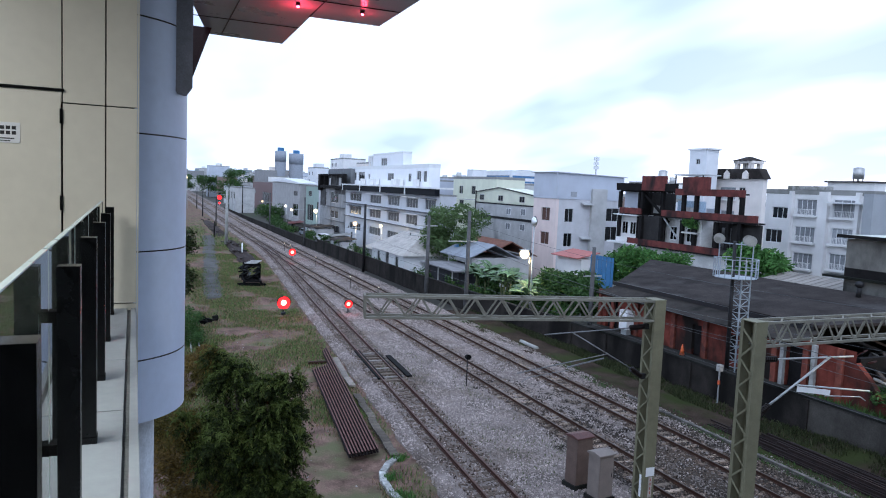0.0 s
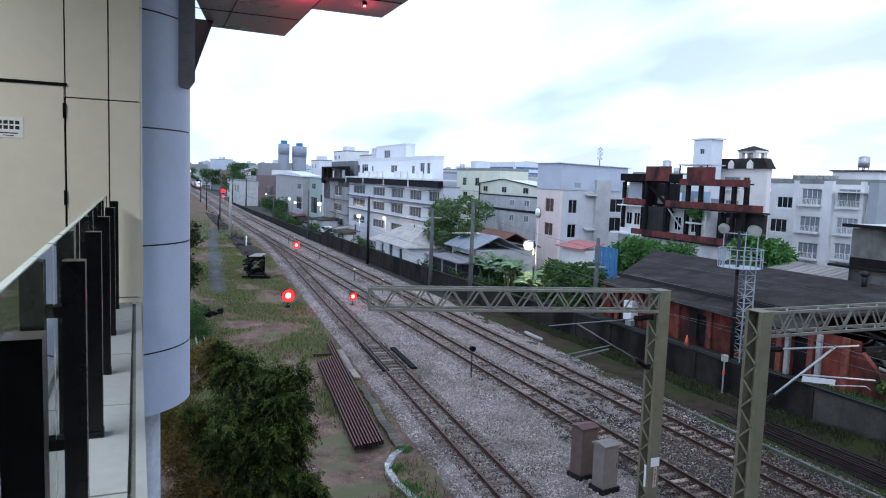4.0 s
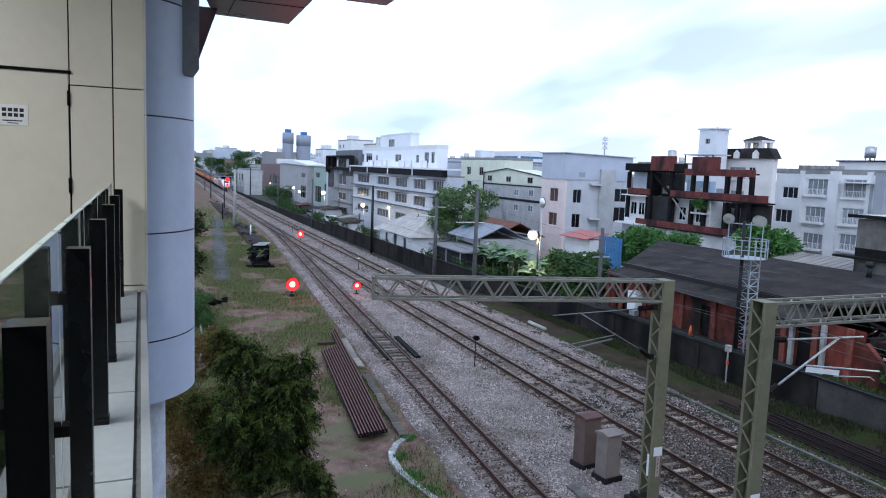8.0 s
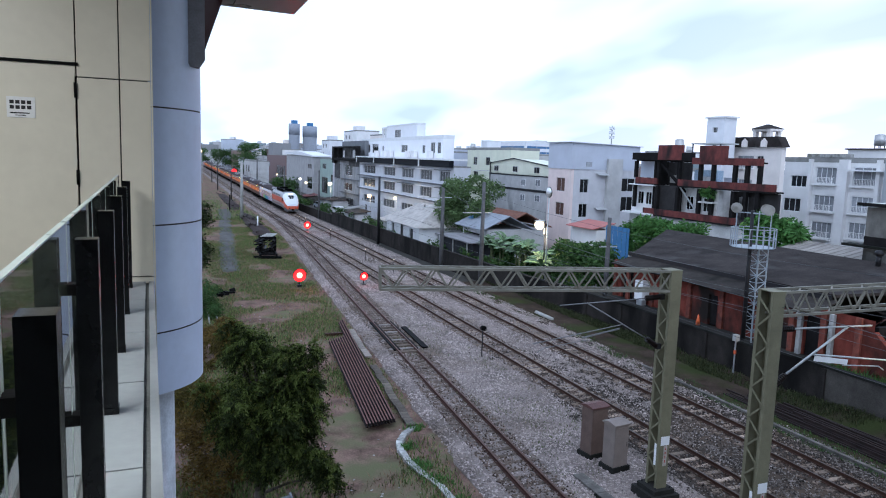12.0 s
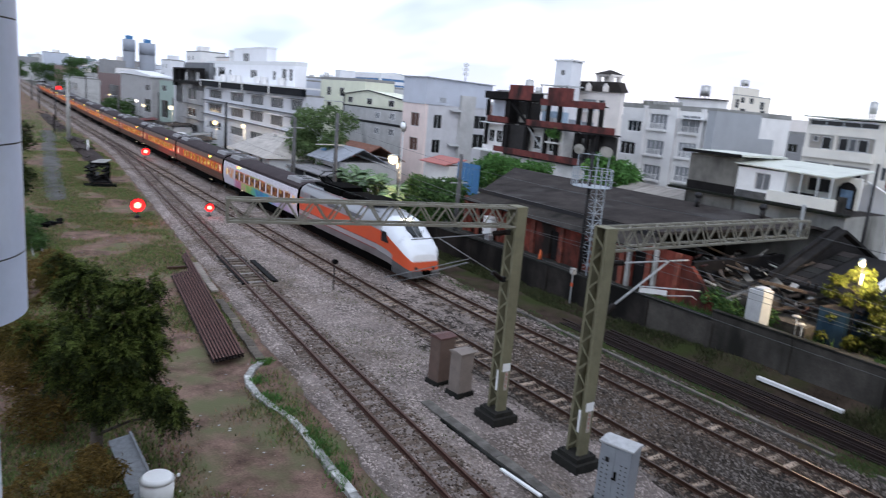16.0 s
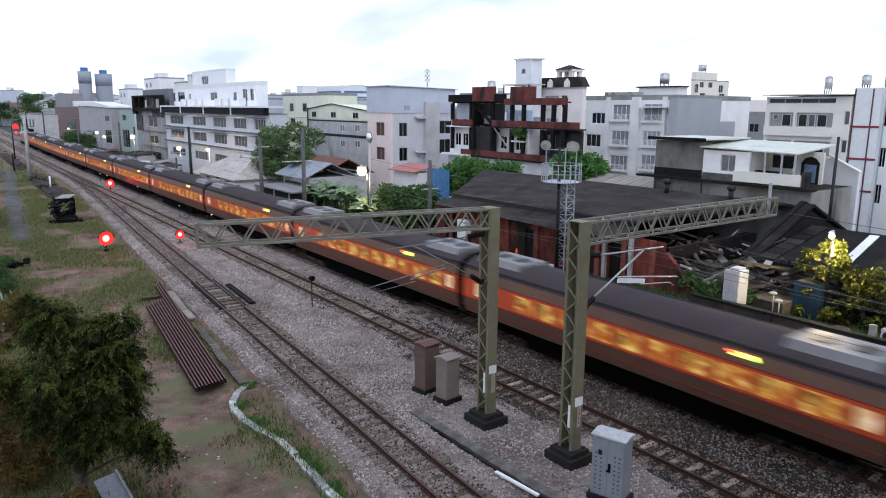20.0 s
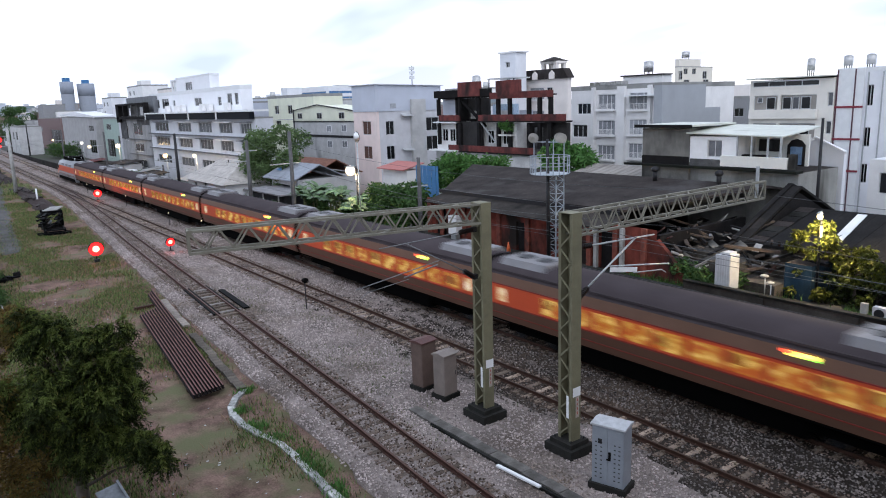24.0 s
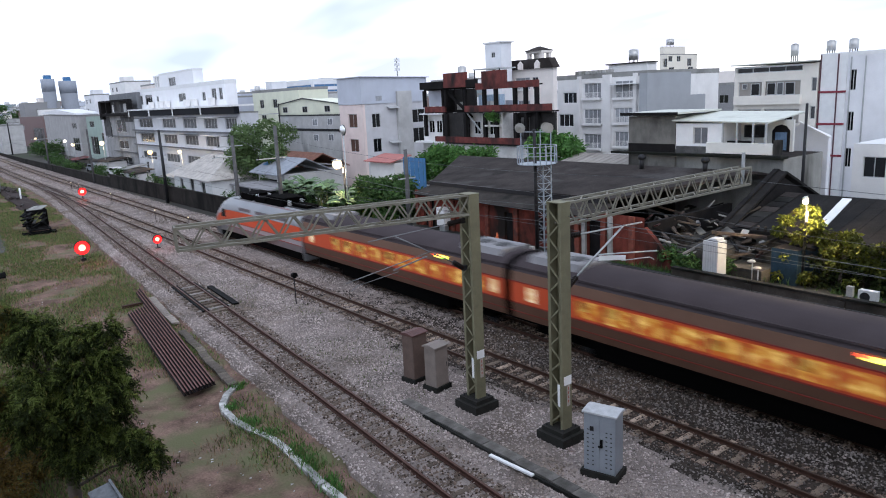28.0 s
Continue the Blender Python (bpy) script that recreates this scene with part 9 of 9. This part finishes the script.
def mural(name, stops, tone):
    """A painted picture that runs along the coach: colours change along its length, with wavy, uneven borders."""
    m = bpy.data.materials.new(name)
    m.use_nodes = True
    nt = m.node_tree
    b = nt.nodes["Principled BSDF"]
    tc, sp = nt.nodes.new("ShaderNodeTexCoord"), nt.nodes.new("ShaderNodeSeparateXYZ")
    nt.links.new(tc.outputs["Object"], sp.inputs[0])
    no = nt.nodes.new("ShaderNodeTexNoise")
    no.inputs["Scale"].default_value, no.inputs["Detail"].default_value, no.inputs["Distortion"].default_value = 0.9, 4, 1.0
    nt.links.new(tc.outputs["Object"], no.inputs["Vector"])
    k = nt.nodes.new("ShaderNodeMath")
    k.operation = "MULTIPLY_ADD"
    k.inputs[1].default_value, k.inputs[2].default_value = 7.0, -3.5
    nt.links.new(no.outputs["Fac"], k.inputs[0])
    s = nt.nodes.new("ShaderNodeMath")
    s.operation = "ADD"
    nt.links.new(sp.outputs["Y"], s.inputs[0])
    nt.links.new(k.outputs[0], s.inputs[1])
    d = nt.nodes.new("ShaderNodeMath")
    d.operation = "DIVIDE"
    d.inputs[1].default_value = 20.4
    nt.links.new(s.outputs[0], d.inputs[0])
    rp = nt.nodes.new("ShaderNodeValToRGB")
    first, last = stops[0], stops[-1]
    rp.color_ramp.elements[0].position, rp.color_ramp.elements[0].color = first[0], (*[c * tone for c in first[1]], 1)
    rp.color_ramp.elements[1].position, rp.color_ramp.elements[1].color = last[0], (*[c * tone for c in last[1]], 1)
    for p, c in stops[1:-1]:
        rp.color_ramp.elements.new(p).color = (*[q * tone for q in c], 1)
    nt.links.new(d.outputs[0], rp.inputs[0])
    nt.links.new(rp.outputs[0], b.inputs["Base Color"])
    b.inputs["Roughness"].default_value, b.inputs["Specular IOR Level"].default_value = 0.4, 0.3
    return m


WHITISH, LAVENDER = (0.72, 0.66, 0.74), (0.52, 0.42, 0.62)
MURAL_LOW = mural("mural_lower", ((0.06, WHITISH), (0.15, LAVENDER), (0.24, (0.60, 0.52, 0.76)), (0.31, (0.30, 0.34, 0.66)), (0.38, (0.05, 0.42, 0.56)), (0.46, (0.06, 0.22, 0.52)), (0.52, (0.10, 0.52, 0.48)), (0.60, (0.26, 0.52, 0.12)), (0.68, (0.58, 0.62, 0.22)), (0.75, (0.66, 0.16, 0.36)), (0.80, (0.74, 0.50, 0.62)), (0.87, WHITISH), (0.95, WHITISH)), 0.85)
MURAL_BAND = mural("mural_band", ((0.05, WHITISH), (0.12, (0.70, 0.40, 0.22)), (0.20, WHITISH), (0.28, (0.45, 0.42, 0.20)), (0.36, (0.70, 0.60, 0.58)), (0.44, (0.66, 0.14, 0.05)), (0.52, (0.32, 0.42, 0.12)), (0.60, (0.72, 0.20, 0.05)), (0.68, (0.70, 0.36, 0.30)), (0.76, (0.68, 0.14, 0.05)), (0.82, WHITISH), (0.88, (0.74, 0.30, 0.10)), (0.95, WHITISH)), 0.85)

HALF = 1.44
CAR = 20.6
SHELL = [(-HALF + 0.15, 0.95), (-HALF - 0.01, 1.72), (-HALF, 2.72), (-HALF + 0.06, 3.18), (-HALF + 0.3, 3.5), (-0.7, 3.7), (0, 3.76)]


def skin(bm, i0, i1, y0, y1):
    """Strips of the body's skin between two corners of its outline, on both sides."""
    for s in (1, -1):
        for i in range(i0, i1):
            (xa, za), (xb, zb) = SHELL[i], SHELL[i + 1]
            q = [bm.verts.new(p) for p in ((xa * s, y0, za), (xa * s, y1, za), (xb * s, y1, zb), (xb * s, y0, zb))]
            f = bm.faces.new(q if s > 0 else q[::-1])
            f.smooth = i > 2


def bogies(e, ys):
    for y in ys:
        bm = bmesh.new()
        quad_box(bm, -1.05, 1.05, y - 1.6, y + 1.6, 0.45, 0.72)
        b = part("bogie", bm, T_UNDER, e)
        for dy in (-1.05, 1.05):
            for x in (-0.55, 0.55):
                w = bmesh.new()
                rod(w, (x - 0.07, y + dy, 0.43), (x + 0.07, y + dy, 0.43), 0.43, n=20)
                part("wheel", w, DARKSTEEL, b)


def coach(label, painted, seed=4):
    e = thing("train_coach", (TRACK_C, 0, 0), label, "train coach", "coaches of the train")
    y0, y1 = 0.24, CAR - 0.24
    bm = bmesh.new(); skin(bm, 0, 1, y0, y1)
    part("lower_side", bm, MURAL_LOW if painted else T_LOWER, e)
    bm = bmesh.new(); skin(bm, 1, 2, y0, y1)
    part("window_band", bm, MURAL_BAND if painted else T_ORANGE, e)
    bm = bmesh.new(); skin(bm, 2, 3, y0, y1)
    part("upper_side", bm, mat("mural_white", (0.66, 0.63, 0.70), 0.4) if painted else T_UPPER, e)
    bm = bmesh.new(); skin(bm, 3, 6, y0, y1)
    bmesh.ops.remove_doubles(bm, verts=bm.verts[:], dist=0.001)
    part("roof", bm, T_ROOF, e)
    out = SHELL + [(-x, z) for x, z in SHELL[-2::-1]]
    for y in (y0, y1):
        bm = bmesh.new()
        bm.faces.new([bm.verts.new((x, y, z)) for x, z in out])
        bmesh.ops.solidify(bm, geom=bm.faces[:], thickness=0.03)
        part("end_wall", bm, T_UNDER, e)
    bm = bmesh.new()
    quad_box(bm, -HALF + 0.1, HALF - 0.1, y0, y1, 0.90, 0.96)
    quad_box(bm, -1.25, 1.25, 4.6, 15.8, 0.22, 0.9)
    part("underframe", bm, T_UNDER, e)
    bm = bmesh.new()
    quad_box(bm, -1.0, 1.0, -0.25, 0.25, 1.0, 3.3)
    part("gangway", bm, T_UNDER, e)
    if not painted:
        for z, h in ((1.70, 0.06), (1.30, 0.035), (2.70, 0.05)):
            for s in (-1, 1):
                bm = bmesh.new()
                x = s * (HALF + 0.012)
                quad_box(bm, min(x, x - s * 0.02), max(x, x - s * 0.02), y0, y1, z, z + h)
                part("red_line", bm, T_RED, e)
    bm = bmesh.new()
    quad_box(bm, -0.02, 0.006, 0, 1.24, -0.1, 0.64)
    wm = mesh_of("window", bm, lit_saloon("lit_mural_window", (0.05, 0.018, 0.010), (0.22, 0.055, 0.014), (0.42, 0.24, 0.07), 0.5) if painted else LITWIN)
    bm = bmesh.new()
    quad_box(bm, -0.015, 0.015, 0.03, 1.1, 0.2, 0.58)
    cm = mesh_of("curtain", bm, LITDIM)
    g = random.Random(seed)
    for k in range(10):
        for s in (-1, 1):
            y = 1.65 + k * 1.5
            ob = part("window", wm, LITWIN, e, at=(s * (HALF + 0.008), y + (0 if s > 0 else 1.24), 1.95))
            if s < 0:
                ob.rotation_euler = (0, 0, math.pi)
            if g.random() < 0.6 and not painted:
                c = new("curtain", cm)
                c.parent = ob
                c.location = (0.012, g.uniform(0.0, 0.04), g.choice((0.0, -0.12, 0.02)))
                c.scale = (1, g.choice((0.55, 0.8, 1.0)), 1)
    bm = bmesh.new()
    quad_box(bm, -0.01, 0.06, 0, 0.26, -0.1, 0.64)
    pm = mesh_of("window_pillar", bm, MURAL_BAND if painted else T_ORANGE)
    for k in range(11):
        for s in (-1, 1):
            p = part("window_pillar", pm, T_ORANGE, e, at=(s * HALF, 1.39 + k * 1.5 if s > 0 else 1.65 + k * 1.5, 1.95))
            if s < 0:
                p.rotation_euler = (0, 0, math.pi)
    for y in (0.55, CAR - 1.95):
        for s in (-1, 1):
            bm = bmesh.new()
            x = s * (HALF + 0.012)
            quad_box(bm, min(x, x - s * 0.03), max(x, x - s * 0.03), y, y + 0.8, 1.74, 2.68)
            d = part("door", bm, MURAL_BAND if painted else T_ORANGE, e)
            bm = bmesh.new()
            quad_box(bm, min(x, x + s * 0.012), max(x, x + s * 0.012), y + 0.12, y + 0.70, 1.92, 2.56)
            part("door_pane", bm, LITDOOR, d)
    for s in (-1, 1):
        bm = bmesh.new()
        x = s * (HALF - 0.015)
        at = CAR - 5.6 if painted else 4.5
        quad_box(bm, min(x, x + s * 0.03), max(x, x + s * 0.03), at, at + 0.85, 2.96, 3.12)
        b = part("destination_board", bm, LEDY, e, "lit yellow destination board")
        bm = bmesh.new()
        quad_box(bm, min(x, x + s * 0.034), max(x, x + s * 0.034), at + 0.55, at + 1.0, 3.03, 3.12)
        part("board_end", bm, LEDR, b)
        bm = bmesh.new()
        quad_box(bm, min(x, x + s * 0.034), max(x, x + s * 0.034), at, at + 0.5, 2.96, 3.02)
        part("board_line", bm, LEDG, b, "lit green line of characters")
    for y in (0.95, CAR - 3.85):
        bm = bmesh.new()
        extrude_y(bm, [(-1.0, 3.52), (1.0, 3.52), (0.84, 3.88), (-0.84, 3.88)], y, y + 2.9)
        u = part("roof_unit", bm, mat("roof_unit_grey", (0.24, 0.235, 0.245), 0.5, 0.2, 0.2, 1.5, 15, 0.0, ((0.2, 0.19, 0.19), 0.55)), e, "silver-grey roof unit", bevel=0.06)
        for k in range(2):
            bm = bmesh.new()
            rod(bm, (0, y + 0.8 + 1.3 * k, 3.87), (0, y + 0.8 + 1.3 * k, 3.91), 0.42, n=16)
            part("fan_grille", bm, DARKSTEEL, u)
    for s in (-1, 1):
        bm = bmesh.new()
        x = s * (HALF - 0.12)
        quad_box(bm, x - 0.04, x + 0.04, y0, y1, 3.34, 3.42)
        part("rain_gutter", bm, T_ROOF, e)
    bogies(e, (3.0, CAR - 3.0))
    return e


def locomotive(label, leading=True):
    e = thing("locomotive", (TRACK_C, 0, 0), label, "locomotive", "locomotives of the train")
    # half width and top height along the body, from the tip of the nose
    stations = [(0.9, 1.00, 1.74), (1.05, 1.14, 1.93), (1.5, 1.23, 2.28), (2.1, 1.31, 2.68), (2.75, 1.36, 3.03), (3.4, 1.40, 3.40), (4.2, 1.43, 3.62), (5.0, 1.44, 3.72), (6.2, 1.44, 3.76), (17.9, 1.44, 3.76)]
    levels = [0.0, 0.165, 0.30, 0.41, 0.696, 0.83, 0.93, 1.0]
    bot = 0.34

    def ring(st):
        y, hw, top = st
        pts = []
        for u in levels:
            wd = hw * (0.95 if u < 0.05 else 1.0 if u < 0.7 else 0.965 if u < 0.85 else 0.84 if u < 0.95 else 0.52)
            if y < 1.2:
                wd *= 1.0 - 0.15 * u
            pts.append((wd, y + (0.2 * u if y < 1.4 else 0), bot + (top - bot) * u))
        return pts

    bms = {k: bmesh.new() for k in ("hood", "band", "waist", "skirt", "under", "deflector", "bumper", "roof")}
    rings = [ring(s) for s in stations]
    for j in range(len(rings) - 1):
        for s in (-1, 1):
            for i in range(len(levels) - 1):
                p = [rings[j][i], rings[j + 1][i], rings[j + 1][i + 1], rings[j][i + 1]]
                k = (("deflector", "deflector", "bumper", "bumper") if j < 4 else ("under", "skirt", "waist", "band"))[i] if i < 4 else "hood" if j < 6 else "roof"
                b = bms[k]
                q = [b.verts.new((a[0] * s, a[1], a[2])) for a in p]
                f = b.faces.new(q if s < 0 else q[::-1])
                f.smooth = k in ("hood", "bumper", "roof")
    # crown strip along the middle, and the face of the nose
    for j in range(len(rings) - 1):
        a, c = rings[j][-1], rings[j + 1][-1]
        b = bms["hood"] if a[1] < 4.0 else bms["roof"]
        b.faces.new([b.verts.new(p) for p in ((-a[0], a[1], a[2]), (a[0], a[1], a[2]), (c[0], c[1], c[2]), (-c[0], c[1], c[2]))])
    for i, k in enumerate(("deflector", "deflector", "bumper", "bumper", "hood", "hood", "hood")):
        lo, hi = rings[0][i], rings[0][i + 1]
        bms[k].faces.new([bms[k].verts.new(p) for p in ((-lo[0], lo[1], lo[2]), (lo[0], lo[1], lo[2]), (hi[0], hi[1], hi[2]), (-hi[0], hi[1], hi[2]))])
    b = bms["roof"]
    r = rings[-1]
    b.faces.new([b.verts.new(p) for p in [(q[0], q[1], q[2]) for q in r] + [(-q[0], q[1], q[2]) for q in r[::-1]]])
    for b in bms.values():
        bmesh.ops.remove_doubles(b, verts=b.verts[:], dist=0.001)
    part("nose_hood", bms["hood"], mat("nose_silver_white", (0.70, 0.73, 0.78), 0.3, 0.1, 0.05, 0.8, 10, 0.0) if leading else T_SILVER, e, "smooth silver-white nose hood" if leading else "smooth silver nose hood")
    part("side_band", bms["band"], T_ORANGE, e, "orange side band")
    part("waist_band", bms["waist"], mat("loco_waist", (0.33, 0.32, 0.33), 0.45, 0.2, 0.1, 0.8, 10, 0.0), e, "light grey waist band")
    part("skirt", bms["skirt"], mat("loco_skirt", (0.17, 0.155, 0.155), 0.45, 0.2, 0.2, 0.8, 10, 0.0, ((0.09, 0.07, 0.06), 0.55)), e, "dirty grey side skirt")
    part("side_frame", bms["under"], T_UNDER, e, "black bogie frames and side boxes")
    part("deflector", bms["deflector"], mat("loco_deflector", (0.11, 0.11, 0.115), 0.6, 0.1), e, "dark grey track deflector")
    part("bumper", bms["bumper"], T_ORANGE, e, "orange nose bumper")
    part("roof", bms["roof"], T_SILVER, e, "silver roof shoulders")
    # windscreen: lies on the slope of the nose
    bm = bmesh.new()
    a, b2 = (1.95, 2.66), (3.05, 3.29)
    for s in (-1, 1):
        f = bm.faces.new([bm.verts.new(p) for p in ((0.03 * s, a[0], a[1]), (0.90 * s, a[0] + 0.10, a[1] - 0.12), (0.86 * s, b2[0] + 0.10, b2[1] - 0.10), (0.03 * s, b2[0], b2[1]))])
    bmesh.ops.solidify(bm, geom=bm.faces[:], thickness=-0.05)
    part("windscreen", bm, mat("screen_glass", (0.06, 0.07, 0.075), 0.12, 0, 0.2, 0.7, 8, 0.0, spec=0.8), e, "grey reflecting split windscreen")
    for s in (-1, 1):
        bm = bmesh.new()
        bar(bm, (0.12 * s, 1.95, 2.69), (0.62 * s, 2.5, 3.0), 0.03, 0.03)
        part("wiper", bm, BLACK, e)
    for s in (-1, 1):
        bm = bmesh.new()
        x = s * 1.40
        extrude_x(bm, [(3.25, 2.05), (4.2, 2.05), (4.2, 2.70), (3.6, 2.70)], min(x, x + s * 0.045), max(x, x + s * 0.045))
        part("cab_window", bm, GLASSDARK, e)
        bm = bmesh.new()
        quad_box(bm, min(s * 1.435, s * 1.455), max(s * 1.435, s * 1.455), 4.7, 17.7, 1.345, 1.395)
        part("red_line", bm, T_RED, e)
        bm = bmesh.new()
        quad_box(bm, min(s * 1.43, s * 1.45), max(s * 1.43, s * 1.45), 4.7, 17.7, 1.715, 1.755)
        part("orange_edge_line", bm, T_RED, e)
        for k in range(3):
            bm = bmesh.new()
            quad_box(bm, min(s * 1.40, s * 1.425), max(s * 1.40, s * 1.425), 7.2 + k * 3.2, 9.4 + k * 3.2, 2.86, 3.12)
            part("side_louvre", bm, mat("louvre_grey", (0.16, 0.16, 0.17), 0.6, 0.2), e)
        bm = bmesh.new()
        quad_box(bm, min(s * 1.43, s * 1.452), max(s * 1.43, s * 1.452), 4.45, 5.1, 1.78, 2.68)
        part("cab_door", bm, T_ORANGE, e)
        bm = bmesh.new()
        quad_box(bm, min(s * 0.04, s * 0.34), max(s * 0.04, s * 0.34), 3.36, 3.60, 3.36, 3.54)
        part("headlight", bm, HEADLIGHT if leading else GLASSDARK, e, "lit headlight" if leading else "", bevel=0.03)
        bm = bmesh.new()
        ball(bm, (s * 0.62, 0.98, 0.9), 0.12, 10, 6)
        part("marker_lamp", bm, DARKSTEEL if leading else TAIL, e)
    bm = bmesh.new()
    quad_box(bm, -1.2, 1.2, 1.9, 17.6, 0.33, 0.6)
    quad_box(bm, -0.2, 0.2, 0.55, 1.2, 0.55, 0.8)
    part("underframe", bm, T_UNDER, e)
    bm = bmesh.new()
    quad_box(bm, -0.72, 0.72, 6.2, 17.6, 3.70, 3.80)
    part("roof_deck", bm, mat("loco_roof_deck", (0.05, 0.05, 0.055), 0.8), e, "dark roof deck")
    for s in (-1, 1):
        bm = bmesh.new()
        bar(bm, (s * 1.0, 5.4, 3.66), (s * 1.0, 17.6, 3.66), 0.06, 0.12)
        part("roof_rail", bm, T_SILVER, e)
    for y0, y1, h in ((6.6, 8.8, 4.25), (9.3, 11.2, 4.1), (11.6, 14.4, 4.35)):
        bm = bmesh.new()
        extrude_y(bm, [(-1.0, 3.66), (1.0, 3.66), (0.86, h), (-0.86, h)], y0, y1)
        part("roof_equipment", bm, T_UNDER, e, bevel=0.04)
    for y in (9.0, 14.6):
        for x in (-0.5, 0.5):
            bm = bmesh.new()
            rod(bm, (x, y, 3.78), (x, y, 4.2), 0.08, 0.06, n=8)
            part("roof_insulator", bm, WHITE, e)
    bm = bmesh.new()
    quad_box(bm, -0.5, 0.5, 14.8, 17.2, 3.75, 4.0)
    pan = part("pantograph", bm, T_UNDER, e)
    for s in (-0.4, 0.4):
        for p, q, w in (((s, 15.0, 4.0), (s * 0.8, 16.9, 4.5), 0.06), ((s * 0.8, 16.9, 4.5), (s * 1.4, 15.2, 5.05), 0.05)):
            bm = bmesh.new()
            bar(bm, p, q, w)
            part("pantograph_arm", bm, T_UNDER, pan)
    bm = bmesh.new()
    bar(bm, (-0.85, 15.2, 5.08), (0.85, 15.2, 5.08), 0.12, 0.05)
    part("contact_strip", bm, T_UNDER, pan)
    bogies(e, (4.0, 14.2))
    return e


LOCO, TAILLOCO = 18.16, 17.9
loco = locomotive("silver-nosed orange locomotive with lit headlights leading the train")
first = coach("coach with a colourful painted mural behind the locomotive", True)
plain = coach("orange and grey coach with warmly lit windows", False)
other = coach("orange and grey coach with warmly lit windows", False, 9)
coaches = [first, plain, other] + [copy_thing((plain, other)[k % 2], Matrix()) for k in range(9)]
rear = locomotive("orange and silver locomotive pushing at the rear of the train", False)

# where the front of the train is, in metres along the line, by seconds
FRONT = [(0, 492), (3, 407), (5.5, 334), (7, 286), (8, 254), (9, 225), (10, 193), (11, 163), (12, 134), (12.5, 120.5), (13.5, 93.5), (14.5, 68), (15, 56.5), (16, 34.7), (17, 12.96), (18, -8.95), (20, -52.0), (22.5, -104.8), (25, -157.7), (27, -200.0), (28, -221.6)]


def on_line(y, length, turned=0):
    """The pose of a vehicle whose front stands at y, tilted with the gradient under it."""
    a, b = (y - length, y) if turned else (y, y + length)
    tilt = math.degrees(math.atan2(rise(b) - rise(a), length))
    return pose(TRACK_C, y, rise(y), -tilt if turned else tilt, 0, turned)


def motions():
    walk(loco, [(t, on_line(y, LOCO)) for t, y in FRONT])
    for k, c in enumerate(coaches):
        walk(c, [(t, on_line(y + LOCO + k * CAR, CAR)) for t, y in FRONT])
    end = LOCO + 12 * CAR + TAILLOCO
    walk(rear, [(t, on_line(y + end, TAILLOCO, 180)) for t, y in FRONT])


motions()
